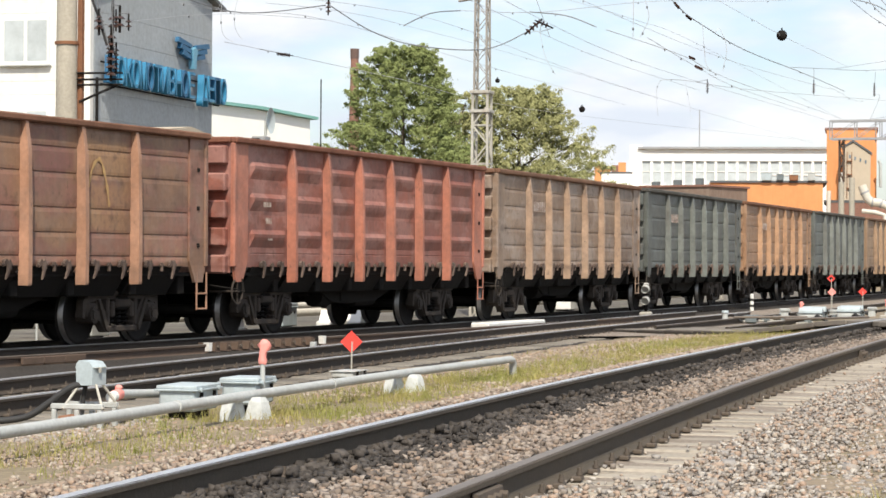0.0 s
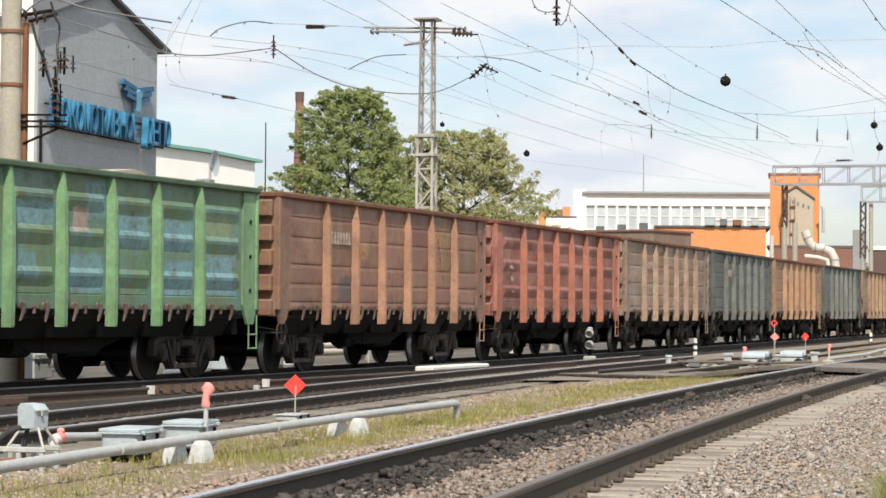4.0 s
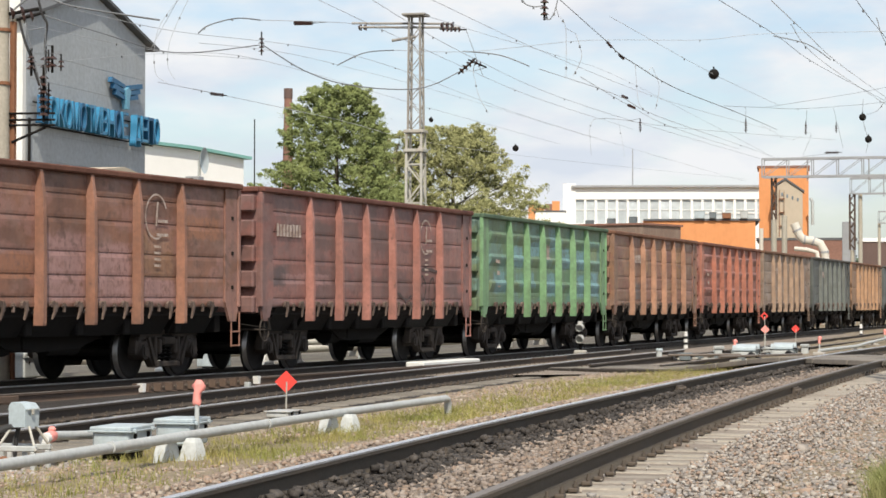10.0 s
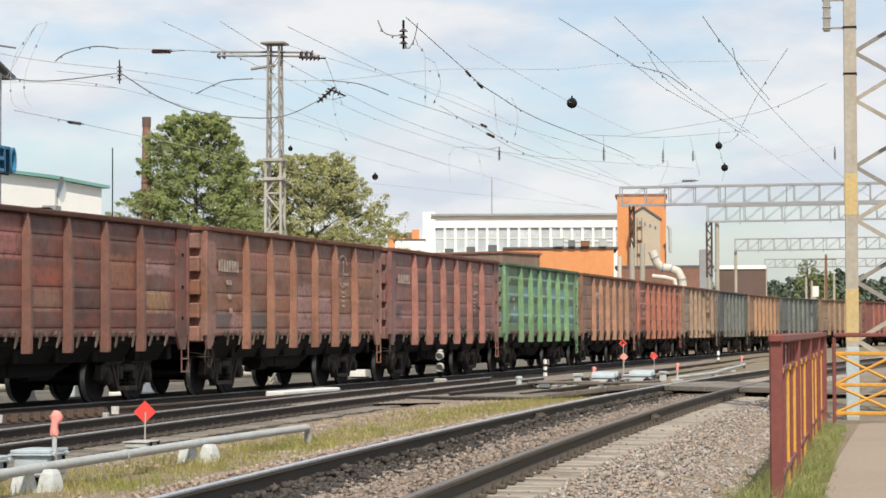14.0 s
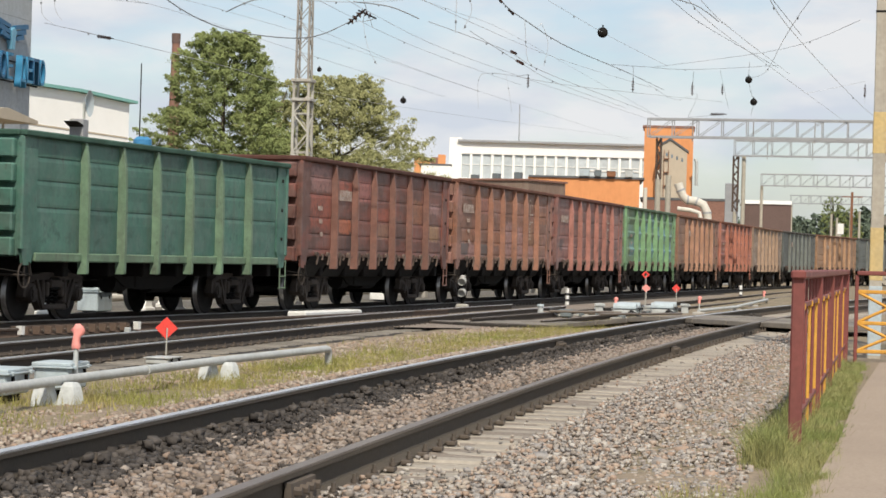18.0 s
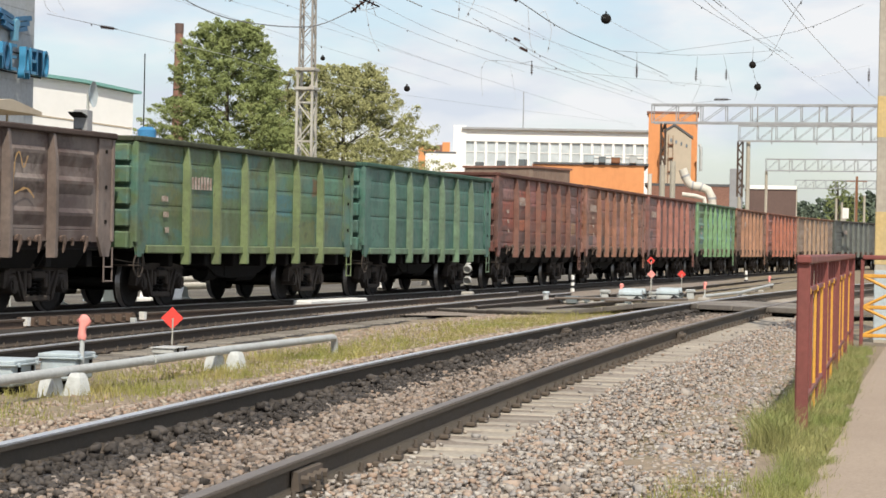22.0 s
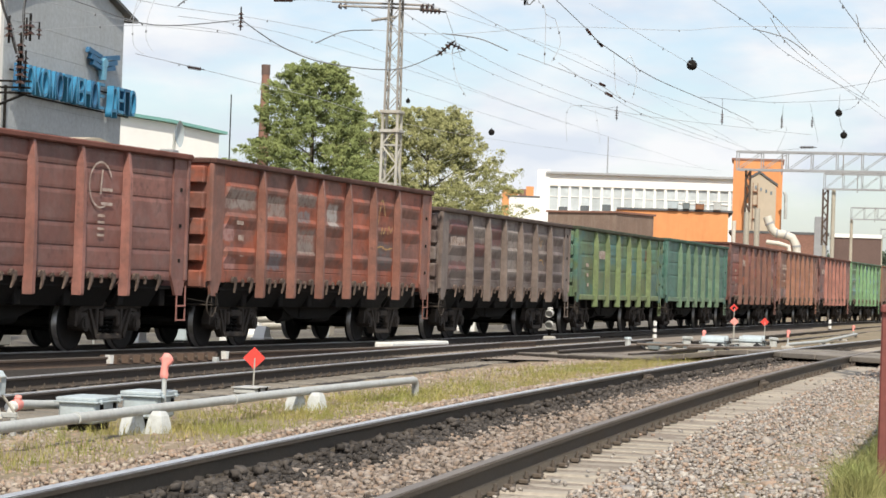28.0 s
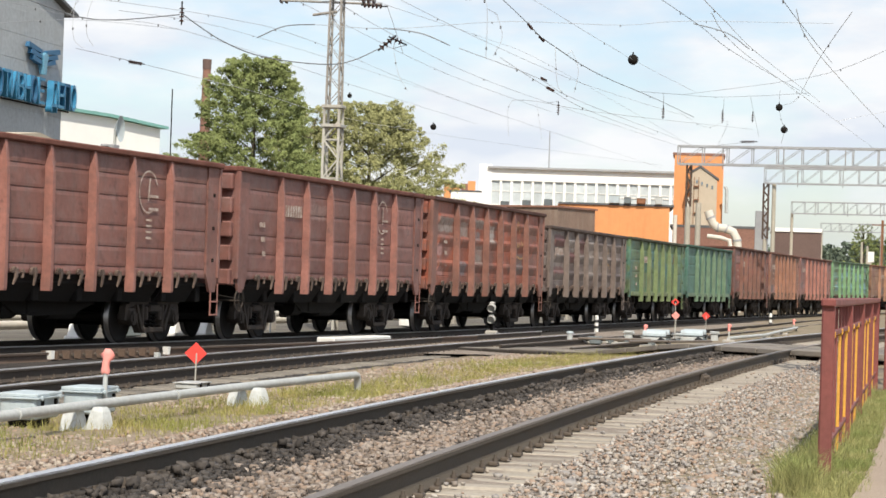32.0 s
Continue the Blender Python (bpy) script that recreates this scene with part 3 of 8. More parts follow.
# ---------------------------------------------------------------- goods wagons
PITCH_W, HALF_L, SKIN, PIVOT, AXLE = 13.92, 6.49, 1.43, 4.325, 0.925
POSTS = [-4.05, -2.42, -0.82, 0.82, 2.42, 4.05]
SHAPES = {}


def shared(key, build):
    if key not in SHAPES:
        SHAPES[key] = build().mesh(key[0])
    return SHAPES[key]


def side_shape(top, sign, lo):
    """The flat backing plate of one long side."""
    return Shape().box((0, sign * (SKIN - 0.02), (lo + top - 0.1) / 2), (2 * HALF_L, 0.03, top - 0.1 - lo))


def panel_shape(kind, top, sign, a, b):
    """One bay between two posts: planks with seams between them, or four pressed ribs, all in one sheet."""
    lo, hi, y0 = 1.17 if kind == "plain" else 1.25, top - 0.11, SKIN - 0.004
    zs = [(lo, 0.0)]
    if kind == "pressed":
        # three pressed shelves and two seams
        hh = hi - lo
        zs += [(lo + 0.105 * hh, 0.10), (lo + 0.112 * hh, -0.12), (lo + 0.119 * hh, 0.10)]
        for f in (0.27, 0.57, 0.83):
            z = lo + f * hh
            if f == 0.57:
                zs += [(lo + 0.425 * hh, 0.0), (lo + 0.432 * hh, -0.16), (lo + 0.439 * hh, 0.0)]
            zs += [(z - 0.235, 0.0), (z - 0.050, 0.9), (z + 0.005, 1.0), (z + 0.085, 0.0)]
        xs = [(a + 0.03, 0), (a + 0.17, 0), (a + 0.27, 1), (b - 0.27, 1), (b - 0.17, 0), (b - 0.03, 0)]
        deep = 0.062
    else:
        n = 6 if kind == "planked" else 4
        cuts = [0.0, 0.075, 0.24, 0.415, 0.66, 0.84, 1.0] if n == 6 else [0.0, 0.40, 0.63, 0.83, 1.0]
        for k in range(n):
            z, z2 = lo + (hi - lo) * cuts[k], lo + (hi - lo) * cuts[k + 1]
            zs += [(z + 0.004, -0.15), (z + 0.014, -0.10), (z + 0.022, 0.75), (z + 0.07, 1.0), (z2 - 0.07, 0.9), (z2 - 0.012, 0.35)]
        xs = [(a + 0.03, 0.75), (a + 0.18, 1.0), ((a + b) / 2, 1.25), (b - 0.18, 1.0), (b - 0.03, 0.75)]
        deep = 0.017
    zs.append((hi, 0.0))
    nx = len(xs)
    vs = [(x, sign * (y0 + deep * fx * fz), z) for z, fz in zs for x, fx in xs]
    fs = []
    for i in range(len(zs) - 1):
        for k in range(nx - 1):
            q = (i * nx + k, i * nx + k + 1, (i + 1) * nx + k + 1, (i + 1) * nx + k)
            fs.append(q if sign < 0 else tuple(reversed(q)))
    return Shape().add(vs, fs)


def post_shape(sign, top, low, x):
    """A deep hat-section post that tapers towards the top rail."""
    sh = Shape()
    y0 = SKIN - 0.01
    prof = [(low, 0.056, 0.165), (low + 0.03, 0.058, 0.175), (1.45, 0.060, 0.18), (2.2, 0.060, 0.175), (top - 0.55, 0.058, 0.16), (top - 0.1, 0.048, 0.10)]
    vs, fs = [], []
    for z, w, d in prof:
        vs += [(x - w, sign * y0, z), (x - w * 0.86, sign * (y0 + d), z), (x + w * 0.86, sign * (y0 + d), z), (x + w, sign * y0, z)]
    for i in range(len(prof) - 1):
        for k in range(4):
            q = (i * 4 + k, i * 4 + (k + 1) % 4, (i + 1) * 4 + (k + 1) % 4, (i + 1) * 4 + k)
            fs.append(q if sign < 0 else tuple(reversed(q)))
    fs += [(3, 2, 1, 0) if sign < 0 else (0, 1, 2, 3), (20, 21, 22, 23) if sign < 0 else (23, 22, 21, 20)]
    return sh.add(vs, fs)


def end_shape(end, top):
    """The plate of an end wall."""
    return Shape().box((end * (HALF_L - 0.03), 0, (1.15 + top - 0.06) / 2), (0.04, 2 * SKIN - 0.06, top - 0.06 - 1.15))


def end_rib_shape(end, top, k):
    """A heavy cross rib of an end wall."""
    z = 1.30 + (top - 1.62) * k / 4
    return Shape().box((end * (HALF_L + 0.05), 0, z), (0.20, 2 * SKIN - 0.12, 0.33), 0.03)


def handwheel_shape():
    x, z, r = -HALF_L + 0.22, 0.82, 0.22
    n = 20
    sh = Shape().pipe([(x + r * math.cos(6.2832 * k / n), -SKIN - 0.02, z + r * math.sin(6.2832 * k / n)) for k in range(n + 1)], 0.017, 6)
    sh.tube((x - r, -SKIN - 0.02, z), (x + r, -SKIN - 0.02, z), 0.012, n=5)
    sh.tube((x, -SKIN - 0.02, z - r), (x, -SKIN - 0.02, z + r), 0.012, n=5)
    sh.tube((x, -SKIN - 0.03, z), (x, -0.9, z), 0.02, n=6)
    return sh


def corner_shape(end, sign, top):
    """The broad plate and post at a corner, cut slanting at its foot."""
    sh = Shape()
    e, lo, hi = end * HALF_L, 0.99, top - 0.1
    y = sorted((sign * (SKIN - 0.012), sign * (SKIN + 0.04)))
    sh.prism([(e - end * 0.14, lo), (e - end * 0.40, lo), (e - end * 0.60, lo + 0.36), (e - end * 0.60, hi), (e, hi), (e, lo + 0.42)], y[0], y[1], 1)
    sh.box((end * (HALF_L - 0.05), sign * (SKIN + 0.02), (1.25 + top - 0.1) / 2), (0.11, 0.10, top - 0.1 - 1.25), 0.03)
    return sh


def chord_shape(top):
    sh = Shape()
    for sg in (-1, 1):
        sh.box((0, sg * (SKIN + 0.01), top - 0.055), (2 * HALF_L + 0.02, 0.22, 0.11), 0.025)
    for e in (-1, 1):
        sh.box((e * HALF_L, 0, top - 0.055), (0.14, 2 * SKIN, 0.11), 0.025)
    return sh


def floor_shape():
    sh = Shape()
    sh.box((0, 0, 1.13), (2 * HALF_L - 0.1, 2 * SKIN - 0.1, 0.06))
    sh.box((0, 0, 0.93), (2 * HALF_L - 0.2, 0.42, 0.34), 0.02)
    for x in (-5.9, -PIVOT, -2.42, -0.82, 0.82, 2.42, PIVOT, 5.9):
        sh.box((x, 0, 0.95), (0.22, 2 * SKIN - 0.25, 0.32), 0.02)
    for sg in (-1, 1):
        sh.prism([(-2.2, 1.08), (2.6, 1.08), (2.3, 0.74), (1.55, 0.56), (0.1, 0.52), (-0.75, 0.58), (-1.3, 0.80)], sg * 0.55 - 0.3, sg * 0.55 + 0.3, 1)
    return sh


def latch_shape():
    """A forked hinge lug on the wall's foot and the beaked hook that hangs under it."""
    sh = Shape()
    sh.prism([(-0.10, 0.00), (-0.075, 0.085), (-0.02, 0.115), (0.03, 0.075), (0.085, 0.11), (0.11, 0.03), (0.07, -0.005), (0.0, 0.025)], -0.035, 0.02, 1)
    sh.prism([(-0.02, 0.05), (0.045, 0.06), (0.060, -0.02), (0.035, -0.09), (-0.005, -0.15), (-0.050, -0.19), (-0.030, -0.12), (-0.005, -0.06)], -0.05, -0.015, 1)
    sh.tube((-0.13, -0.01, 0.035), (0.14, -0.01, 0.035), 0.022, n=6)
    sh.box((0.12, -0.005, 0.00), (0.035, 0.03, 0.10), 0.006)
    return sh


def lug_shape():
    """A short hinge lug between two hooks."""
    return Shape().box((0, -0.01, 0.03), (0.05, 0.05, 0.15), 0.012).tube((-0.07, -0.01, 0.06), (0.07, -0.01, 0.06), 0.02, n=6)


def hatch_shape(width):
    """The slanting edge of a bottom hatch."""
    sh = Shape()
    sh.prism([(-0.03, 1.26), (0.05, 1.26), (0.36, 0.82), (0.28, 0.78)], -width / 2, width / 2, 0)
    return sh


def side_frame_shape(sign):
    """The cast side frame of a bogie: a top bar, jaws over the axles, slanting legs and a low spring seat, with raised rims."""
    sh = Shape()
    y0, y1 = sign * 0.95, sign * 1.08
    lo, hi = min(y0, y1), max(y0, y1)
    ra, rb = sorted((sign * 1.08, sign * 1.125))
    sh.prism([(-1.17, 0.70), (-1.08, 0.80), (-0.52, 0.86), (0.52, 0.86), (1.08, 0.80), (1.17, 0.70), (1.08, 0.66), (0.60, 0.73), (-0.60, 0.73), (-1.08, 0.66)], lo, hi, 1)
    sh.prism([(-1.12, 0.745), (-1.06, 0.80), (-0.52, 0.855), (0.52, 0.855), (1.06, 0.80), (1.12, 0.745), (0.52, 0.80), (-0.52, 0.80)], ra, rb, 1)
    for sg in (-1, 1):
        # outer jaw, inner jaw and the leg down to the spring seat
        jaw = [(sg * 1.06, 0.76), (sg * 1.17, 0.70), (sg * 1.20, 0.44), (sg * 1.12, 0.42), (sg * 1.08, 0.62)]
        leg = [(sg * 0.80, 0.72), (sg * 0.66, 0.74), (sg * 0.37, 0.34), (sg * 0.40, 0.19), (sg * 0.50, 0.19), (sg * 0.72, 0.42)]
        rim = [(sg * 0.78, 0.72), (sg * 0.72, 0.74), (sg * 0.47, 0.30), (sg * 0.50, 0.21), (sg * 0.545, 0.25)]
        for o, q0, q1 in ((jaw, lo, hi), (leg, lo, hi), (rim, ra, rb)):
            sh.prism(o if sg > 0 else o[::-1], q0, q1, 1)
        sh.box((sg * 0.435, sign * 1.02, 0.52), (0.10, 0.17, 0.44), 0.02)
        sh.box((sg * AXLE, sign * 1.02, 0.545), (0.31, 0.19, 0.25), 0.05)
        sh.tube((sg * AXLE, sign * 0.85, 0.475), (sg * AXLE, sign * 1.15, 0.475), 0.135, n=16)
        sh.tube((sg * AXLE, sign * 1.15, 0.475), (sg * AXLE, sign * 1.175, 0.475), 0.085, n=12)
        for k in range(4):
            a = 0.785 + 1.571 * k
            sh.tube((sg * AXLE + 0.105 * math.cos(a), sign * 1.14, 0.475 + 0.105 * math.sin(a)), (sg * AXLE + 0.105 * math.cos(a), sign * 1.172, 0.475 + 0.105 * math.sin(a)), 0.02, n=6)
    sh.box((0, sign * 1.02, 0.245), (0.90, 0.20, 0.10), 0.02)
    sh.box((0, sign * 1.06, 0.66), (0.46, 0.17, 0.15), 0.03)
    for x in (-0.30, 0.30):
        sh.box((x, sign * 1.07, 0.56), (0.12, 0.10, 0.26), 0.03)
    return sh


def spring_shape(sign):
    sh = Shape()
    for x in (-0.22, 0.0, 0.22):
        pts = [(x + 0.075 * math.cos(a), sign * 0.97 + 0.075 * math.sin(a), 0.31 + 0.31 * a / (2 * math.pi * 4.5)) for a in np.arange(0, 2 * math.pi * 4.5, 0.7)]
        sh.pipe(pts, 0.017, 5)
    return sh


def bolster_shape():
    sh = Shape()
    sh.box((0, 0, 0.66), (0.40, 2.26, 0.22), 0.04)
    sh.box((0, 0, 0.82), (0.5, 0.5, 0.12), 0.03)
    for x in (-0.42, 0.42):
        sh.box((x, 0, 0.36), (0.09, 1.6, 0.10), 0.02)
        for sg in (-1, 1):
            sh.box((x * 1.02, sg * 0.78, 0.47), (0.07, 0.12, 0.34), 0.02)
    return sh


def wheel_shape(sign):
    sh = Shape()
    prof = [(0.475, 0.84), (0.475, 0.74), (0.505, 0.715), (0.505, 0.705), (0.40, 0.70), (0.30, 0.76), (0.16, 0.745), (0.13, 0.70), (0.10, 0.70), (0.10, 0.86), (0.14, 0.85),
            (0.30, 0.80), (0.40, 0.835)]
    n, k = 28, len(prof)
    vs = [(r * math.cos(2 * math.pi * i / n), sign * y, r * math.sin(2 * math.pi * i / n)) for i in range(n) for r, y in prof]
    fs = []
    for i in range(n):
        for j in range(k):
            q = (i * k + j, i * k + (j + 1) % k, ((i + 1) % n) * k + (j + 1) % k, ((i + 1) % n) * k + j)
            fs.append(q if sign < 0 else tuple(reversed(q)))
    sh.add(vs, fs, True)
    for i in range(3):
        a = 2 * math.pi * i / 3 + 0.4
        sh.tube((0.24 * math.cos(a), sign * 0.79, 0.24 * math.sin(a)), (0.24 * math.cos(a), sign * 0.815, 0.24 * math.sin(a)), 0.03, n=7)
    return sh


def ladder_shape(end, sign, rungs=2):
    sh = Shape()
    x0 = end * (HALF_L - 0.16)
    y = sign * (SKIN + 0.03)
    for dx in (-0.17, 0.17):
        sh.box((x0 + dx, y, 0.84), (0.04, 0.02, 0.64), 0.006)
    for k in range(rungs):
        sh.box((x0, y, 0.54 + 0.26 * k), (0.34, 0.05, 0.03), 0.006)
    return sh


def coupler_shape(end):
    sh = Shape()
    x = end * (HALF_L)
    sh.box((x + end * 0.10, 0, 1.03), (0.46, 0.24, 0.22), 0.03)
    sh.prism([(x + end * 0.30, -0.20), (x + end * 0.52, -0.22), (x + end * 0.56, -0.05), (x + end * 0.42, 0.02), (x + end * 0.56, 0.16), (x + end * 0.47, 0.24), (x + end * 0.28, 0.18)], 0.86, 1.20, 2)
    return sh


def hose_shape(end):
    x = end * (HALF_L + 0.1)
    return Shape().pipe([(x, 0.35, 0.95), (x + end * 0.15, 0.34, 0.80), (x + end * 0.30, 0.22, 0.62), (x + end * 0.50, 0.08, 0.58)], 0.03, 6)


def brake_shape():
    sh = Shape()
    sh.tube((-1.1, -0.62, 0.66), (-0.5, -0.62, 0.66), 0.20, n=14)
    sh.tube((0.7, -0.66, 0.62), (1.7, -0.66, 0.62), 0.17, n=14)
    sh.box((-0.1, -0.75, 0.70), (0.42, 0.25, 0.30), 0.03)
    sh.tube((-3.0, -0.55, 0.70), (3.0, -0.5, 0.72), 0.02, n=6)
    return sh


def release_rod_shape(end):
    x = end * (HALF_L - 0.35)
    return Shape().pipe([(x, -SKIN - 0.05, 1.05), (x, -SKIN - 0.10, 0.80), (x + end * 0.25, -SKIN - 0.08, 0.86), (x + end * 0.4, -0.9, 0.95), (x + end * 0.4, -0.2, 1.0)], 0.014, 6)


def lettering_shape(digits, size, rng):
    """A row of faded bars, in place of the wagon's number or data."""
    wide, gap = size * 0.42, size * 0.20
    pts, x = [(0, -size / 2), (digits * (wide + gap), -size / 2)], digits * (wide + gap)
    for k in range(digits):
        h = size * rng.uniform(0.40, 0.5)
        pts += [(x - gap, -size * 0.47), (x - gap, h), (x - gap - wide, h * rng.uniform(0.94, 1.0)), (x - gap - wide, -size * 0.47)]
        x -= wide + gap
    return Shape().prism(pts, -0.002, 0.002, 1)


def ring_shape():
    """A thin painted ring, open on one side, with a slanting stroke and two short lines."""
    sh = Shape()
    n = 32
    vs, fs = [], []
    for i in range(n):
        a = 2 * math.pi * i / n
        for r in (0.350, 0.382):
            vs.append((1.08 * r * math.cos(a), 0, 1.05 * r * math.sin(a)))
    for i in range(n):
        if i not in (0, 1, 27, 28, 29, 30, 31):
            fs.append((2 * i, 2 * i + 1, 2 * ((i + 1) % n) + 1, 2 * ((i + 1) % n)))
    sh.add(vs, fs)
    sh.prism([(-0.03, -0.16), (0.03, 0.26), (0.075, 0.26), (0.02, -0.16)], -0.002, 0.002, 1)
    sh.prism([(0.06, -0.10), (0.42, -0.10), (0.42, -0.05), (0.06, -0.05)], -0.002, 0.002, 1)
    sh.prism([(0.02, -0.34), (0.44, -0.34), (0.44, -0.29), (0.02, -0.29)], -0.002, 0.002, 1)
    return sh


def ribbon_shape(pts, width):
    """A flat painted stroke through points of (x, z), with round turns."""
    path = smooth_path([(x, 0.0, z) for x, z in pts], 6)
    vs, fs = [], []
    for i, p in enumerate(path):
        d = (path[min(i + 1, len(path) - 1)] - path[max(i - 1, 0)]).normalized()
        o = Vector((-d.z, 0, d.x)) * width * (0.35 + 0.15 * math.sin(i * 1.7))
        vs += [p - o, p + o]
    fs = [(2 * i, 2 * i + 2, 2 * i + 3, 2 * i + 1) for i in range(len(path) - 1)]
    return Shape().add(vs, fs)


# scrawls on some wagons, by place in the train: strokes, width, paint
SCRAWLS = {
    -8: [([(2.62, 1.95), (2.66, 2.4), (2.85, 3.0), (3.0, 3.2), (3.2, 2.85)], 0.05, "scrawl_ochre"), ([(2.95, 2.42), (3.0, 2.58), (3.12, 2.45), (3.25, 2.60)], 0.05, "scrawl_ochre"), ([(3.4, 2.44), (3.45, 2.62), (3.6, 2.5), (3.72, 2.62)], 0.05, "scrawl_ochre"),
         ([(2.7, 2.12), (3.0, 2.16), (3.3, 2.10), (3.7, 2.14)], 0.05, "scrawl_ochre")],
    -7: [([(2.65, 2.1), (2.7, 2.6), (2.85, 2.75), (3.0, 2.5), (3.15, 2.7)], 0.05, "scrawl_ochre"), ([(2.7, 2.05), (3.1, 2.15), (3.4, 2.0)], 0.05, "scrawl_ochre")],
    -2: [([(2.55, 2.05), (3.3, 2.12), (4.0, 2.05)], 0.10, "scrawl_black"), ([(2.6, 1.3), (2.65, 1.75), (2.95, 1.95), (3.2, 1.7), (3.0, 1.4), (2.8, 1.65), (3.0, 1.8)], 0.07, "scrawl_black"),
         ([(3.4, 1.3), (3.45, 1.75), (3.7, 1.9), (3.85, 1.5), (3.6, 1.35)], 0.07, "scrawl_black"), ([(1.0, 1.4), (1.3, 1.55), (1.8, 1.4), (2.2, 1.5)], 0.08, "scrawl_black")],
    0: [([(2.6, 2.2), (2.75, 2.75), (3.0, 2.95), (3.2, 2.6), (3.3, 2.2)], 0.08, "scrawl_ochre"), ([(-2.1, 2.35), (-1.9, 2.55), (-1.7, 2.4)], 0.08, "scrawl_ochre")],
}


def make_wagon(kind, top, paint, posts, chord, label, marks="", seed=0):
    """A four-axle open goods wagon. Returns the thing and its wheelsets."""
    rng = random.Random(seed)
    latch_mat = M["old_iron"]
    w = thing("gondola_wagon", Matrix(), label, "railway wagon", "goods train")
    low = 0.97 if kind != "plain" else 0.84
    for sg in (-1, 1):
        wall = piece("side_wall", shared(("side_wall", kind == "plain", top, sg), lambda: side_shape(top, sg, 1.17 if kind == "plain" else 1.25)), paint, w)
        bays = [-HALF_L + 0.58] + POSTS + [HALF_L - 0.58]
        for a, b in zip(bays[:-1], bays[1:]):
            piece("panel", shared(("panel", kind, top, sg, a), lambda: panel_shape(kind, top, sg, a, b)), paint, wall)
        for x in POSTS:
            piece("post", shared(("post", sg, top, low, x), lambda: post_shape(sg, top, low, x)), posts, w)
        for e in (-1, 1):
            piece("corner_plate", shared(("corner_plate", e, sg, top), lambda: corner_shape(e, sg, top)), posts if kind == "pressed" else paint, w)
    for e in (-1, 1):
        ew = piece("end_wall", shared(("end_wall", e, top), lambda: end_shape(e, top)), paint, w)
        for k in range(5):
            piece("rib", shared(("rib", e, top, k), lambda: end_rib_shape(e, top, k)), paint, ew)
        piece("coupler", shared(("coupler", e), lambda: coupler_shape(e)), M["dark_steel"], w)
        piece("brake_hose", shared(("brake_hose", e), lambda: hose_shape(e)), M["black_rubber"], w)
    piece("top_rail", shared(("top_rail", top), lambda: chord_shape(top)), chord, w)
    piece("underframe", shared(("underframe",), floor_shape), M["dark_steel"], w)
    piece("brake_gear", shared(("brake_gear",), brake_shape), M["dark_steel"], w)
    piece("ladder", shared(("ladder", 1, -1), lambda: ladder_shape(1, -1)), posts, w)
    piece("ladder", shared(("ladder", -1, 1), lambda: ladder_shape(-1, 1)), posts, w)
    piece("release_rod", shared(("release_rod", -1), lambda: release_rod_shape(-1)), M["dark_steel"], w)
    piece("handwheel", shared(("handwheel",), handwheel_shape), M["bogie_steel"], w, "round brake handwheel")
    if kind == "plain":
        sill = shared(("side_sill",), lambda: Shape().box((0, -SKIN - 0.02, 1.13), (2 * HALF_L - 1.1, 0.10, 0.16), 0.02).box((0, SKIN + 0.02, 1.13), (2 * HALF_L - 1.1, 0.10, 0.16), 0.02))
        piece("side_sill", sill, posts, w)
    else:
        edges = [-HALF_L + 0.75] + POSTS + [HALF_L - 0.75]
        for a, b in zip(edges[:-1], edges[1:]):
            hb = shared(("hatch", round(b - a, 2)), lambda: hatch_shape(b - a - 0.2))
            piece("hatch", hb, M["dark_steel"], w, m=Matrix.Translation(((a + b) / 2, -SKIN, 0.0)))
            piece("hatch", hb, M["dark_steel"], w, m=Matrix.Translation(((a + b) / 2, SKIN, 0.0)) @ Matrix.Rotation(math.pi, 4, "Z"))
            for c in (0.27, 0.73):
                piece("hatch_latch", shared(("hatch_latch",), latch_shape), latch_mat, w, m=pose(a + (b - a) * c + rng.uniform(-0.05, 0.05), -SKIN - 0.05, 1.25, 0, rng.uniform(-9, 9), 0))
            piece("hinge_lug", shared(("hinge_lug",), lug_shape), latch_mat, w, m=pose((a + b) / 2 + rng.uniform(-0.04, 0.04), -SKIN - 0.045, 1.22, 0, 0, 0))
    for z in (1.62, 2.25, 2.9):
        piece("bracket", shared(("bracket", z), lambda: Shape().box((HALF_L - 0.32, -SKIN - 0.046, z), (0.07, 0.03, 0.07), 0.01)), M["dark_steel"], w)
    # writing that has faded to bars, and the ring mark
    pale = M["faded_white"]
    if "n" in marks:
        piece("faded_number", lettering_shape(8, 0.26, rng), pale, w, m=Matrix.Translation((-5.72 if "0" in marks else -3.90, -SKIN - 0.045, top - 0.80)))
    if "d" in marks:
        for k in range(3):
            piece("faded_data", lettering_shape(5 - k, 0.11, rng), pale, w, m=Matrix.Translation((-5.25 + 0.1 * k, -SKIN - 0.045, top - 1.15 - 0.30 * k)))
    if "r" in marks:
        piece("ring_mark", shared(("ring_mark",), ring_shape), pale, w, m=Matrix.Translation((3.15, -SKIN - 0.045, top - 0.72)))
        for k in range(4):
            piece("faded_data", lettering_shape(9, 0.045, rng), pale, w, m=Matrix.Translation((3.08, -SKIN - 0.045, top - 1.24 - 0.11 * k)))
    for pts_s, wid_s, mat_s in SCRAWLS.get(seed - 40, ()):
        piece("scrawl", ribbon_shape(pts_s, wid_s), M[mat_s], w, "hand-painted scrawl", m=Matrix.Translation((0, -SKIN - (0.062 if kind == "pressed" else 0.030), 0)))
    wheels = []
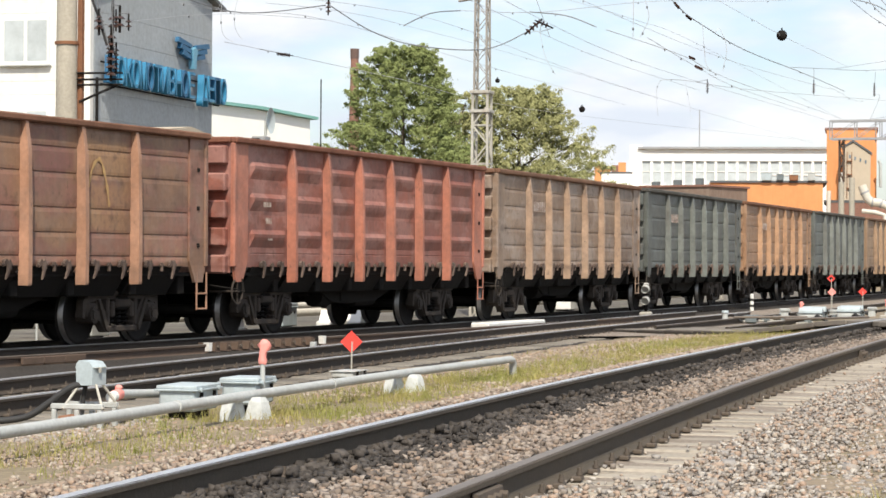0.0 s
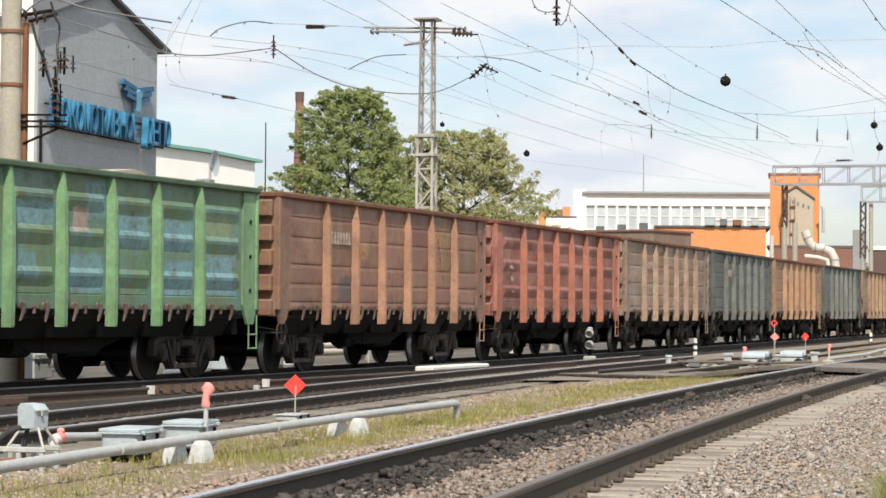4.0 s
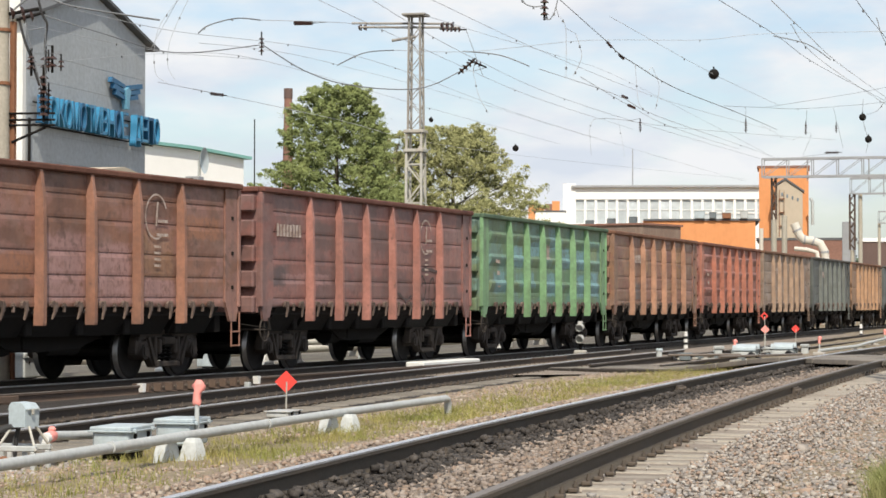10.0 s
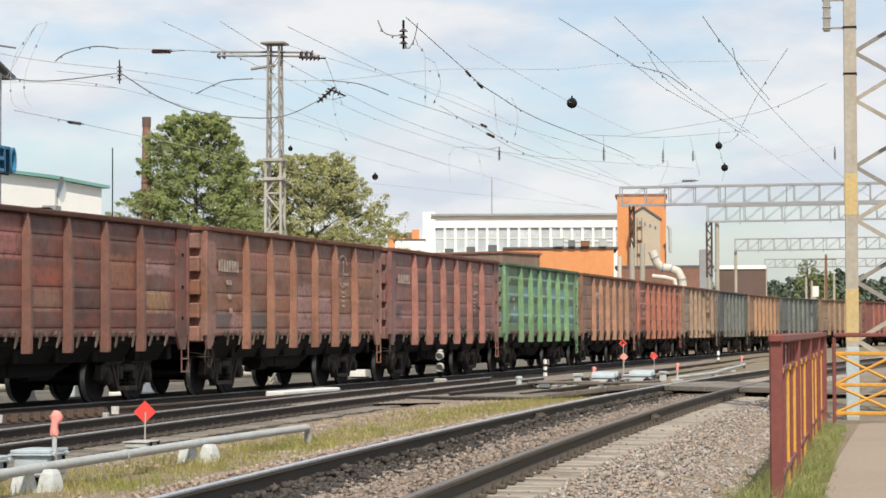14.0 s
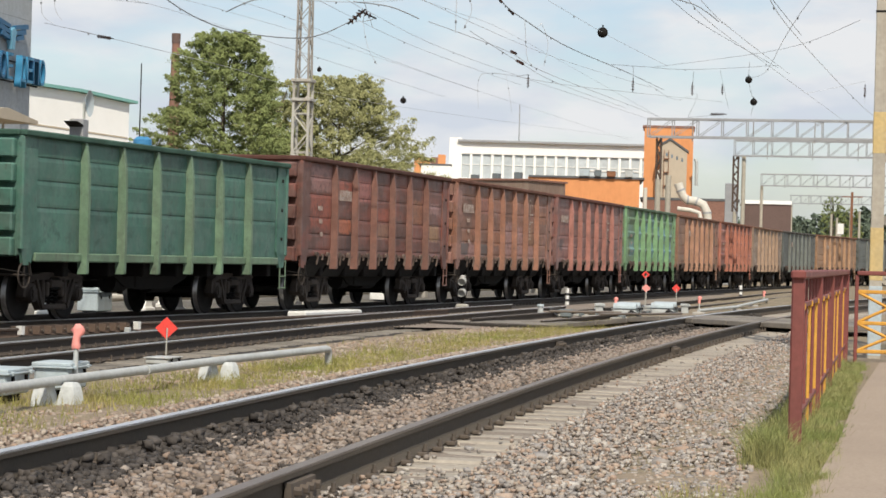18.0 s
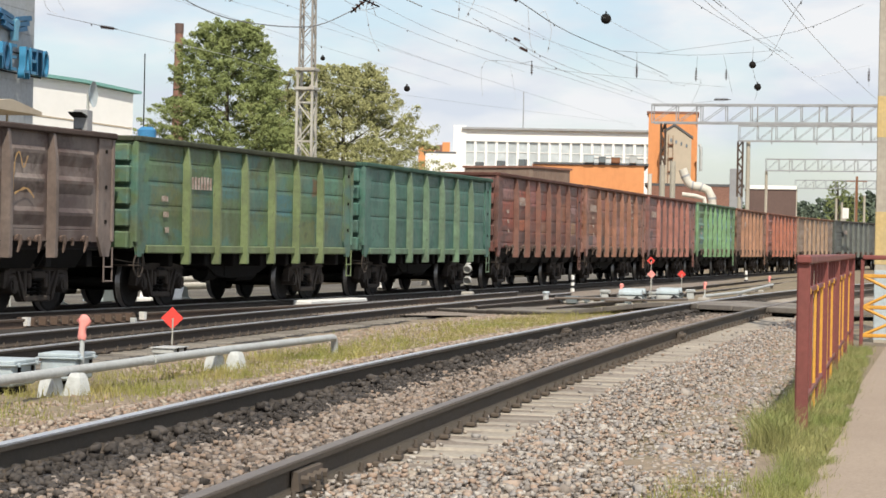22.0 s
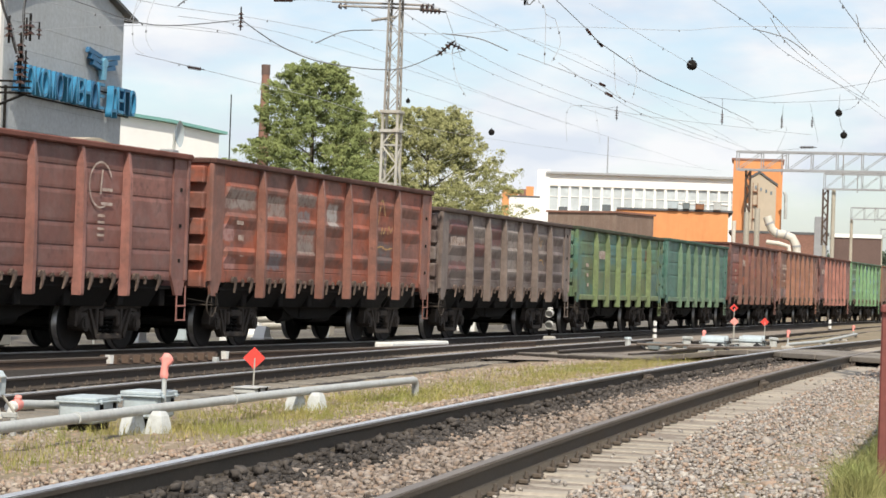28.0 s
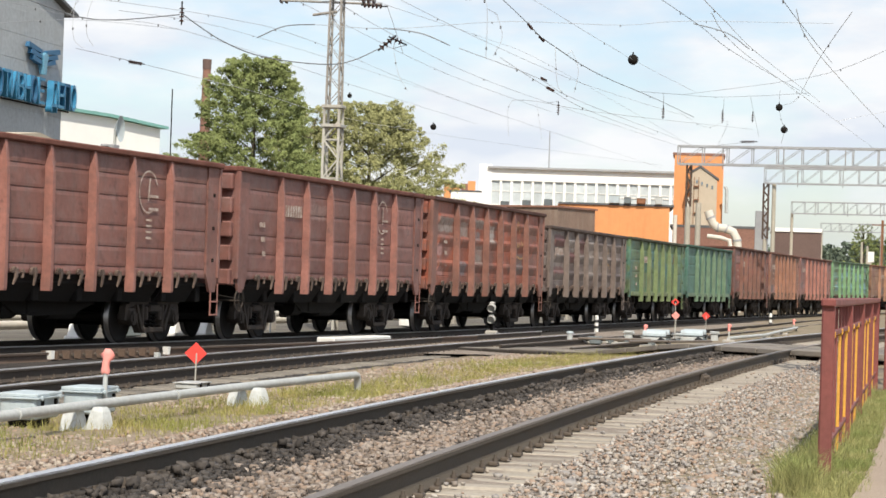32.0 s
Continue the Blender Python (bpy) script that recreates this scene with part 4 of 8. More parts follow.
    for px in (-PIVOT, PIVOT):
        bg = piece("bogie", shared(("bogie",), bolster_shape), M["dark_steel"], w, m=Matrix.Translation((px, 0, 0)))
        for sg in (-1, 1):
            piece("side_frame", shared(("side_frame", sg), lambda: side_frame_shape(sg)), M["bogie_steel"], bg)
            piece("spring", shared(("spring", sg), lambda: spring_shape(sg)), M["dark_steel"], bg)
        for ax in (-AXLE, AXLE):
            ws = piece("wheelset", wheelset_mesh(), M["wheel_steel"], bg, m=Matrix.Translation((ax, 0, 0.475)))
            wheels.append((ws, ax))
    return w, wheels


def wheelset_mesh():
    def build():
        sh = Shape().tube((0, -0.95, 0), (0, 0.95, 0), 0.085, n=12)
        for sg in (-1, 1):
            o = wheel_shape(sg)
            sh.add(o.v, o.f, True)
        return sh
    me = shared(("wheelset",), build)
    if not me.materials:
        # the running tread and the rim's outer edge are worn bright
        me.materials.append(M["wheel_steel"])
        me.materials.append(M["wheel_tread"])
        for p in me.polygons:
            r = [math.hypot(me.vertices[i].co.x, me.vertices[i].co.z) for i in p.vertices]
            if 0.47 < min(r) and max(r) < 0.48:
                p.material_index = 1
    return me


define("old_iron", (0.075, 0.050, 0.040), 0.85, vary=(0.15, 0.11, 0.09), big=7, fine=20, amount=0.9, bump=0.1, per_object=0.35)
define("scrawl_ochre", (0.46, 0.30, 0.13), 0.85, vary=(0.36, 0.2, 0.1), big=5, bump=0)
define("scrawl_black", (0.075, 0.062, 0.06), 0.85, vary=(0.13, 0.09, 0.085), big=4, bump=0)
define("faded_white", (0.50, 0.43, 0.38), 0.9, vary=(0.27, 0.18, 0.14), big=7.0, fine=25, amount=0.8, bump=0.1)


def paint_set(name, base, vary, post, chord, seed, patch=None, patch_amount=0.0, streak=(0.085, 0.058, 0.047), streak_amount=0.30, repaints=(), blend=0.0):
    post = tuple(p * (1 - blend) + b * blend for p, b in zip(post, base))
    base, vary, post = (tuple(c * k for c, k in zip(q, (1.0, 1.02, 1.02))) for q in (base, vary, post))
    a = material(name + "_paint", base, 0.58, vary=vary, big=0.9, fine=9, amount=0.9, bump=0.10, streak=streak, streak_amount=streak_amount, per_object=0.07,
                 seed=seed, grain=0.13, dust=tuple(0.62 * c + 0.075 for c in base), dust_amount=0.5, scuff=tuple(c * 0.55 for c in vary), patch=patch, patch_amount=patch_amount, patch_size=0.95, spec=0.5, chips=tuple(0.25 * c + q for c, q in zip(base, (0.045, 0.026, 0.016))), plank_tone=0.11, repaints=repaints)
    b = material(name + "_posts", tuple(min(c * 1.45 + 0.020, 0.8) for c in post), 0.58, vary=tuple(c * 1.05 for c in post), big=1.3, fine=12, amount=0.8, bump=0.08, streak=streak, streak_amount=0.34, dust=tuple(0.5 * c + 0.05 for c in post), dust_amount=0.45, chips=tuple(0.35 * c + 0.03 for c in post), seed=seed + 3, spec=0.5)
    c = material(name + "_rim", chord, 0.78, vary=tuple(q * 0.6 for q in chord), big=1.5, fine=20, amount=0.7, bump=0.15, seed=seed + 5, spec=0.25)
    return a, b, c


# place in the train (0 is the brown one that is near at the start): kind, height, colours, marks, label
TRAIN = {
    -11: ("planked", 3.54, (0.235, 0.10, 0.075), (0.17, 0.075, 0.06), (0.25, 0.10, 0.072), (0.16, 0.065, 0.05), None, "nd", "red-brown open goods wagon with ribbed steel sides"),
    -10: ("planked", 3.55, (0.225, 0.097, 0.077), (0.18, 0.078, 0.064), (0.225, 0.088, 0.066), (0.17, 0.07, 0.052), None, "nrd", "dull red open goods wagon with a faded ring mark"),
    -9: ("planked", 3.56, (0.208, 0.088, 0.071), (0.160, 0.069, 0.058), (0.215, 0.085, 0.064), (0.16, 0.065, 0.05), None, "nrd", "maroon open goods wagon with white number and ring mark"),
    -8: ("pressed", 3.57, (0.315, 0.083, 0.042), (0.19, 0.058, 0.036), (0.165, 0.068, 0.048), (0.09, 0.045, 0.036), (0.10, 0.075, 0.066), "d", "scuffed orange-red open goods wagon with pressed side panels"),
    -7: ("pressed", 3.24, (0.125, 0.088, 0.076), (0.075, 0.050, 0.045), (0.13, 0.098, 0.083), (0.08, 0.058, 0.05), (0.22, 0.185, 0.165), "0n", "grey-brown weathered open goods wagon with pressed panels"),
    -6: ("plain", 3.26, (0.100, 0.180, 0.085), (0.085, 0.110, 0.052), (0.115, 0.150, 0.062), (0.056, 0.063, 0.04), (0.055, 0.165, 0.165), "nd", "olive green open goods wagon with rust stains"),
    -5: ("plain", 3.30, (0.068, 0.165, 0.125), (0.045, 0.120, 0.095), (0.095, 0.155, 0.095), (0.05, 0.106, 0.079), None, "", "teal green open goods wagon with olive posts"),
    -4: ("planked", 3.53, (0.150, 0.062, 0.046), (0.098, 0.046, 0.038), (0.145, 0.068, 0.047), (0.102, 0.047, 0.036), (0.24, 0.078, 0.056), "nd", "dark brown-red open goods wagon with fresh red patches"),
    -3: ("planked", 3.55, (0.240, 0.108, 0.066), (0.150, 0.074, 0.053), (0.215, 0.100, 0.063), (0.15, 0.068, 0.047), (0.31, 0.165, 0.140), "0nrd", "brown open goods wagon with a ring mark and pink patches"),
    -2: ("planked", 3.56, (0.27, 0.120, 0.098), (0.20, 0.088, 0.077), (0.27, 0.105, 0.075), (0.15, 0.065, 0.05), (0.12, 0.085, 0.082), "0nr", "mauve red-brown open goods wagon with scrawled paint"),
    -1: ("pressed", 3.55, (0.125, 0.225, 0.135), (0.150, 0.190, 0.095), (0.135, 0.245, 0.120), (0.09, 0.14, 0.09), (0.135, 0.255, 0.255), "d", "bright green open goods wagon with turquoise patches"),
    0: ("planked", 3.54, (0.275, 0.155, 0.092), (0.185, 0.102, 0.070), (0.30, 0.150, 0.098), (0.19, 0.095, 0.060), (0.235, 0.100, 0.082), "n", "brown open goods wagon with ribbed planked steel sides"),
    1: ("pressed", 3.54, (0.275, 0.092, 0.064), (0.19, 0.074, 0.056), (0.31, 0.112, 0.070), (0.20, 0.085, 0.055), (0.36, 0.20, 0.17), "d", "rust red open goods wagon with pressed side panels"),
    2: ("planked", 3.54, (0.27, 0.19, 0.135), (0.20, 0.13, 0.09), (0.275, 0.175, 0.115), (0.20, 0.11, 0.07), (0.34, 0.28, 0.24), "n", "tan brown weathered open goods wagon"),
    3: ("planked", 3.53, (0.105, 0.115, 0.105), (0.075, 0.080, 0.075), (0.125, 0.135, 0.125), (0.09, 0.085, 0.075), None, "n", "dark grey open goods wagon"),
    4: ("planked", 3.53, (0.34, 0.200, 0.115), (0.265, 0.150, 0.09), (0.31, 0.18, 0.105), (0.198, 0.099, 0.059), None, "n", "orange-tan open goods wagon"),
    5: ("planked", 3.53, (0.12, 0.130, 0.120), (0.085, 0.095, 0.09), (0.14, 0.15, 0.14), (0.09, 0.085, 0.075), None, "", "grey open goods wagon"),
    6: ("planked", 3.54, (0.30, 0.20, 0.125), (0.22, 0.14, 0.09), (0.285, 0.18, 0.11), (0.19, 0.11, 0.07), None, "", "sandy brown open goods wagon"),
    7: ("planked", 3.54, (0.27, 0.095, 0.07), (0.2, 0.075, 0.055), (0.28, 0.10, 0.07), (0.17, 0.07, 0.05), None, "", "rust red open goods wagon far along the train"),
    8: ("planked", 3.54, (0.12, 0.130, 0.120), (0.085, 0.095, 0.09), (0.14, 0.15, 0.14), (0.09, 0.085, 0.075), None, "", "grey open goods wagon far along the train"),
    9: ("planked", 3.54, (0.27, 0.12, 0.07), (0.2, 0.09, 0.055), (0.28, 0.12, 0.07), (0.17, 0.07, 0.05), None, "", "brown open goods wagon far along the train"),
}

BAYS = [-HALF_L + 0.58] + POSTS + [HALF_L - 0.58]
PINK, GREY, DARK, RED, TURQUOISE = (0.37, 0.215, 0.20), (0.105, 0.10, 0.10), (0.115, 0.075, 0.068), (0.34, 0.095, 0.060), (0.175, 0.325, 0.370)
OCHRE, MAROON, PALE, ORANGE, STICKER = (0.40, 0.235, 0.11), (0.125, 0.036, 0.034), (0.275, 0.240, 0.215), (0.31, 0.135, 0.070), (0.42, 0.31, 0.26)
# repainted areas by place in the train: bay from and to, height from and to as shares of the wall, colour, cover
REPAINTS = {
    0: [(1.5, 1.95, 0.09, 0.33, GREY, 0.9), (4.2, 4.92, 0.67, 0.85, (0.20, 0.085, 0.075), 0.7), (5.1, 5.9, 0.64, 0.92, OCHRE, 0.5), (2.15, 2.6, 0.5, 0.68, OCHRE, 0.6),
        (4.05, 4.95, 0.44, 0.64, (0.235, 0.115, 0.09), 0.5), (3.1, 3.9, 0.45, 0.66, (0.235, 0.105, 0.075), 0.5), (5.1, 5.9, 0.25, 0.6, (0.36, 0.21, 0.10), 0.5), (1.05, 1.4, 0.09, 0.35, RED, 0.4)],
    -1: [(2.05, 2.95, 0.60, 0.78, TURQUOISE, 0.9), (2.05, 2.6, 0.22, 0.42, TURQUOISE, 0.7), (3.05, 3.95, 0.12, 0.42, TURQUOISE, 0.85), (3.5, 3.97, 0.68, 0.97, TURQUOISE, 0.7), (4.05, 4.95, 0.46, 0.74, TURQUOISE, 0.9),
         (5.05, 5.95, 0.46, 0.72, TURQUOISE, 0.95), (5.05, 5.95, 0.10, 0.40, TURQUOISE, 0.9), (6.05, 6.85, 0.12, 0.45, TURQUOISE, 0.9), (1.1, 1.9, 0.45, 0.72, TURQUOISE, 0.8), (0.3, 0.9, 0.15, 0.4, TURQUOISE, 0.7),
         (3.28, 3.58, 0.58, 0.76, STICKER, 0.9), (6.1, 6.8, 0.6, 0.78, (0.30, 0.33, 0.13), 0.5)],
    -2: [(1.1, 1.95, 0.52, 0.78, DARK, 0.75), (2.1, 2.8, 0.62, 0.82, DARK, 0.6), (3.1, 3.9, 0.56, 0.76, DARK, 0.6), (3.05, 4.9, 0.08, 0.30, DARK, 0.5), (0.05, 0.4, 0.18, 0.36, (0.08, 0.06, 0.06), 0.8),
         (5.05, 5.95, 0.05, 0.42, DARK, 0.45), (0.3, 1.8, 0.20, 0.30, PINK, 0.6), (4.1, 4.9, 0.35, 0.55, (0.30, 0.15, 0.125), 0.6), (6.1, 6.8, 0.1, 0.4, DARK, 0.4)],
    -3: [(3.05, 3.97, 0.04, 0.56, PINK, 0.85), (4.03, 4.95, 0.04, 0.50, PINK, 0.85), (5.05, 5.95, 0.05, 0.22, PINK, 0.8), (0.55, 0.97, 0.06, 0.22, PINK, 0.8), (0.05, 0.5, 0.07, 0.23, GREY, 0.8),
         (1.05, 1.95, 0.06, 0.23, GREY, 0.85), (1.05, 1.95, 0.63, 0.84, (0.33, 0.14, 0.11), 0.7), (2.05, 2.95, 0.2, 0.40, ORANGE, 0.7), (6.05, 6.9, 0.56, 0.75, ORANGE, 0.7), (0.1, 0.9, 0.24, 0.41, ORANGE, 0.5),
         (5.05, 5.9, 0.24, 0.62, OCHRE, 0.3)],
    -4: [(1.05, 1.95, 0.66, 0.84, RED, 0.85), (1.05, 1.95, 0.26, 0.42, (0.37, 0.12, 0.06), 0.9), (0.1, 0.95, 0.30, 0.68, RED, 0.7), (0.1, 0.95, 0.7, 0.95, PINK, 0.5), (2.05, 2.95, 0.62, 0.93, (0.34, 0.135, 0.12), 0.75),
         (3.1, 3.9, 0.42, 0.58, RED, 0.8), (3.1, 3.9, 0.22, 0.40, (0.30, 0.165, 0.105), 0.7), (5.1, 5.9, 0.42, 0.72, ORANGE, 0.7), (6.05, 6.85, 0.56, 0.7, PINK, 0.7), (6.05, 6.85, 0.22, 0.42, OCHRE, 0.7),
         (1.7, 1.97, 0.05, 0.26, (0.06, 0.05, 0.05), 0.7)],
    -6: [(4.05, 4.95, 0.35, 0.60, (0.055, 0.165, 0.19), 0.8), (5.1, 5.9, 0.04, 0.32, (0.165, 0.165, 0.055), 0.6), (6.05, 6.8, 0.55, 0.97, (0.085, 0.235, 0.155), 0.7), (2.1, 2.9, 0.5, 0.85, (0.055, 0.165, 0.19), 0.6),
         (5.75, 5.97, 0.6, 0.8, (0.21, 0.10, 0.045), 0.8), (1.1, 1.9, 0.1, 0.4, (0.165, 0.165, 0.055), 0.6), (0.1, 0.9, 0.3, 0.6, (0.165, 0.17, 0.06), 0.5)],
    -7: [(0.08, 0.92, 0.72, 0.92, MAROON, 0.9), (0.08, 0.92, 0.25, 0.38, MAROON, 0.8), (1.1, 1.92, 0.46, 0.64, MAROON, 0.9), (1.1, 1.9, 0.08, 0.36, (0.06, 0.045, 0.045), 0.7), (2.08, 2.92, 0.62, 0.92, MAROON, 0.85),
         (2.08, 2.6, 0.3, 0.42, MAROON, 0.7), (1.1, 1.9, 0.68, 0.86, PALE, 0.7), (3.1, 3.9, 0.2, 0.92, PALE, 0.7), (4.05, 4.9, 0.3, 0.8, PALE, 0.55), (5.1, 5.8, 0.55, 0.8, PALE, 0.5), (6.1, 6.8, 0.15, 0.5, (0.07, 0.05, 0.05), 0.6)],
    -8: [(3.3, 3.68, 0.56, 0.78, (0.36, 0.34, 0.32), 0.95), (5.08, 5.92, 0.16, 0.46, GREY, 0.9), (2.05, 2.9, 0.72, 0.84, PALE, 0.8), (2.05, 2.9, 0.28, 0.52, PALE, 0.85), (0.1, 0.9, 0.64, 0.82, PALE, 0.85),
         (0.05, 0.35, 0.36, 0.5, PINK, 0.8), (1.1, 1.85, 0.6, 0.78, PALE, 0.8), (1.3, 1.7, 0.12, 0.30, (0.11, 0.16, 0.19), 0.6), (2.2, 2.7, 0.58, 0.68, (0.13, 0.2, 0.22), 0.6), (0.1, 0.4, 0.12, 0.22, PINK, 0.6)],
    -9: [(1.1, 1.9, 0.66, 0.84, (0.30, 0.14, 0.115), 0.7), (2.1, 2.95, 0.62, 0.78, (0.36, 0.27, 0.24), 0.35), (6.1, 6.85, 0.62, 0.84, (0.29, 0.125, 0.10), 0.6)],
    1: [(1.1, 1.9, 0.35, 0.6, (0.34, 0.15, 0.12), 0.6), (3.1, 3.9, 0.5, 0.8, (0.37, 0.17, 0.14), 0.6), (5.1, 5.9, 0.1, 0.4, (0.2, 0.07, 0.055), 0.6)],
}


def repainted(place, kind, top):
    """The repainted areas of one wagon in metres of its own space."""
    lo, hi = 1.17 if kind == "plain" else 1.25, top - 0.11
    at = lambda b: BAYS[min(int(b), 6)] + (BAYS[min(int(b), 6) + 1] - BAYS[min(int(b), 6)]) * (b - min(int(b), 6))
    out = []
    for b0, b1, f0, f1, c, cover in REPAINTS.get(place, ()):
        x0, x1, z0, z1 = at(b0), at(b1), lo + (hi - lo) * f0, lo + (hi - lo) * f1
        out.append(((x0 + x1) / 2, (z0 + z1) / 2, (x1 - x0) / 2, (z1 - z0) / 2, c, cover))
    return out


WAGONS = []
for place in sorted(TRAIN):
    kind_w, top_w, base_w, vary_w, post_w, rim_w, patch_w, marks_w, label_w = TRAIN[place]
    pa, pb, pc = paint_set("wagon", base_w, vary_w, post_w, rim_w, place + 12, patch_w, 0.55 if patch_w else 0.0, repaints=repainted(place, kind_w, top_w), blend=0.5 if kind_w == "planked" else 0.0)
    WAGONS.append((place, *make_wagon(kind_w, top_w, pa, pb, pc, label_w, marks_w, place + 40)))


def train_run(t):
    """How far the train has run at t seconds: the place of the brown wagon's middle on the main line."""
    return 27.65 + 4.5545 * t + 0.00278 * t * t - 0.0000676 * t ** 3


def wagon_pose(s):
    xa, ya, _ = main_line.at(s - PIVOT)
    xb, yb, _ = main_line.at(s + PIVOT)
    return Matrix.Translation(((xa + xb) / 2, (ya + yb) / 2, MAIN_Z)) @ Matrix.Rotation(math.atan2(yb - ya, xb - xa), 4, "Z")


def motions():
    for place, w, wheels in WAGONS:
        walk(w, [(t, wagon_pose(train_run(t) + PITCH_W * place)) for t in np.arange(0, 32.01, 1.0)])
        for ws, x in wheels:
            walk(ws, [(k * 4 / 30, Matrix.Translation((x, 0, 0.475)) @ Matrix.Rotation((train_run(k * 4 / 30) + x + place) / 0.475, 4, "Y")) for k in range(241)])


# ---------------------------------------------------------------- beside the near track
G0 = -0.10      # ground by the pipe


def along(x, y, deg, d, side=0.0):
    a = radians(deg)
    return (x + math.cos(a) * d - math.sin(a) * side, y + math.sin(a) * d + math.cos(a) * side)


def make_pipe_rail():
    """A grey pipe on short concrete stands beside the track."""
    w = thing("pipe_rail", Matrix(), "long grey painted pipe on concrete stands beside the track", "pipe")
    pts = [(10.6, 10.05, 0.10), (14.5, 10.86, 0.10), (18.54, 11.70, 0.105), (23.3, 12.62, 0.11), (27.3, 13.25, 0.115)]
    pts.append((27.38, 13.26, 0.10))
    pts.append((27.42, 13.27, 0.05))
    pts.append((27.42, 13.27, -0.14))
    piece("pipe", Shape().pipe(pts, 0.047, 14), M["grey_paint"], w)
    for x, y in ((16.9, 11.35), (20.9, 12.15), (25.2, 12.93)):
        piece("clamp", Shape().tube((x - 0.03, y - 0.006, 0.107), (x + 0.03, y + 0.006, 0.107), 0.053, n=14), M["grey_paint"], w)
    for x, y in ((18.54, 11.68), (23.3, 12.6), (12.6, 10.45)):
        for d in (-0.14, 0.10):
            px, py = along(x, y, -52, d, -0.02)
            sh = Shape()
            vs = []
            for z, a in ((-0.26, 0.105), (-0.02, 0.080), (0.055, 0.065), (0.095, 0.045)):
                vs += [(px + sx * a, py + sy * a, z) for sx, sy in ((-1, -1), (1, -1), (1, 1), (-1, 1))]
            fs = [(i * 4 + k, i * 4 + (k + 1) % 4, i * 4 + 4 + (k + 1) % 4, i * 4 + 4 + k) for i in range(3) for k in range(4)] + [(12, 13, 14, 15)]
            piece("stand", sh.add(vs, fs), M["pale_block"], w, "tapered pale concrete block")


def make_equipment_box(x, y, deg, size, label, mat="blue_grey_paint", lift=0.0):
    """A low cast cabinet with a lid, lugs and a door plate."""
    w = thing("signal_box", pose(x, y, G0 - 0.02 + lift, 0, 0, deg), label, "signal cabinet", "track cabinets")
    sx, sy, sz = size
    piece("body", Shape().box((0, 0, sz * 0.42), (sx, sy, sz * 0.84), 0.02), M[mat], w)
    piece("lid", Shape().box((0, 0, sz * 0.90), (sx + 0.04, sy + 0.04, sz * 0.14), 0.03), M[mat], w)
    piece("base_frame", Shape().box((0, 0, -0.03 - lift / 2), (sx * 0.7, sy * 0.7, 0.08 + lift), 0.01), M["dark_steel"], w)
    if sz > 0.2:
        piece("flange", Shape().box((0, 0, sz * 0.80), (sx + 0.07, sy + 0.07, 0.018), 0.004), M[mat], w)
        for dx in (-sx * 0.38, sx * 0.38):
            piece("lug", Shape().box((dx, -sy / 2 - 0.03, sz * 0.80), (0.04, 0.03, 0.04), 0.01), M[mat], w)
    for dx in (-sx * 0.28, sx * 0.28):
        piece("latch", Shape().box((dx, -sy / 2 - 0.012, sz * 0.58), (0.035, 0.03, 0.07), 0.006), M["dark_steel"], w, "dark steel latch")
    return w


def make_wrapped_signal(x, y, z0, h, label, tall=0.32):
    """A short post whose head is wrapped in red-pink cloth."""
    w = thing("wrapped_marker", pose(x, y, z0), label, "track marker", "track markers")
    piece("post", Shape().tube((0, 0, 0), (0, 0, h), 0.024, n=10), M["grey_paint"], w)
    sh = Shape()
    rng = random.Random(7)
    vs, fs, n = [], [], 10
    prof = [(0, 0.036), (0.04, 0.046), (tall * 0.3, 0.038), (tall * 0.5, 0.042), (tall * 0.62, 0.058), (tall * 0.78, 0.066), (tall * 0.9, 0.052), (tall, 0.03)]
    for z, r in prof:
        vs += [(r * math.cos(k * 0.628) * rng.uniform(0.75, 1.2) + (0.03 if z > tall * 0.6 else 0), r * math.sin(k * 0.628) * rng.uniform(0.75, 1.2), h - 0.06 + z + rng.uniform(-0.01, 0.01)) for k in range(n)]
    for i in range(len(prof) - 1):
        fs += [(i * n + k, i * n + (k + 1) % n, (i + 1) * n + (k + 1) % n, (i + 1) * n + k) for k in range(n)]
    fs.append(tuple(range((len(prof) - 1) * n, len(prof) * n)))
    piece("wrapping", sh.add(vs, fs, True), M["pink_cloth"], w, "crumpled red cloth wrapping")


def make_diamond_sign(x, y, z0, h, size, label, mat="red_paint", group="diamond signs", face=205.0):
    w = thing("diamond_sign", pose(x, y, z0, 0, 0, face), label, "track sign", group)
    piece("stake", Shape().tube((0, 0, 0), (0.02, 0.01, h), 0.010, n=8), M["mast_steel"], w)
    a = size / 2
    sh = Shape().prism([(0, h - a), (a, h), (0, h + a), (-a, h)], -0.012, 0.012, 0)
    piece("plate", sh, M[mat], w, "bright red square plate on its corner")
    if "rimmed" in label:
        b = a * 0.5
        piece("dark_field", Shape().prism([(0, h - b), (b, h), (0, h + b), (-b, h)], -0.016, 0.016, 0), M["dark_steel"], w, "dark square inside the red rim")


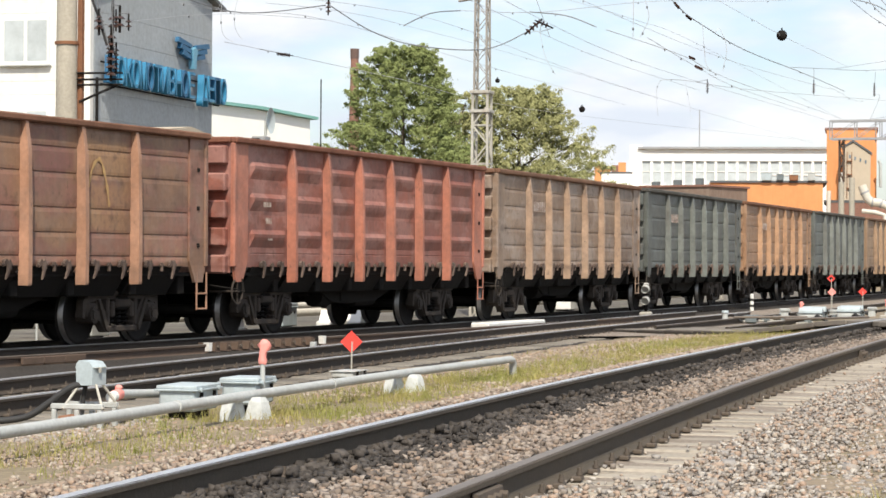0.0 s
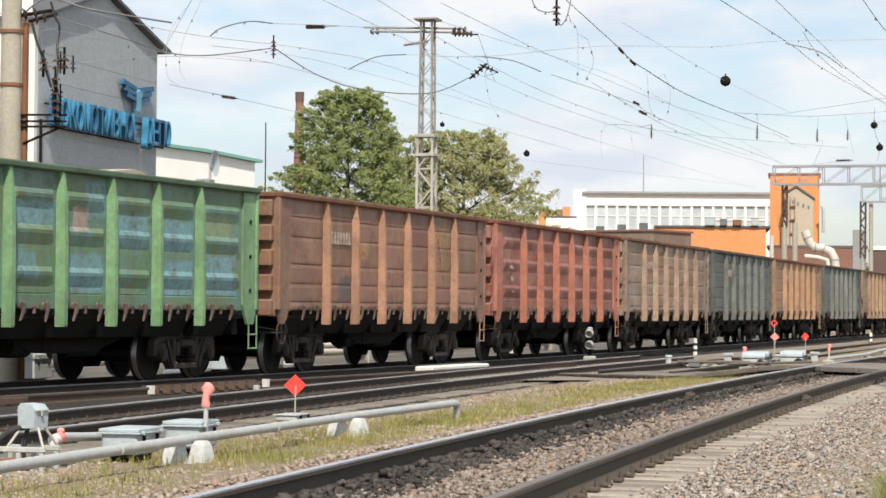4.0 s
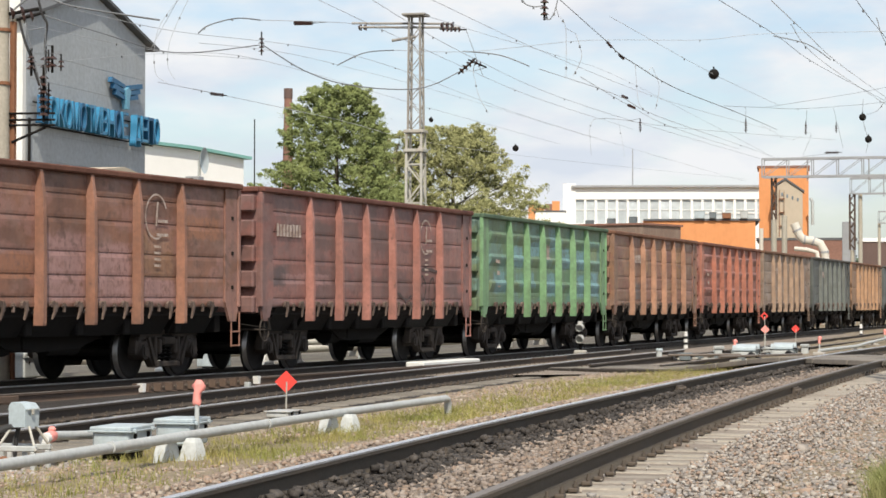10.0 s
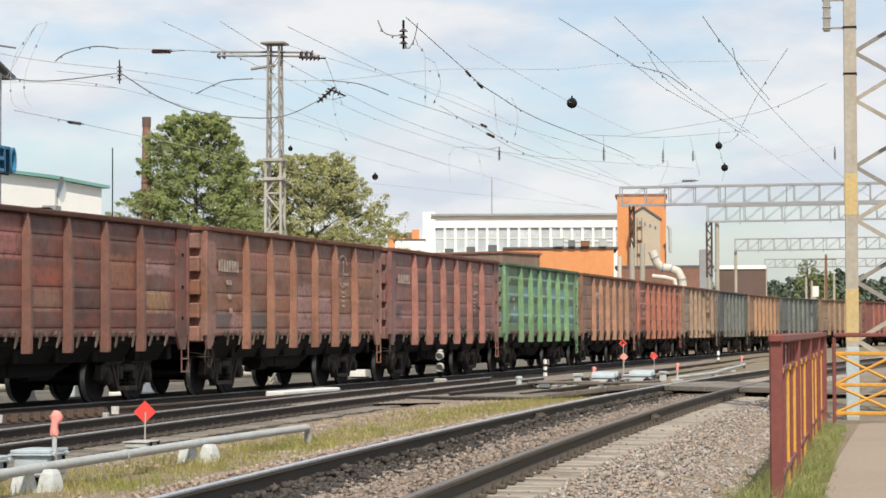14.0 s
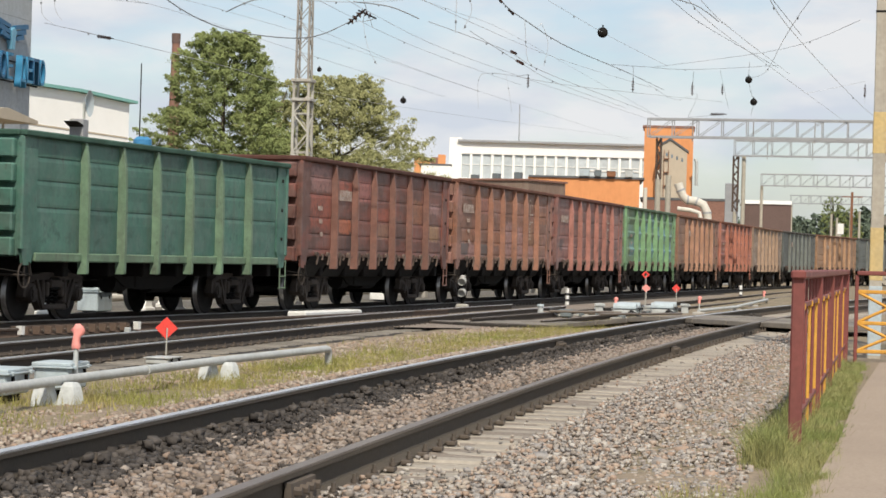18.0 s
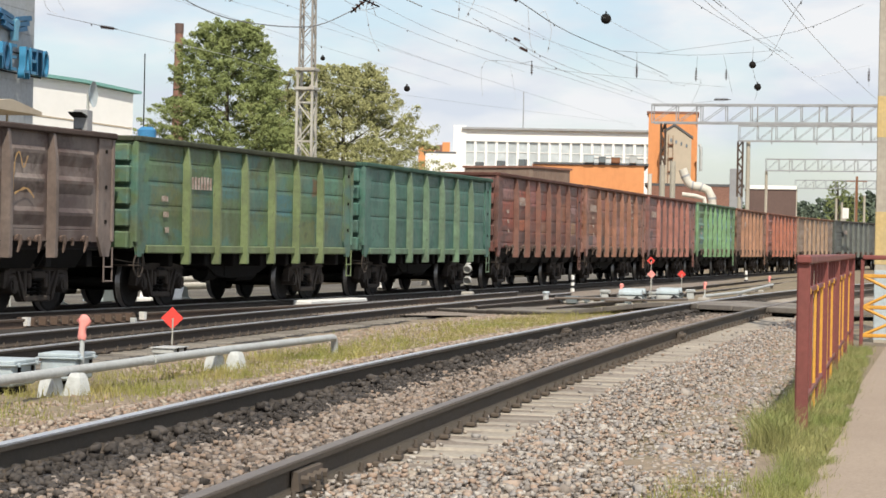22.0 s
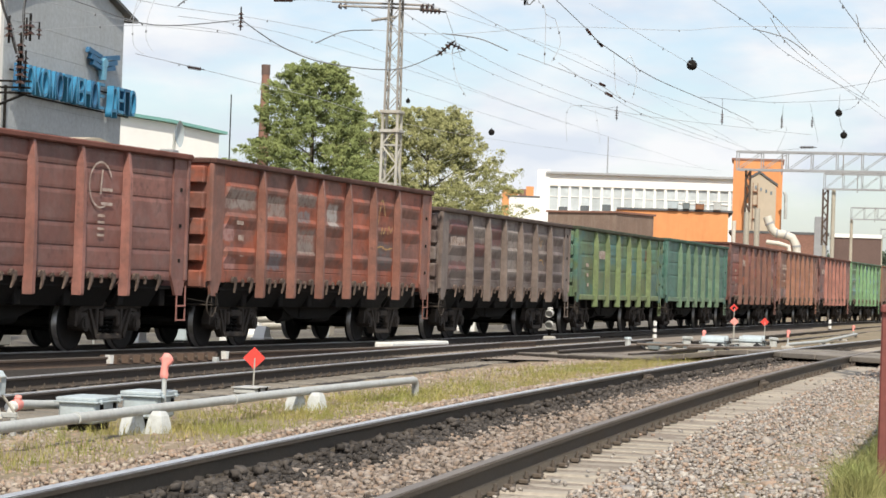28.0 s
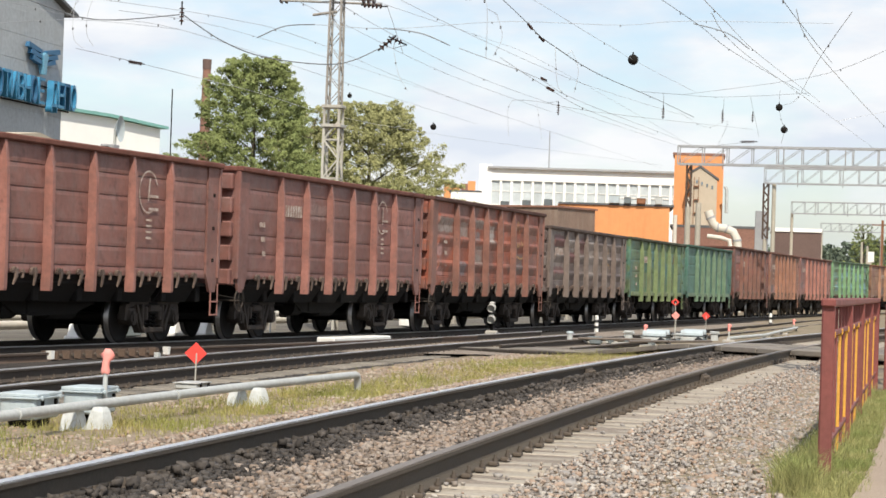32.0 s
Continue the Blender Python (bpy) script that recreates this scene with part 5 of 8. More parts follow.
def make_cable_stand(x, y, deg):
    w = thing("cable_stand", pose(x, y, G0, 0, 0, deg), "grey junction box on a steel stand with black cable", "junction box")
    turn = Matrix.Rotation(radians(-12), 4, "Z")
    box = piece("junction_box", Shape().prism([(-0.085, 0.335), (0.085, 0.335), (0.090, 0.52), (0.06, 0.555), (-0.05, 0.545), (-0.090, 0.50)], -0.105, 0.105, 0), M["blue_grey_paint"], w, m=turn)
    piece("lid_seam", Shape().box((0, 0, 0.492), (0.186, 0.222, 0.008), 0.002), M["grey_paint"], box)
    piece("latch", Shape().box((-0.02, -0.112, 0.47), (0.03, 0.014, 0.05), 0.004), M["mast_steel"], box)
    for dx, dy in ((-0.07, -0.08), (0.07, -0.08), (-0.07, 0.08), (0.07, 0.08)):
        piece("leg", Shape().tube((dx * 2.6, dy * 2.4, 0.13), (dx, dy, 0.34), 0.013, n=7), M["mast_steel"], w)
    for dx in (-0.16, 0.16):
        piece("cross_bar", Shape().box((dx, 0.06, 0.15), (0.05, 0.50, 0.05), 0.008), M["grey_paint"], w)
        for dy in (-0.16, 0.06, 0.28):
            piece("foot", Shape().box((dx, dy, 0.04), (0.045, 0.045, 0.17), 0.008), M["grey_paint"], w)
    pts = smooth_path([(-0.05, 0.03, 0.35), (-0.10, 0.16, 0.31), (-0.17, 0.34, 0.17), (-0.22, 0.50, 0.06), (-0.30, 0.70, 0.02), (-0.46, 1.05, 0.01), (-0.8, 1.5, 0.0)], 4)
    piece("cable", Shape().pipe(pts, 0.030, 8), M["black_rubber"], w, "thick black rubber cable")
    piece("drop_cable", Shape().pipe([(0.0, 0.05, 0.34), (0.01, 0.08, 0.2), (0.0, 0.1, -0.02)], 0.022, 6), M["black_rubber"], w)
    piece("hose_joint", Shape().tube((0.40, -0.05, 0.215), (0.58, -0.02, 0.225), 0.055, n=10), M["pink_cloth"], w, "red wrapped hose joint")
    piece("knot", Shape().ball((0.55, -0.03, 0.285), 0.04, 8, 0.7), M["pink_cloth"], w)
    piece("hose_cap", Shape().tube((0.30, -0.06, 0.21), (0.40, -0.05, 0.215), 0.05, n=10), M["white_paint"], w)
    piece("branch_pipe", Shape().pipe([(0.58, -0.02, 0.225), (1.2, 0.0, 0.195), (2.2, -0.25, 0.17)], 0.042, 10), M["grey_paint"], w)


def make_dwarf_signal(x, y, z0, deg, label):
    """A two-light ground signal."""
    w = thing("dwarf_signal", pose(x, y, z0, 0, 0, deg), label, "railway signal", "ground signals")
    piece("base", Shape().box((0, 0, 0.12), (0.30, 0.34, 0.24), 0.04), M["concrete"], w)
    piece("stem", Shape().tube((0, 0, 0.2), (0, 0, 0.42), 0.05, n=10), M["dark_steel"], w)
    for k in range(2):
        z = 0.56 + 0.31 * k
        head = piece("lamp_head", Shape().tube((0.10, 0, z), (-0.08, 0, z), 0.09, 0.105, n=14), M["bogie_steel"], w, "dark lamp casing")
        piece("hood", Shape().tube((-0.08, 0, z + 0.01), (-0.26, 0, z - 0.03), 0.105, 0.10, n=14, caps=False), M["signal_white"], head, "weathered white lamp hood")
        piece("rim", Shape().tube((-0.075, 0, z), (-0.09, 0, z), 0.118, n=14), M["signal_white"], head)
        piece("band", Shape().box((0, 0, z - 0.155), (0.2, 0.2, 0.03), 0.005), M["dark_steel"], head)
    piece("cap", Shape().tube((0, 0, 0.99), (0, 0, 1.03), 0.09, 0.05, n=12), M["signal_white"], w)


make_pipe_rail()
make_equipment_box(18.80, 12.50, 14, (0.66, 0.36, 0.25), "pale blue-grey metal track cabinet beside the pipe", lift=0.06)
make_equipment_box(19.80, 12.47, 14, (0.54, 0.36, 0.27), "pale grey metal track cabinet with a wrapped marker", lift=0.07)
make_equipment_box(26.3, 15.05, 12, (0.55, 0.3, 0.09), "low grey metal cover by the branch track", "grey_paint")
make_wrapped_signal(19.70, 12.24, G0, 0.50, "white post with a head wrapped in red cloth", 0.24)
make_diamond_sign(26.85, 15.33, G0, 0.41, 0.29, "small red diamond board on a thin stake")
make_cable_stand(17.31, 12.55, 12)
make_dwarf_signal(60.27, 25.13, -0.19, 14, "weathered white ground signal with hooded lamps beside the train")
for fx, fy, fh, lab, mt in ((64.16, 20.23, 0.62, "red diamond board on a stake by the far cabinets", "red_paint"), (62.28, 20.5, 0.62, "faded pink diamond board on a stake", "pink_cloth"),
                            (66.4, 21.88, 0.97, "red-rimmed diamond board behind the far cabinets", "red_paint")):
    make_diamond_sign(fx, fy, 0.0, fh, 0.24, lab, mt)
for fx, fy, lab in ((68.3, 20.8, "marker wrapped in pink cloth beside the white pipe"), (61.2, 21.0, "short marker wrapped in red cloth"), (88.0, 24.25, "pink wrapped marker post by the far tracks")):
    make_wrapped_signal(fx, fy, -0.1, 0.30, lab, 0.22)


def make_switch_machine(x, y, deg, label, cover="machine_grey"):
    """A point motor: a low casing with three rounded covers, flanges and bolts, on two long plates, with rods to the rail."""
    w = thing("switch_machine", pose(x, y, -0.17, 0, 0, deg), label, "point motor", "point motors")
    for dx in (-0.32, 0.32):
        piece("mount_plate", Shape().box((dx, 0.1, 0.04), (0.12, 1.5, 0.08), 0.015), M["bogie_steel"], w)
    case = piece("casing", Shape().box((0, 0, 0.17), (1.10, 0.62, 0.18), 0.05), M["grey_paint"], w)
    for dx, wide, top, mt in ((-0.36, 0.36, 0.42, cover), (0.02, 0.34, 0.36, "grey_paint"), (0.38, 0.32, 0.44, cover)):
        a = wide / 2
        c = piece("cover", Shape().prism([(dx - a, 0.27), (dx + a, 0.27), (dx + a * 0.95, top - 0.06), (dx + a * 0.6, top - 0.01), (dx, top), (dx - a * 0.65, top - 0.02), (dx - a * 0.96, top - 0.08)], -0.30, 0.30, 1), M[mt], w, "rounded pale cover")
        piece("flange", Shape().box((dx, 0, 0.275), (wide + 0.03, 0.66, 0.022), 0.006), M["machine_grey"], c)
        for d in (-a * 0.7, a * 0.7):
            piece("bolt", Shape().tube((dx + d, -0.32, 0.27), (dx + d, -0.32, 0.305), 0.018, n=6), M["dark_steel"], c)
    for dx in (-0.46, -0.18, 0.20, 0.5):
        piece("rib", Shape().box((dx, -0.32, 0.17), (0.035, 0.03, 0.16), 0.008), M["machine_grey"], case)
    piece("crank_port", Shape().tube((0.20, -0.325, 0.20), (0.20, -0.30, 0.20), 0.06, n=10), M["dark_steel"], w)
    piece("motor", Shape().tube((0.52, 0.05, 0.21), (0.76, 0.05, 0.21), 0.12, 0.10, n=14), M["grey_paint"], w, "round grey motor housing")
    piece("throw_rod", Shape().tube((-0.1, 0.3, 0.12), (-0.15, 2.2, 0.12), 0.03, n=8), M["rail_dull"], w)
    piece("cable", Shape().pipe([(-0.5, -0.1, 0.15), (-0.75, -0.2, 0.22), (-0.95, -0.45, 0.10), (-1.3, -0.6, 0.02)], 0.04, 6), M["black_rubber"], w)


make_switch_machine(59.35, 20.05, 12, "pale grey-blue point motor with rounded covers by the rails", "blue_grey_paint")
make_switch_machine(61.9, 19.85, 12, "blue-grey point motor with a dark port by the rails", "blue_grey_paint")
for bx, by, sz, lab, mt in ((58.6, 20.55, (0.18, 0.2, 0.36), "small pale relay case by the points", "grey_paint"), (60.6, 20.7, (0.7, 0.3, 0.20), "low pale grey cable box by the points", "grey_paint"),
                            (63.5, 19.75, (0.18, 0.2, 0.34), "small pale cable post by the points", "grey_paint"), (57.2, 20.95, (0.36, 0.3, 0.2), "low weathered grey box by the points", "machine_grey"), (62.9, 20.6, (0.5, 0.3, 0.26), "pale grey track cabinet behind the point motors", "grey_paint")):
    make_equipment_box(bx, by, 12, sz, lab, mt)


def make_point_clutter():
    """Hoses, cable heads and rods lying among the far point motors."""
    rng = random.Random(17)
    for k in range(16):
        x, y = rng.uniform(55.5, 63.5), rng.uniform(19.2, 21.4)
        kind = k % 4
        if kind == 0:
            w = thing("junction_post", pose(x, y, -0.17, 0, 0, rng.uniform(0, 90)), "small pale capped cable post among the points", "cable post", "cable posts")
            h = rng.uniform(0.18, 0.32)
            piece("body", Shape().tube((0, 0, 0), (0, 0, h), 0.085, 0.07, n=10), M["grey_paint"], w)
            piece("lid", Shape().tube((0, 0, h), (0, 0, h + 0.05), 0.10, 0.08, n=10), M["blue_grey_paint"], w)
        elif kind == 1:
            w = thing("hose", pose(x, y, -0.10, 0, 0, rng.uniform(-40, 40)), "curved dark hose lying by the points", "hose", "hoses")
            piece("tube", Shape().pipe(smooth_path([(0, 0, 0), (0.4, 0.15, 0.16), (0.9, -0.1, 0.12), (1.4, 0.1, 0.0)], 5), 0.035, 6), M["black_rubber"], w)
        else:
            w = thing("point_rod", pose(x, y, -0.08, 0, 0, rng.uniform(-30, 60)), "grey steel rod with a jaw by the points", "rod", "point rods")
            piece("bar", Shape().box((0, 0, 0), (rng.uniform(0.8, 1.8), 0.05, 0.05), 0.008), M["mast_steel"], w)
            piece("jaw", Shape().box((0.35, 0, 0.02), (0.22, 0.14, 0.12), 0.02), M["machine_grey"], w)


make_point_clutter()


def make_striped_post(x, y, z0, h, label):
    w = thing("striped_post", pose(x, y, z0), label, "marker post", "striped posts")
    piece("post", Shape().tube((0, 0, 0), (0, 0, h), 0.07, 0.06, n=12), M["white_paint"], w)
    for k in range(2):
        a = h * (0.30 + 0.34 * k)
        piece("black_band", Shape().tube((0, 0, a), (0, 0, a + h * 0.14), 0.073, n=12), M["black_rubber"], w)
    piece("cap", Shape().ball((0, 0, h), 0.062, 10, 0.5), M["white_paint"], w)


make_striped_post(73.6, 26.95, -0.2, 0.58, "white post with black bands beside the main line")
make_striped_post(100.0, 28.6, -0.25, 0.66, "far white post with black bands beside the tracks")


def make_point_rods():
    w = thing("point_rods", Matrix(), "white pipe and rods leading from the far points", "pipe")
    piece("pipe", Shape().pipe([(60.0, 18.28, 0.10), (66.0, 19.0, 0.12), (70.0, 19.9, 0.12), (81.0, 22.2, 0.14), (84.5, 23.2, 0.02)], 0.045, 10), M["grey_paint"], w)
    for a, b in (((55.0, 20.6, 0.06), (56.4, 19.2, 0.06)), ((55.4, 18.4, 0.06), (57.6, 18.0, 0.06)), ((54.2, 19.0, 0.05), (56.2, 18.6, 0.05))):
        piece("rod", Shape().tube(a, b, 0.03, n=8), M["rail_dull"], w)
    for x, y in ((60.0, 18.28), (66.0, 19.0), (73.5, 20.6)):
        piece("stand", Shape().box((x, y, -0.04), (0.2, 0.3, 0.22), 0.02), M["concrete"], w)


make_point_rods()


# ---------------------------------------------------------------- fence, walkway, pole
def make_fence():
    w = thing("fence", Matrix(), "red steel fence with yellow bars along the walkway", "fence")
    a, b = Vector((15.75, 4.10)), Vector((31.5, 7.55))
    d = (b - a).normalized()
    z0, z1 = 0.03, 1.26
    L = (b - a).length
    rot = Matrix.Rotation(math.atan2(d.y, d.x), 4, "Z")
    n = 4
    for i in range(n + 1):
        p = a + d * (L * i / n)
        piece("fence_post", Shape().box((p.x, p.y, (z0 + z1) / 2), (0.09, 0.09, z1 - z0), 0.012, rot), M["fence_red"], w)
    mid = (a + b) / 2
    piece("top_rail", Shape().box((mid.x, mid.y, z1 + 0.02), (L + 0.16, 0.10, 0.06), 0.012, rot), M["fence_red"], w)
    for z in (1.06, 0.30):
        piece("rail", Shape().box((mid.x, mid.y, z), (L, 0.030, 0.04), 0.008, rot), M["fence_red"], w)
    bar = Shape().box((0, 0, 0.57), (0.018, 0.024, 0.98), 0.004).mesh("bar")
    stub = Shape().box((0, 0, 1.16), (0.020, 0.022, 0.20), 0.004).mesh("stub")
    collar = Shape().box((0, 0, 1.05), (0.05, 0.05, 0.05), 0.008).mesh("collar")
    red = Shape().box((0, 0, 0.66), (0.020, 0.022, 1.16), 0.004).mesh("bar")
    k = int(L / 0.75)
    for i in range(1, k):
        p = a + d * (L * i / k)
        m = Matrix.Translation((p.x, p.y, 0)) @ rot
        piece("bar", bar if i % 2 else red, M["fence_yellow" if i % 2 else "fence_red"], w, m=m)
        if i % 2:
            piece("stub", stub, M["fence_red"], w, m=m)
            piece("collar", collar, M["fence_yellow"], w, m=m)


def make_barrier():
    """The yellow lattice panel that closes the fence towards the path."""
    w = thing("barrier", Matrix(), "yellow painted steel barrier with crossed bars", "barrier")
    a, b = Vector((31.5, 7.40)), Vector((32.3, 3.2))
    d = (b - a).normalized()
    L = (b - a).length
    rot = Matrix.Rotation(math.atan2(d.y, d.x), 4, "Z")
    mid = (a + b) / 2
    piece("top_rail", Shape().box((mid.x, mid.y, 1.27), (L, 0.10, 0.06), 0.012, rot), M["fence_red"], w, "dark red top rail")
    for z in (1.02, 0.60, 0.22):
        piece("rail", Shape().box((mid.x, mid.y, z), (L, 0.04, 0.05), 0.008, rot), M["fence_yellow"], w)
    n = 5
    for i in range(n + 1):
        p = a + d * (L * i / n)
        piece("upright", Shape().box((p.x, p.y, 0.62), (0.05, 0.05, 1.24), 0.01, rot), M["fence_yellow"] if i else M["fence_red"], w)
        if i < n:
            q = a + d * (L * (i + 1) / n)
            for za, zb in ((1.02, 0.60), (0.60, 1.02), (0.60, 0.22), (0.22, 0.60)):
                piece("brace", Shape().tube((p.x, p.y, za), (q.x, q.y, zb), 0.021, n=8), M["fence_yellow"], w)


def make_pole(x, y, z0, h, r, label, bands=()):
    w = thing("concrete_pole", pose(x, y, z0), label, "pole", "line poles")
    piece("shaft", Shape().tube((0, 0, 0), (0, 0, h), r, r * 0.72, n=20), M["pole_concrete"], w)
    for a, b, mt in bands:
        ra, rb = r * (1 - 0.28 * a / h) + 0.003, r * (1 - 0.28 * b / h) + 0.003
        piece("paint_band", Shape().tube((0, 0, a), (0, 0, b), ra, rb, n=20, caps=False), M[mt], w, "worn yellow paint band" if mt == "pole_yellow" else "grey paint band")
    return w


def flat(name, pts, z, mat, label, category, thick=0.12, kind="structure"):
    n = len(pts)
    area = sum(pts[i][0] * pts[(i + 1) % n][1] - pts[(i + 1) % n][0] * pts[i][1] for i in range(n))
    if area < 0:
        pts = pts[::-1]
    sh = Shape()
    vs = [(x, y, z) for x, y in pts] + [(x, y, z - thick) for x, y in pts]
    sh.add(vs, [tuple(range(n))] + [(i, n + i, n + (i + 1) % n, (i + 1) % n) for i in range(n)])
    return tagged(piece(name, sh, M[mat]), label, category, kind=kind)


flat("pavement", [(4, 1.40), (9, 2.47), (11.4, 2.97), (16.6, 4.0), (22.2, 5.2), (31, 6.95), (33, 5.6), (36, 2.0), (30, -2.5), (10, -3.0), (3, -2.6)], 0.105, "asphalt",
     "worn brown-grey asphalt footpath beside the fence", "footpath")
make_fence()
make_barrier()


def make_pylon():
    """A lattice pylon beside the barrier: four box legs, laced on every face, one leg painted in bands."""
    w = thing("lattice_pylon", pose(33.18, 7.53, 0.0, 0, 0, 12.8), "grey steel lattice pylon with yellow bands on its near leg", "pylon", "line masts")
    h, a = 9.6, 1.55
    for x, y in ((0, 0), (0, -a), (a, 0), (a, -a)):
        leg = piece("leg", Shape().box((x, y, h / 2), (0.17, 0.18, h), 0.012), M["pylon_paint"], w, "weathered grey-tan steel leg")
        if x == 0 and y == 0:
            for z0, z1, mt, lab in ((0.10, 1.10, "blue_grey_paint", "pale blue-grey painted foot"), (1.16, 1.92, "pole_yellow", "worn yellow paint band"), (2.95, 3.55, "pole_yellow", "worn yellow paint band")):
                piece("paint_band", Shape().box((x, y, (z0 + z1) / 2), (0.176, 0.186, z1 - z0), 0.012), M[mt], leg, lab)
            for z in (4.96, 5.62):
                piece("strap", Shape().box((x, y, z), (0.185, 0.195, 0.03), 0.004), M["dark_steel"], leg)
    step = 1.70
    # near and far faces are laced half a panel apart
    # the far lacing is a darker grey, its shade put into the colour
    for x, z_first, mt in ((0.0, 1.19, "pylon_paint"), (a, 2.05, "mast_grey")):
        for k in range(-1, 5):
            z = z_first + step * k
            for up in (-1, 1):
                z2 = z + up * step / 2
                if 0.05 < min(z, z2) and max(z, z2) < h:
                    piece("brace", Shape().tube((x, -0.06, z), (x, -a + 0.06, z2), 0.042, n=4, smooth=False), M[mt], w)
    # side lacing in that darker grey too, standing for shade
    for y in (0.0, -a):
        for k in range(-1, 5):
            z = 1.19 + step * k
            for up in (-1, 1):
                z2 = z + up * step / 2
                if 0.05 < min(z, z2) and max(z, z2) < h:
                    piece("brace", Shape().tube((0.06, y, z), (a - 0.06, y, z2), 0.040, n=4, smooth=False), M["mast_grey"], w)
    # a small wire cage on two brackets
    for z in (5.62, 6.02):
        piece("bracket", Shape().box((0, 0.20, z), (0.03, 0.36, 0.03)), M["mast_grey"], w)
    cage = piece("cage", Shape().box((0, 0.32, 5.85), (0.10, 0.10, 0.55), 0.01), M["mast_grey"], w, "grey wire cage on brackets")
    for k in range(4):
        piece("hoop", Shape().box((0, 0.32, 5.62 + 0.15 * k), (0.125, 0.125, 0.02), 0.004), M["gantry_steel"], cage)


make_pylon()


def make_crossing():
    """The boards laid across the tracks for walkers."""
    w = thing("board_crossing", Matrix(), "dark timber and rubber boards laid across the tracks", "crossing", kind="structure")
    rng = random.Random(4)
    a, b = Vector((48.4, 21.0)), Vector((42.6, 10.4))
    d = (b - a).normalized()
    side = Vector((-d.y, d.x))
    L = (b - a).length
    rot = Matrix.Rotation(math.atan2(d.y, d.x), 4, "Z")
    z = lambda y: float(np.interp(y, [11, 14.5, 17, 21], [0.265, 0.265, -0.02, -0.09]))
    n = 13
    for i in range(n):
        for j in range(3):
            p = a + d * (L * (i + 0.5) / n) + side * (0.55 + 1.1 * j)
            tilt = math.atan2(z((p + d * 0.4).y) - z((p - d * 0.4).y), 0.8)
            m = rot @ Matrix.Rotation(-tilt, 4, "Y")
            piece("board", Shape().box((p.x, p.y, z(p.y) - 0.05 + rng.uniform(-0.008, 0.008)), (L / n - 0.02, 1.07, 0.10), 0.012, m), M["crossing_rubber"], w)
    for i in range(5):
        p = a + d * (0.6 + 0.95 * i) - side * 0.12
        piece("edge_beam", Shape().box((p.x, p.y, z(p.y) - 0.06), (0.9, 0.12, 0.10), 0.02, rot), M["sleeper_wood"], w, "worn timber edge beam")


make_crossing()


# ---------------------------------------------------------------- background
def wall_box(name, x, y, deg, length, depth, z0, z1, mat, parent, label=""):
    """A block whose front runs from (x, y) along a heading, and goes back to its left."""
    m = Matrix.Rotation(radians(deg), 4, "Z")
    c = m @ Vector((length / 2, depth / 2, 0))
    return piece(name, Shape().box((x + c.x, y + c.y, (z0 + z1) / 2), (length, depth, z1 - z0), 0.0, m), M[mat], parent, label)


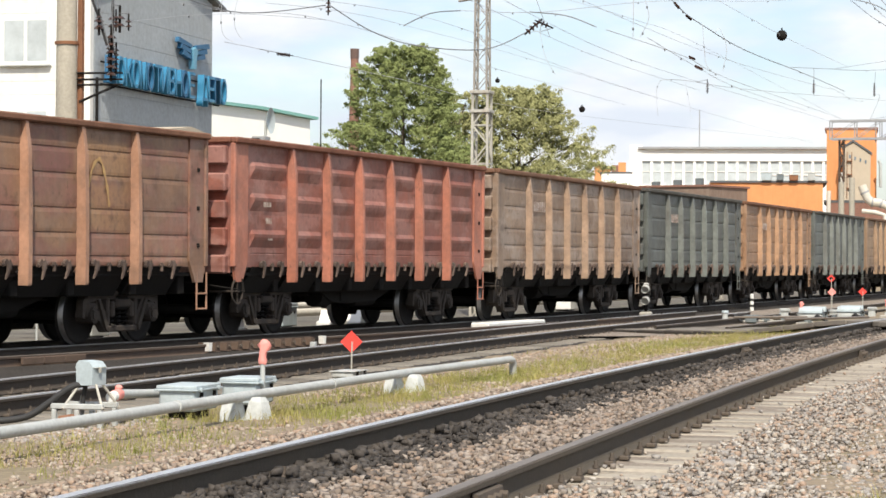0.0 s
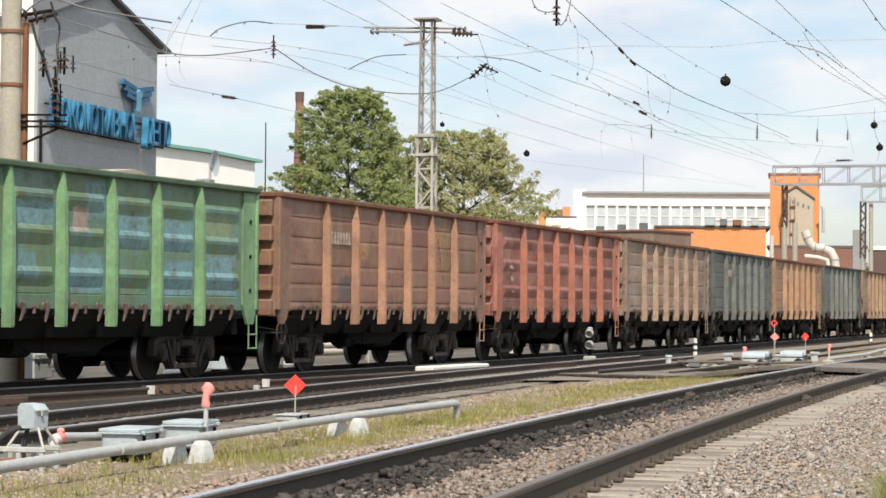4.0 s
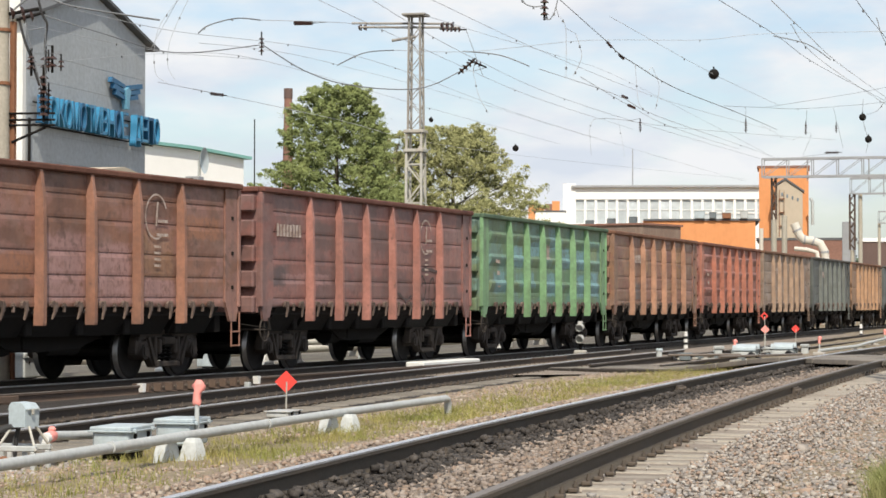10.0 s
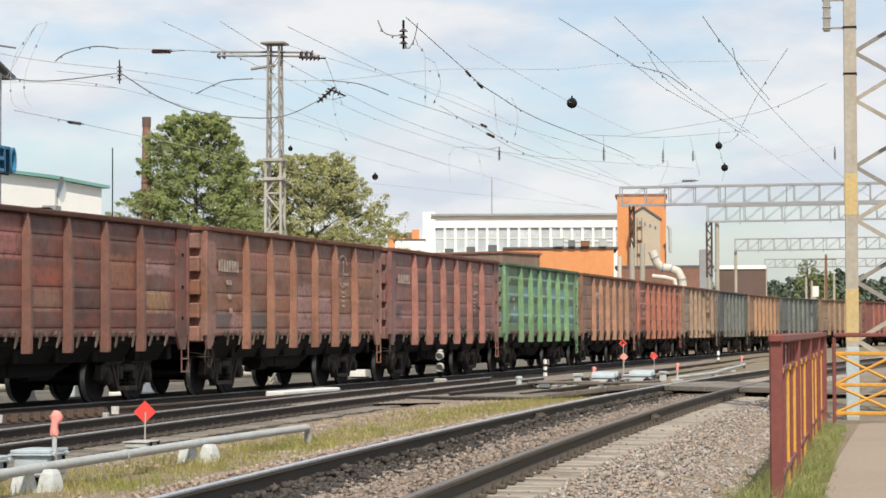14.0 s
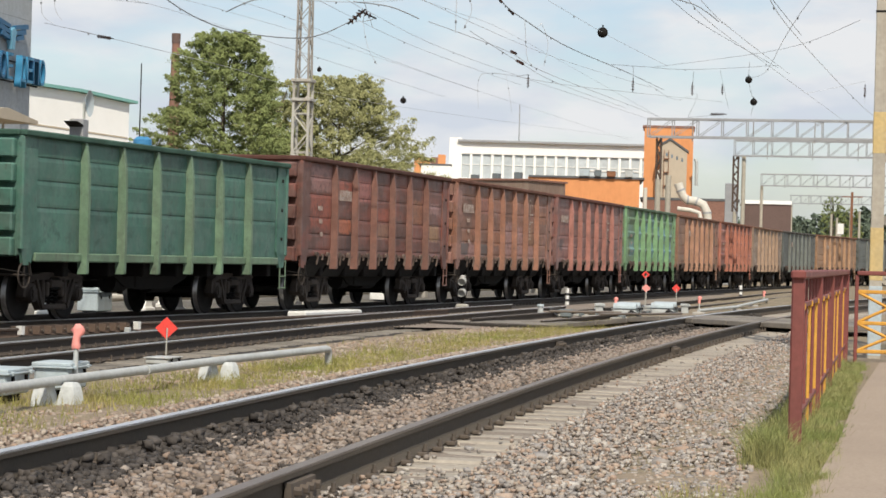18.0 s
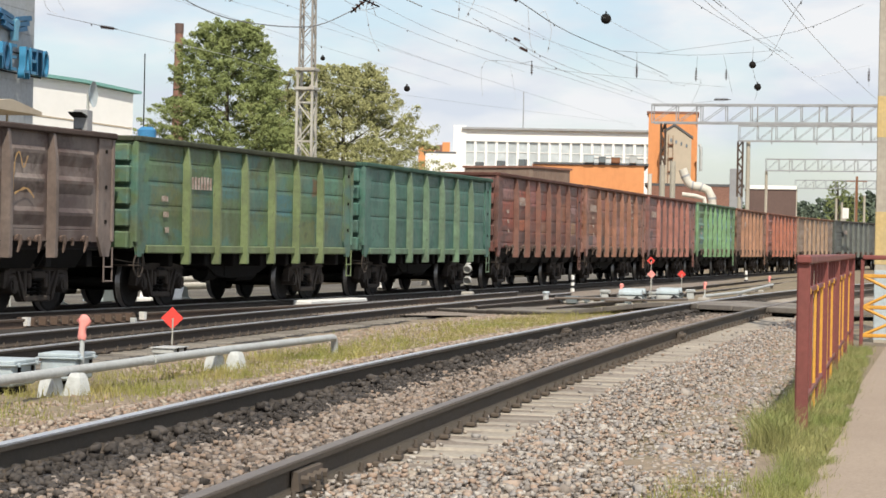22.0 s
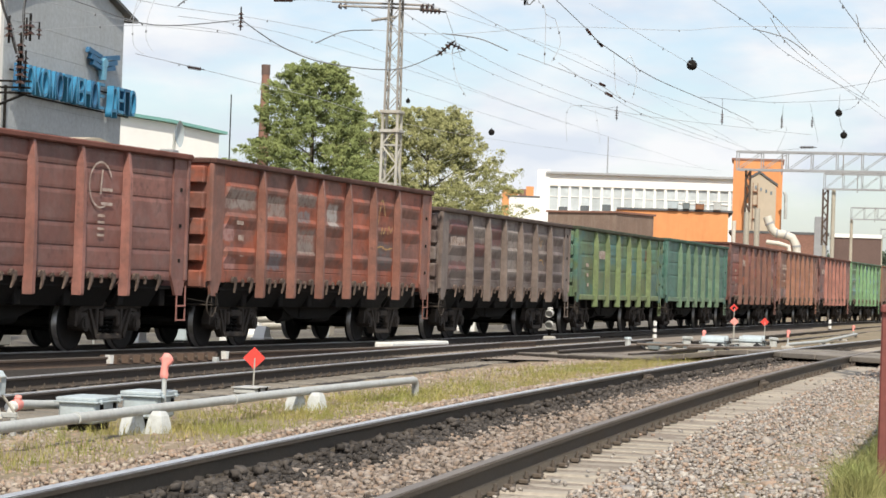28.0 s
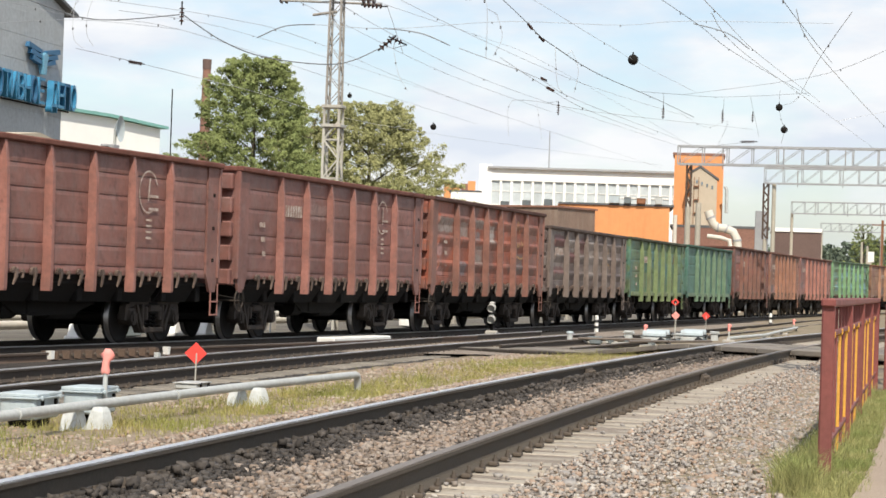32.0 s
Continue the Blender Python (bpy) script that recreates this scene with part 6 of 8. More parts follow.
def make_depot():
    deg = 12.5
    w = thing("depot_building", pose(71.25, 51.65, -0.3, 0, 0, deg), "tall grey-clad depot with blue roof letters on its gable", "building")
    L, D, hl, hr, ridge, peak = 12.3, 22.0, 12.1, 12.35, 6.4, 13.8
    gable = [(0, 0), (L, 0), (L, hr), (ridge, peak), (0, hl)]
    body = Shape().prism(gable, 0.0, 0.35, 1)
    piece("gable_wall", body, M["cladding_grey"], w, "grey ribbed cladding")
    piece("side_wall", Shape().box((-0.15, D / 2, hl / 2), (0.30, D, hl)), M["brick_white"], w, "white painted brick")
    piece("back_wall", Shape().prism(gable, D - 0.35, D, 1), M["brick_white"], w)
    piece("far_wall", Shape().box((L - 0.15, D / 2, hr / 2), (0.30, D - 0.75, hr - 0.05)), M["brick_white"], w)
    for x0, z0, x1, z1 in ((ridge, peak, L + 0.95, hr - 0.22), (ridge, peak, -0.7, hl - 0.20)):
        piece("roof", Shape().prism([(x0, z0 + 0.04), (x1, z1 + 0.04), (x1, z1 + 0.17), (x0, z0 + 0.17)], -0.28, D + 0.3, 1), M["roof_dark"], w, "dark sheet roof slope")
    piece("ridge_cap", Shape().box((ridge, D / 2, peak + 0.19), (0.35, D + 0.5, 0.06), 0.01), M["roof_dark"], w)
    for k in range(7):
        piece("rafter_end", Shape().box((L + 0.5, 0.6 + 3.4 * k, hr - 0.16), (0.85, 0.09, 0.10)), M["brick_brown"], w)
    for k in range(12):
        piece("cladding_panel", Shape().box((L / 2, -0.008, 0.55 + 0.98 * k), (L - 0.1, 0.016, 0.965), 0.004), M["cladding_grey"], w)
    for k in range(26):
        piece("brick_course", Shape().box((-0.305, D / 2, 1.0 + 0.5 * k), (0.012, D - 0.2, 0.47), 0.005), M["brick_white"], w)
    piece("corner_pipe", Shape().tube((0.06, -0.12, 0.0), (0.06, -0.12, 8.4), 0.06, n=8), M["dark_steel"], w)
    for cy, cz in ((2.55, 9.75), (5.9, 9.75), (2.55, 6.4), (5.9, 6.4), (9.3, 9.75)):
        f = piece("window", Shape().box((-0.31, cy, cz), (0.10, 1.9, 1.75), 0.0), M["white_paint"], w)
        for dy in (-0.46, 0.46):
            piece("pane", Shape().box((-0.362, cy + dy, cz), (0.012, 0.78, 1.5)), M["pane_pale"], f)
        piece("sill", Shape().box((-0.42, cy, cz - 0.92), (0.22, 2.05, 0.06), 0.01), M["grey_paint"], f)
    # the sign's letters
    word = "ЛОКОМОТИВНОЕ ДЕПО"
    x, size = 0.40, 1.45
    step = 12.45 / len(word)
    for i, ch in enumerate(word):
        if ch == " ":
            continue
        cu = bpy.data.curves.new("letter", "FONT")
        cu.body, cu.size, cu.extrude, cu.align_x = ch, size, 0.14, "CENTER"
        tmp = bpy.data.objects.new("letter", cu)
        me = bpy.data.meshes.new_from_object(tmp)
        bpy.data.objects.remove(tmp)
        wide = max(v.co.x for v in me.vertices) - min(v.co.x for v in me.vertices)
        sx = min(1.0, step * 0.90 / max(wide, 0.05))
        me.transform(Matrix.Translation((x + step * (i + 0.5), -0.34, 8.22)) @ Matrix.Rotation(radians(90), 4, "X") @ Matrix.Diagonal((sx, 1.0, 1.0, 1.0)))
        piece("letter", me, M["letter_face" if i % 5 else "letter_blue"], w, "blue raised sign letter")
    for z in (8.18, 9.0):
        piece("letter_rail", Shape().box((6.5, -0.16, z), (12.4, 0.05, 0.06)), M["dark_steel"], w)
    # the winged emblem, as plain shapes
    em = Shape()
    em.prism([(9.35, 9.45), (9.60, 9.45), (9.65, 9.95), (9.80, 10.20), (9.5, 10.34), (9.20, 10.20), (9.25, 9.95)], -0.35, -0.12, 1)
    piece("emblem_shaft", em, M["letter_pale"], w, "pale blue emblem shaft")
    for sg in (-1, 1):
        for k in range(3):
            zz = 10.42 - 0.23 * k
            x1 = 9.5 + sg * (1.75 - 0.25 * k)
            piece("emblem_feather", Shape().prism([(9.5 + sg * 0.25, zz - 0.14), (x1, zz), (x1 - sg * 0.08, zz + 0.20), (9.5 + sg * 0.25, zz + 0.01)], -0.30, -0.12, 1), M["letter_blue"], w)


def make_annex():
    w = thing("white_annex", Matrix(), "low white building with a green roof edge", "building")
    deg, L = -10.0, 7.85
    m = Matrix.Translation((94.5, 62.2, 0)) @ Matrix.Rotation(radians(deg), 4, "Z")
    piece("wall", Shape().prism([(0, -0.3), (L, -0.3), (L, 8.50), (L * 0.5, 8.78), (0, 8.90)], 0.0, 14.0, 1), M["plaster_white"], w, m=m)
    piece("roof_edge", Shape().prism([(-0.3, 8.92), (L * 0.5, 8.80), (L + 0.3, 8.50), (L + 0.3, 8.64), (L * 0.5, 8.95), (-0.3, 9.07)], -0.30, 14.3, 1), M["roof_green"], w, "green sheet edge", m=m)
    piece("wall_band", Shape().prism([(0.2, 7.05), (L - 0.1, 6.75), (L - 0.1, 6.82), (0.2, 7.12)], -0.03, 0.02, 1), M["beige_wall"], w, "thin beige seam in the wall", m=m)
    dish = thing("satellite_dish", pose(95.0, 58.9, 7.0, 0, 0, 284), "white dish aerial on a mast", "dish aerial")
    sh = Shape()
    n, vs, fs = 20, [], []
    for i in range(6):
        r = 0.62 * i / 5
        vs += [(0.22 * (r / 0.62) ** 2, r * math.cos(2 * math.pi * k / n) , 1.0 + r * math.sin(2 * math.pi * k / n)) for k in range(n)]
    for i in range(5):
        fs += [(i * n + k, i * n + (k + 1) % n, (i + 1) * n + (k + 1) % n, (i + 1) * n + k) for k in range(n)]
    # the white reflector takes blue-grey, so its shade is in the colour
    piece("reflector", sh.add(vs, fs, True), M["blue_grey_paint"], dish)
    piece("mount", Shape().tube((-0.05, 0, -7.2), (-0.05, 0, 1.0), 0.07, n=8), M["grey_paint"], dish)
    v = thing("roof_vent", pose(85.2, 53.1, -0.55, 0, 0, 12), "grey flue box with dark flaps behind the train", "vent")
    piece("duct", Shape().box((0, 0, 3.6), (0.7, 0.6, 7.2), 0.03), M["gantry_steel"], v)
    for z in (6.25, 6.95):
        piece("flap", Shape().prism([(-1.05, z + 0.12), (-0.3, z), (-0.3, z - 0.10), (-0.75, z)], -0.3, 0.3, 1), M["dark_steel"], v, "dark metal flap")


def make_chimney():
    w = thing("brick_chimney", pose(225.9, 128.8, -0.5), "slim red-brown brick chimney with a dark rim", "chimney")
    piece("shaft", Shape().tube((0, 0, 0), (0, 0, 24.4), 0.95, 0.42, n=24), M["brick_red"], w)
    piece("rim", Shape().tube((0, 0, 24.2), (0, 0, 25.3), 0.47, 0.49, n=24), M["brick_brown"], w)
    for z in (8, 13, 18, 22):
        r = 0.95 - 0.53 * z / 24.4 + 0.015
        piece("hoop", Shape().tube((0, 0, z), (0, 0, z + 0.12), r, n=24), M["dark_steel"], w)


def make_tree(x, y, h, spread, leaf, label, seed, clumps=150):
    rng = random.Random(seed)
    w = thing("tree", pose(x, y, -0.3), label, "tree", "broadleaf trees")
    sh = Shape()
    sh.tube((0, 0, 0), (0.1, 0.05, h * 0.35), 0.26, 0.2, n=10)
    sh.tube((0.1, 0.05, h * 0.35), (0.0, 0.1, h * 0.85), 0.2, 0.05, n=8)
    tips = []
    for i in range(26):
        z = h * rng.uniform(0.18, 0.8)
        a = rng.uniform(0, 6.283)
        r = spread * (1 - ((z / h - 0.42) / 0.62) ** 2) * rng.uniform(0.35, 0.6)
        e = (r * math.cos(a), r * math.sin(a), min(z + h * 0.12, h * 0.93))
        sh.tube((0.08, 0.06, z), e, 0.07, 0.02, n=5)
        tips.append(e)
    piece("trunk", sh, M["bark"], w)
    g = np.random.default_rng(seed)
    zc = h * (0.14 + 0.81 * g.random(clumps) ** 1.05)
    k = zc / h
    prof = np.where(k > 0.40, np.clip((1.0 - k) / 0.60, 0, 1) ** 0.50, np.where(k < 0.30, 0.72 + k * 0.9, 1.0))
    a = g.uniform(0, 6.283, clumps)
    lobe = 1.0 + 0.10 * np.sin(3 * a + seed) + 0.08 * np.sin(k * 17 + 2 * a + seed)
    r = spread * np.minimum(prof, 1.0) * lobe * (0.22 + 0.70 * g.random(clumps) ** 0.5) * g.uniform(0.86, 1.0, clumps) * np.where(g.random(clumps) < 0.12, 1.13, 1.0)
    c = np.stack([r * np.cos(a), r * np.sin(a), zc], -1)
    # each spray runs along a twig, outwards and upwards, and droops at its tip
    way = np.stack([np.cos(a) * 0.8, np.sin(a) * 0.8, 0.55 + 0.9 * (k - 0.4)], -1) + g.normal(0, 0.35, (clumps, 3))
    way /= np.linalg.norm(way, axis=-1, keepdims=True)
    cr = g.uniform(0.45, 1.0, clumps) * (0.55 + 0.45 * np.minimum(prof, 1)) * spread / 5.5
    per = 130 if clumps > 450 else 55
    u = g.random((clumps, per)) ** 0.8
    d = g.normal(0, 1, (clumps, per, 3)) * (1, 1, 0.55)
    q = c[:, None] + way[:, None] * (u * cr[:, None])[..., None] + d * (cr[:, None] * 0.34 * (1.15 - u))[..., None]
    q[..., 2] -= 0.18 * (u ** 2) * cr[:, None]
    q = q.reshape(-1, 3)
    nrm = 0.6 * d.reshape(-1, 3) + g.uniform(-0.6, 0.6, q.shape) + (-0.30, -0.25, 0.60)
    nrm /= np.linalg.norm(nrm, axis=-1, keepdims=True)
    t1 = np.cross(nrm, g.normal(0, 1, q.shape))
    t1 /= np.linalg.norm(t1, axis=-1, keepdims=True)
    t2 = np.cross(nrm, t1)
    s = g.uniform(0.044, 0.086, (len(q), 1))
    vs = np.stack([q - t1 * s, q + t2 * s * 0.6 + nrm * s * 0.2, q + t1 * s, q - t2 * s * 0.6 + nrm * s * 0.2], 1).reshape(-1, 3)
    fs = np.arange(len(vs)).reshape(-1, 4)
    crown = bpy.data.meshes.new("crown")
    crown.from_pydata(vs.tolist(), [], fs.tolist())
    piece("crown", crown, M[leaf], w)


def make_lattice_mast(x, y, deg, h, label):
    """A slim laced mast on a broader, paler foot section."""
    w = thing("lattice_mast", pose(x, y, -0.25, 0, 0, deg), label, "mast", "line masts")
    split = 6.5

    def half(z):
        return 0.245 - 0.030 * z / split if z < split else 0.185 - 0.025 * (z - split) / (h - split)

    for a, b, mat in ((0.0, split, "mast_steel"), (split, h, "mast_grey")):
        for sx in (-1, 1):
            for sy in (-1, 1):
                p, q = half(a), half(b - 0.001)
                piece("corner_leg", Shape().tube((sx * p, sy * p, a), (sx * q, sy * q, b), 0.048 if a == 0 else 0.040, n=4, smooth=False), M[mat], w)
        st, z, k = (0.55 if a == 0 else 0.42), a + 0.05, 0
        while z + st < b:
            p, q = half(z), half(z + st)
            for f in range(4):
                sg, fl = (1 if f < 2 else -1), (1 if (k + f) % 2 else -1)
                e0 = (sg * p, -fl * p, z) if f % 2 == 0 else (fl * p, sg * p, z)
                e1 = (sg * q, fl * q, z + st) if f % 2 == 0 else (-fl * q, sg * q, z + st)
                piece("brace", Shape().tube(e0, e1, 0.030 if a == 0 else 0.016, n=4, smooth=False), M[mat], w)
                if a == 0 and k % 2 == 0:
                    g0, g1 = ((sg * p, -p, z), (sg * p, p, z)) if f % 2 == 0 else ((-p, sg * p, z), (p, sg * p, z))
                    piece("strut", Shape().tube(g0, g1, 0.032, n=4, smooth=False), M[mat], w)
            z += st
            k += 1
    for z in (split, split - 0.55):
        piece("collar", Shape().box((0, 0, z), (2 * half(z - 0.1) + 0.16, 2 * half(z - 0.1) + 0.16, 0.09), 0.01), M["mast_steel"], w)
    piece("cap", Shape().box((0, 0, h), (0.68, 0.68, 0.06), 0.01), M["mast_grey"], w)
    for dz, dy in ((-0.20, 0.12), (-0.32, -0.12)):
        piece("cross_arm", Shape().tube((-0.15, 1.75 + dy, h + dz), (0.20, -1.10 + dy, h + dz - 0.05), 0.032, n=8), M["mast_grey"], w)
    piece("short_arm", Shape().tube((0, 0, h - 0.62), (-0.05, 0.70, h - 0.72), 0.04, n=8), M["mast_grey"], w)
    for dy in (-1.05, -0.90, -0.75, 1.70, 1.55):
        piece("arm_insulator", Shape().tube((0.1, dy - 0.04, h - 0.30), (0.1, dy + 0.04, h - 0.30), 0.10, 0.05, n=10), M["insulator"], w, "dark disc insulator")
    return w


def make_gantry(x, y, deg, length, z0, z1, leg_label, legs, props=()):
    """A lattice beam over the tracks, on concrete legs."""
    w = thing("catenary_gantry", pose(x, y, -0.2, 0, 0, deg), leg_label, "gantry", "line gantries")
    d = 0.35
    zl, zh = z0 + 0.2, z1 + 0.2
    for sy in (-d, d):
        for z in (zl, zh):
            piece("chord", Shape().box((length / 2 + 0.2, sy, z), (length, 0.10, 0.10)), M["gantry_steel"], w)
    n = max(4, int(length / 1.25))
    up = Shape().box((0, 0, (zl + zh) / 2), (0.05, 0.05, zh - zl)).mesh("upright")
    st = length / n
    dg = Shape().tube((0, 0, zl), (st, 0, zh), 0.024, n=4, smooth=False).mesh("diagonal")
    tie = Shape().tube((0, -d, 0), (st, d, 0), 0.02, n=4, smooth=False).mesh("tie")
    for i in range(n):
        for sy in (-d, d):
            piece("upright", up, M["gantry_steel"], w, m=Matrix.Translation((i * st + 0.2, sy, 0)))
            piece("diagonal", dg, M["gantry_steel"], w, m=Matrix.Translation((i * st + 0.2, sy, 0)))
        piece("tie", tie, M["gantry_steel"], w, m=Matrix.Translation((i * st + 0.2, 0, zh)))
    for lx, ztop in legs:
        conc = min(ztop, zl)
        piece("leg", Shape().tube((lx, 0, 0), (lx, 0, conc), 0.16, 0.14, n=14), M["pole_concrete"], w, "round concrete leg")
    for lx, z_from, wide in props:
        # a rusty lattice post that carries the beam's end
        for sx in (-1, 1):
            for sy in (-1, 1):
                piece("post_angle", Shape().box((lx + sx * wide / 2, sy * wide / 2, (z_from + zl) / 2), (0.07, 0.07, zl - z_from)), M["guard_rust"], w, "rust-brown angle iron")
        nb = max(3, int((zl - z_from) / 0.45))
        for k in range(nb):
            za, zb = z_from + (zl - z_from) * k / nb, z_from + (zl - z_from) * (k + 1) / nb
            sg = 1 if k % 2 else -1
            for sy in (-1, 1):
                piece("lacing", Shape().tube((lx - sg * wide / 2, sy * wide / 2, za), (lx + sg * wide / 2, sy * wide / 2, zb), 0.035, n=4, smooth=False), M["guard_rust"], w, "rust-brown lacing bar")
    for k in range(3):
        x = 2.4 + k * 3.1
        piece("hanger", Shape().box((x, 0.36, (zl + zh) / 2 - 0.05), (0.05, 0.04, zh - zl + 0.30)), M["mast_grey"], w, "dark hanger strap")
    return w


def make_white_hall():
    w = thing("white_hall", Matrix(), "long white industrial hall with a band of tall windows", "building")
    a, b = Vector((212.0, 89.0)), Vector((219.8, 70.0))
    d = b - a
    deg = math.degrees(math.atan2(d.y, d.x))
    L = d.length
    wall_box("wall", a.x, a.y, deg, L, 18, -0.3, 9.05, "plaster_white", w)
    m = Matrix.Translation((a.x, a.y, 0)) @ Matrix.Rotation(radians(deg), 4, "Z")
    piece("parapet", Shape().box((L / 2, 9, 11.95), (L, 18, 1.15)), M["plaster_white"], w, m=m)
    piece("inner_wall", Shape().box((L / 2, 9.4, 10.2), (L - 0.4, 17.0, 2.4)), M["brick_brown"], w, m=m)
    piece("roof_edge", Shape().box((L / 2, 8.9, 12.62), (L + 0.6, 18.6, 0.2)), M["gantry_steel"], w, m=m)
    n = 20
    for i in range(n + 1):
        piece("pillar", Shape().box((L * i / n, 0.2, 10.2), (0.24, 0.3, 2.4)), M["plaster_white"], w, m=m)
    for i in range(n):
        f = piece("window", Shape().box((L * (i + 0.5) / n, 0.25, 10.2), (L / n - 0.24, 0.05, 2.35)), M["pane_pale"], w, m=m)
        piece("bar", Shape().box((L * (i + 0.5) / n, 0.2, 10.35), (L / n - 0.24, 0.06, 0.07)), M["white_paint"], f)
        if i > 11:
            piece("transom", Shape().box((L * (i + 0.5) / n, 0.18, 10.05), (L / n - 0.24, 0.08, 0.12)), M["white_paint"], f)
    piece("end_block", Shape().box((-0.5, 4, 6.3), (1.2, 8.2, 13.2)), M["plaster_white"], w, m=m)


def make_orange_works():
    w = thing("orange_workshop", Matrix(), "low bright orange workshop with a flat roof", "building")
    a, b = Vector((177.2, 68.5)), Vector((180.2, 60.1))
    d = b - a
    deg = math.degrees(math.atan2(d.y, d.x))
    wall_box("wall", a.x, a.y, deg, d.length, 12, -0.3, 7.9, "orange_wall", w)
    wall_box("roof_edge", a.x - 0.1, a.y - 0.1, deg, d.length + 0.3, 12.2, 7.9, 8.06, "roof_dark", w)
    t = thing("orange_tower", Matrix(), "orange stair tower with a beige rendered face", "building")
    wall_box("wall", 204.0, 67.7, -72.4, 4.4, 6.0, -0.3, 13.5, "orange_wall", t)
    wall_box("roof_edge", 203.9, 67.85, -72.4, 4.7, 6.2, 13.5, 13.7, "brick_red", t)
    m = Matrix.Translation((203.3, 66.0, 0)) @ Matrix.Rotation(radians(-72.4), 4, "Z")
    face = [(0.05, 0), (2.45, 0), (2.45, 11.2), (0.95, 12.25), (0.05, 11.7)]
    piece("annex", Shape().prism(face, -1.4, 0.6, 1), M["beige_wall"], t, "beige rendered block", m=m)
    piece("annex_verge", Shape().prism([(-0.05, 11.68), (0.95, 12.27), (2.6, 11.14), (2.6, 11.34), (0.95, 12.47), (-0.05, 11.88)], -1.5, 0.6, 1), M["roof_dark"], t, "dark sheet verge on a gable", m=m)
    piece("downpipe", Shape().pipe([(3.15, -0.25, 10.7), (3.32, -0.30, 10.4), (3.34, -0.30, 8.3)], 0.14, 8), M["grey_paint"], t, "white bent rain pipe", m=m)
    for z in (8.2, 9.4, 10.6):
        piece("ladder_hoop", Shape().box((0.62, -1.5, z), (0.5, 0.25, 0.07)), M["rust"], t, m=m)
    for dx in (0.42, 0.82):
        piece("ladder_rail", Shape().box((dx, -1.58, 9.3), (0.05, 0.05, 4.2)), M["rust"], t, m=m)
    piece("bracket_box", Shape().box((1.9, -0.12, 12.6), (0.7, 0.25, 0.2), 0.03), M["rust"], t, "small rusty box under the eave", m=m)
    for k in range(4):
        piece("window", Shape().box((0.65 + 0.46 * k, -1.42, 11.0 - 0.16 * k), (0.16, 0.05, 0.30)), M["window_glass"], t, m=m)
    s = thing("orange_shed", Matrix(), "small orange block with a red-brown side", "building")
    wall_box("wall", 182.9, 81.0, -66.5, 1.35, 5, -0.3, 9.6, "orange_wall", s)
    wall_box("side_wall", 183.5, 79.7, -66.5, 1.0, 5, -0.3, 9.7, "brick_red", s)
    b2 = thing("brick_works", Matrix(), "red brick works with grey ducts", "building")
    wall_box("wall", 182.6, 60.6, -72.4, 7.6, 10, -0.3, 6.4, "brick_red", b2)
    wall_box("roof_edge", 182.5, 60.8, -72.4, 8.0, 10.2, 6.4, 6.6, "roof_dark", b2)
    dct = thing("steam_duct", Matrix(), "fat silver insulated duct bending over the roof", "duct")
    bend = [(178.30, 56.30, 7.6), (178.37, 56.14, 7.1), (178.45, 55.92, 6.6), (178.55, 55.60, 6.3), (178.74, 54.95, 6.22), (178.91, 54.4, 5.98), (179.0, 54.1, 5.4), (179.04, 53.99, 4.2), (179.04, 53.99, -0.3)]
    piece("pipe", Shape().pipe(bend, 0.34, 14), M["lagging"], dct, "pale lagged duct")
    for k in (1, 3, 4, 6):
        a, b = Vector(bend[k]), Vector(bend[k + 1])
        piece("band", Shape().tube(a, a + (b - a).normalized() * 0.14, 0.37, n=14), M["gantry_steel"], dct)
    for dx, top in ((0.0, 8.6), (0.95, 7.2)):
        piece("flue_pipe", Shape().tube((177.9, 57.9 + dx, -0.3), (177.9, 57.9 + dx, top), 0.16, n=12), M["lagging"], dct)
    piece("cross_pipe", Shape().pipe([(178.0, 56.2, 5.6), (178.2, 55.2, 5.5), (178.3, 54.5, 5.3), (178.3, 54.3, 4.2)], 0.18, 10), M["lagging"], dct)
    for ux, uy, us, mt, lab in ((178.6, 64.2, (0.5, 0.8, 0.62), "blue_grey_paint", "pale blue unit on the workshop roof"), (178.9, 63.2, (0.4, 0.55, 0.5), "machine_grey", "grey unit on the workshop roof"),
                                (179.3, 62.2, (0.5, 0.7, 0.45), "rust", "rusty box on the workshop roof"), (179.8, 60.9, (0.5, 0.6, 0.6), "grey_paint", "white unit on the workshop roof")):
        un = thing("roof_unit", pose(ux, uy, 8.06, 0, 0, 18), lab, "roof unit", "roof units")
        piece("casing", Shape().box((0, 0, us[2] / 2), us, 0.04), M[mt], un)
        piece("lid", Shape().box((0, 0, us[2] + 0.02), (us[0] + 0.06, us[1] + 0.06, 0.05), 0.01), M["grey_paint"], un)
    for wy, wz in ((59.4, 4.9), (57.4, 4.9), (54.2, 4.9)):
        wn_b = piece("window", Shape().box((182.85 + (60.6 - wy) * 0.317, wy, wz), (0.12, 0.95, 1.0), 0.0, Matrix.Rotation(radians(17.6), 4, "Z")), M["window_glass"], b2)
        piece("window_frame", Shape().box((182.80 + (60.6 - wy) * 0.317, wy, wz - 0.56), (0.2, 1.1, 0.12), 0.0, Matrix.Rotation(radians(17.6), 4, "Z")), M["grey_paint"], wn_b)
    sh2 = thing("brown_shed", Matrix(), "long low brown shed with a pale roof edge before the hall", "building")
    wall_box("wall", 169.66, 71.21, -97.8, 6.05, 6, -0.3, 7.30, "shed_brown", sh2)
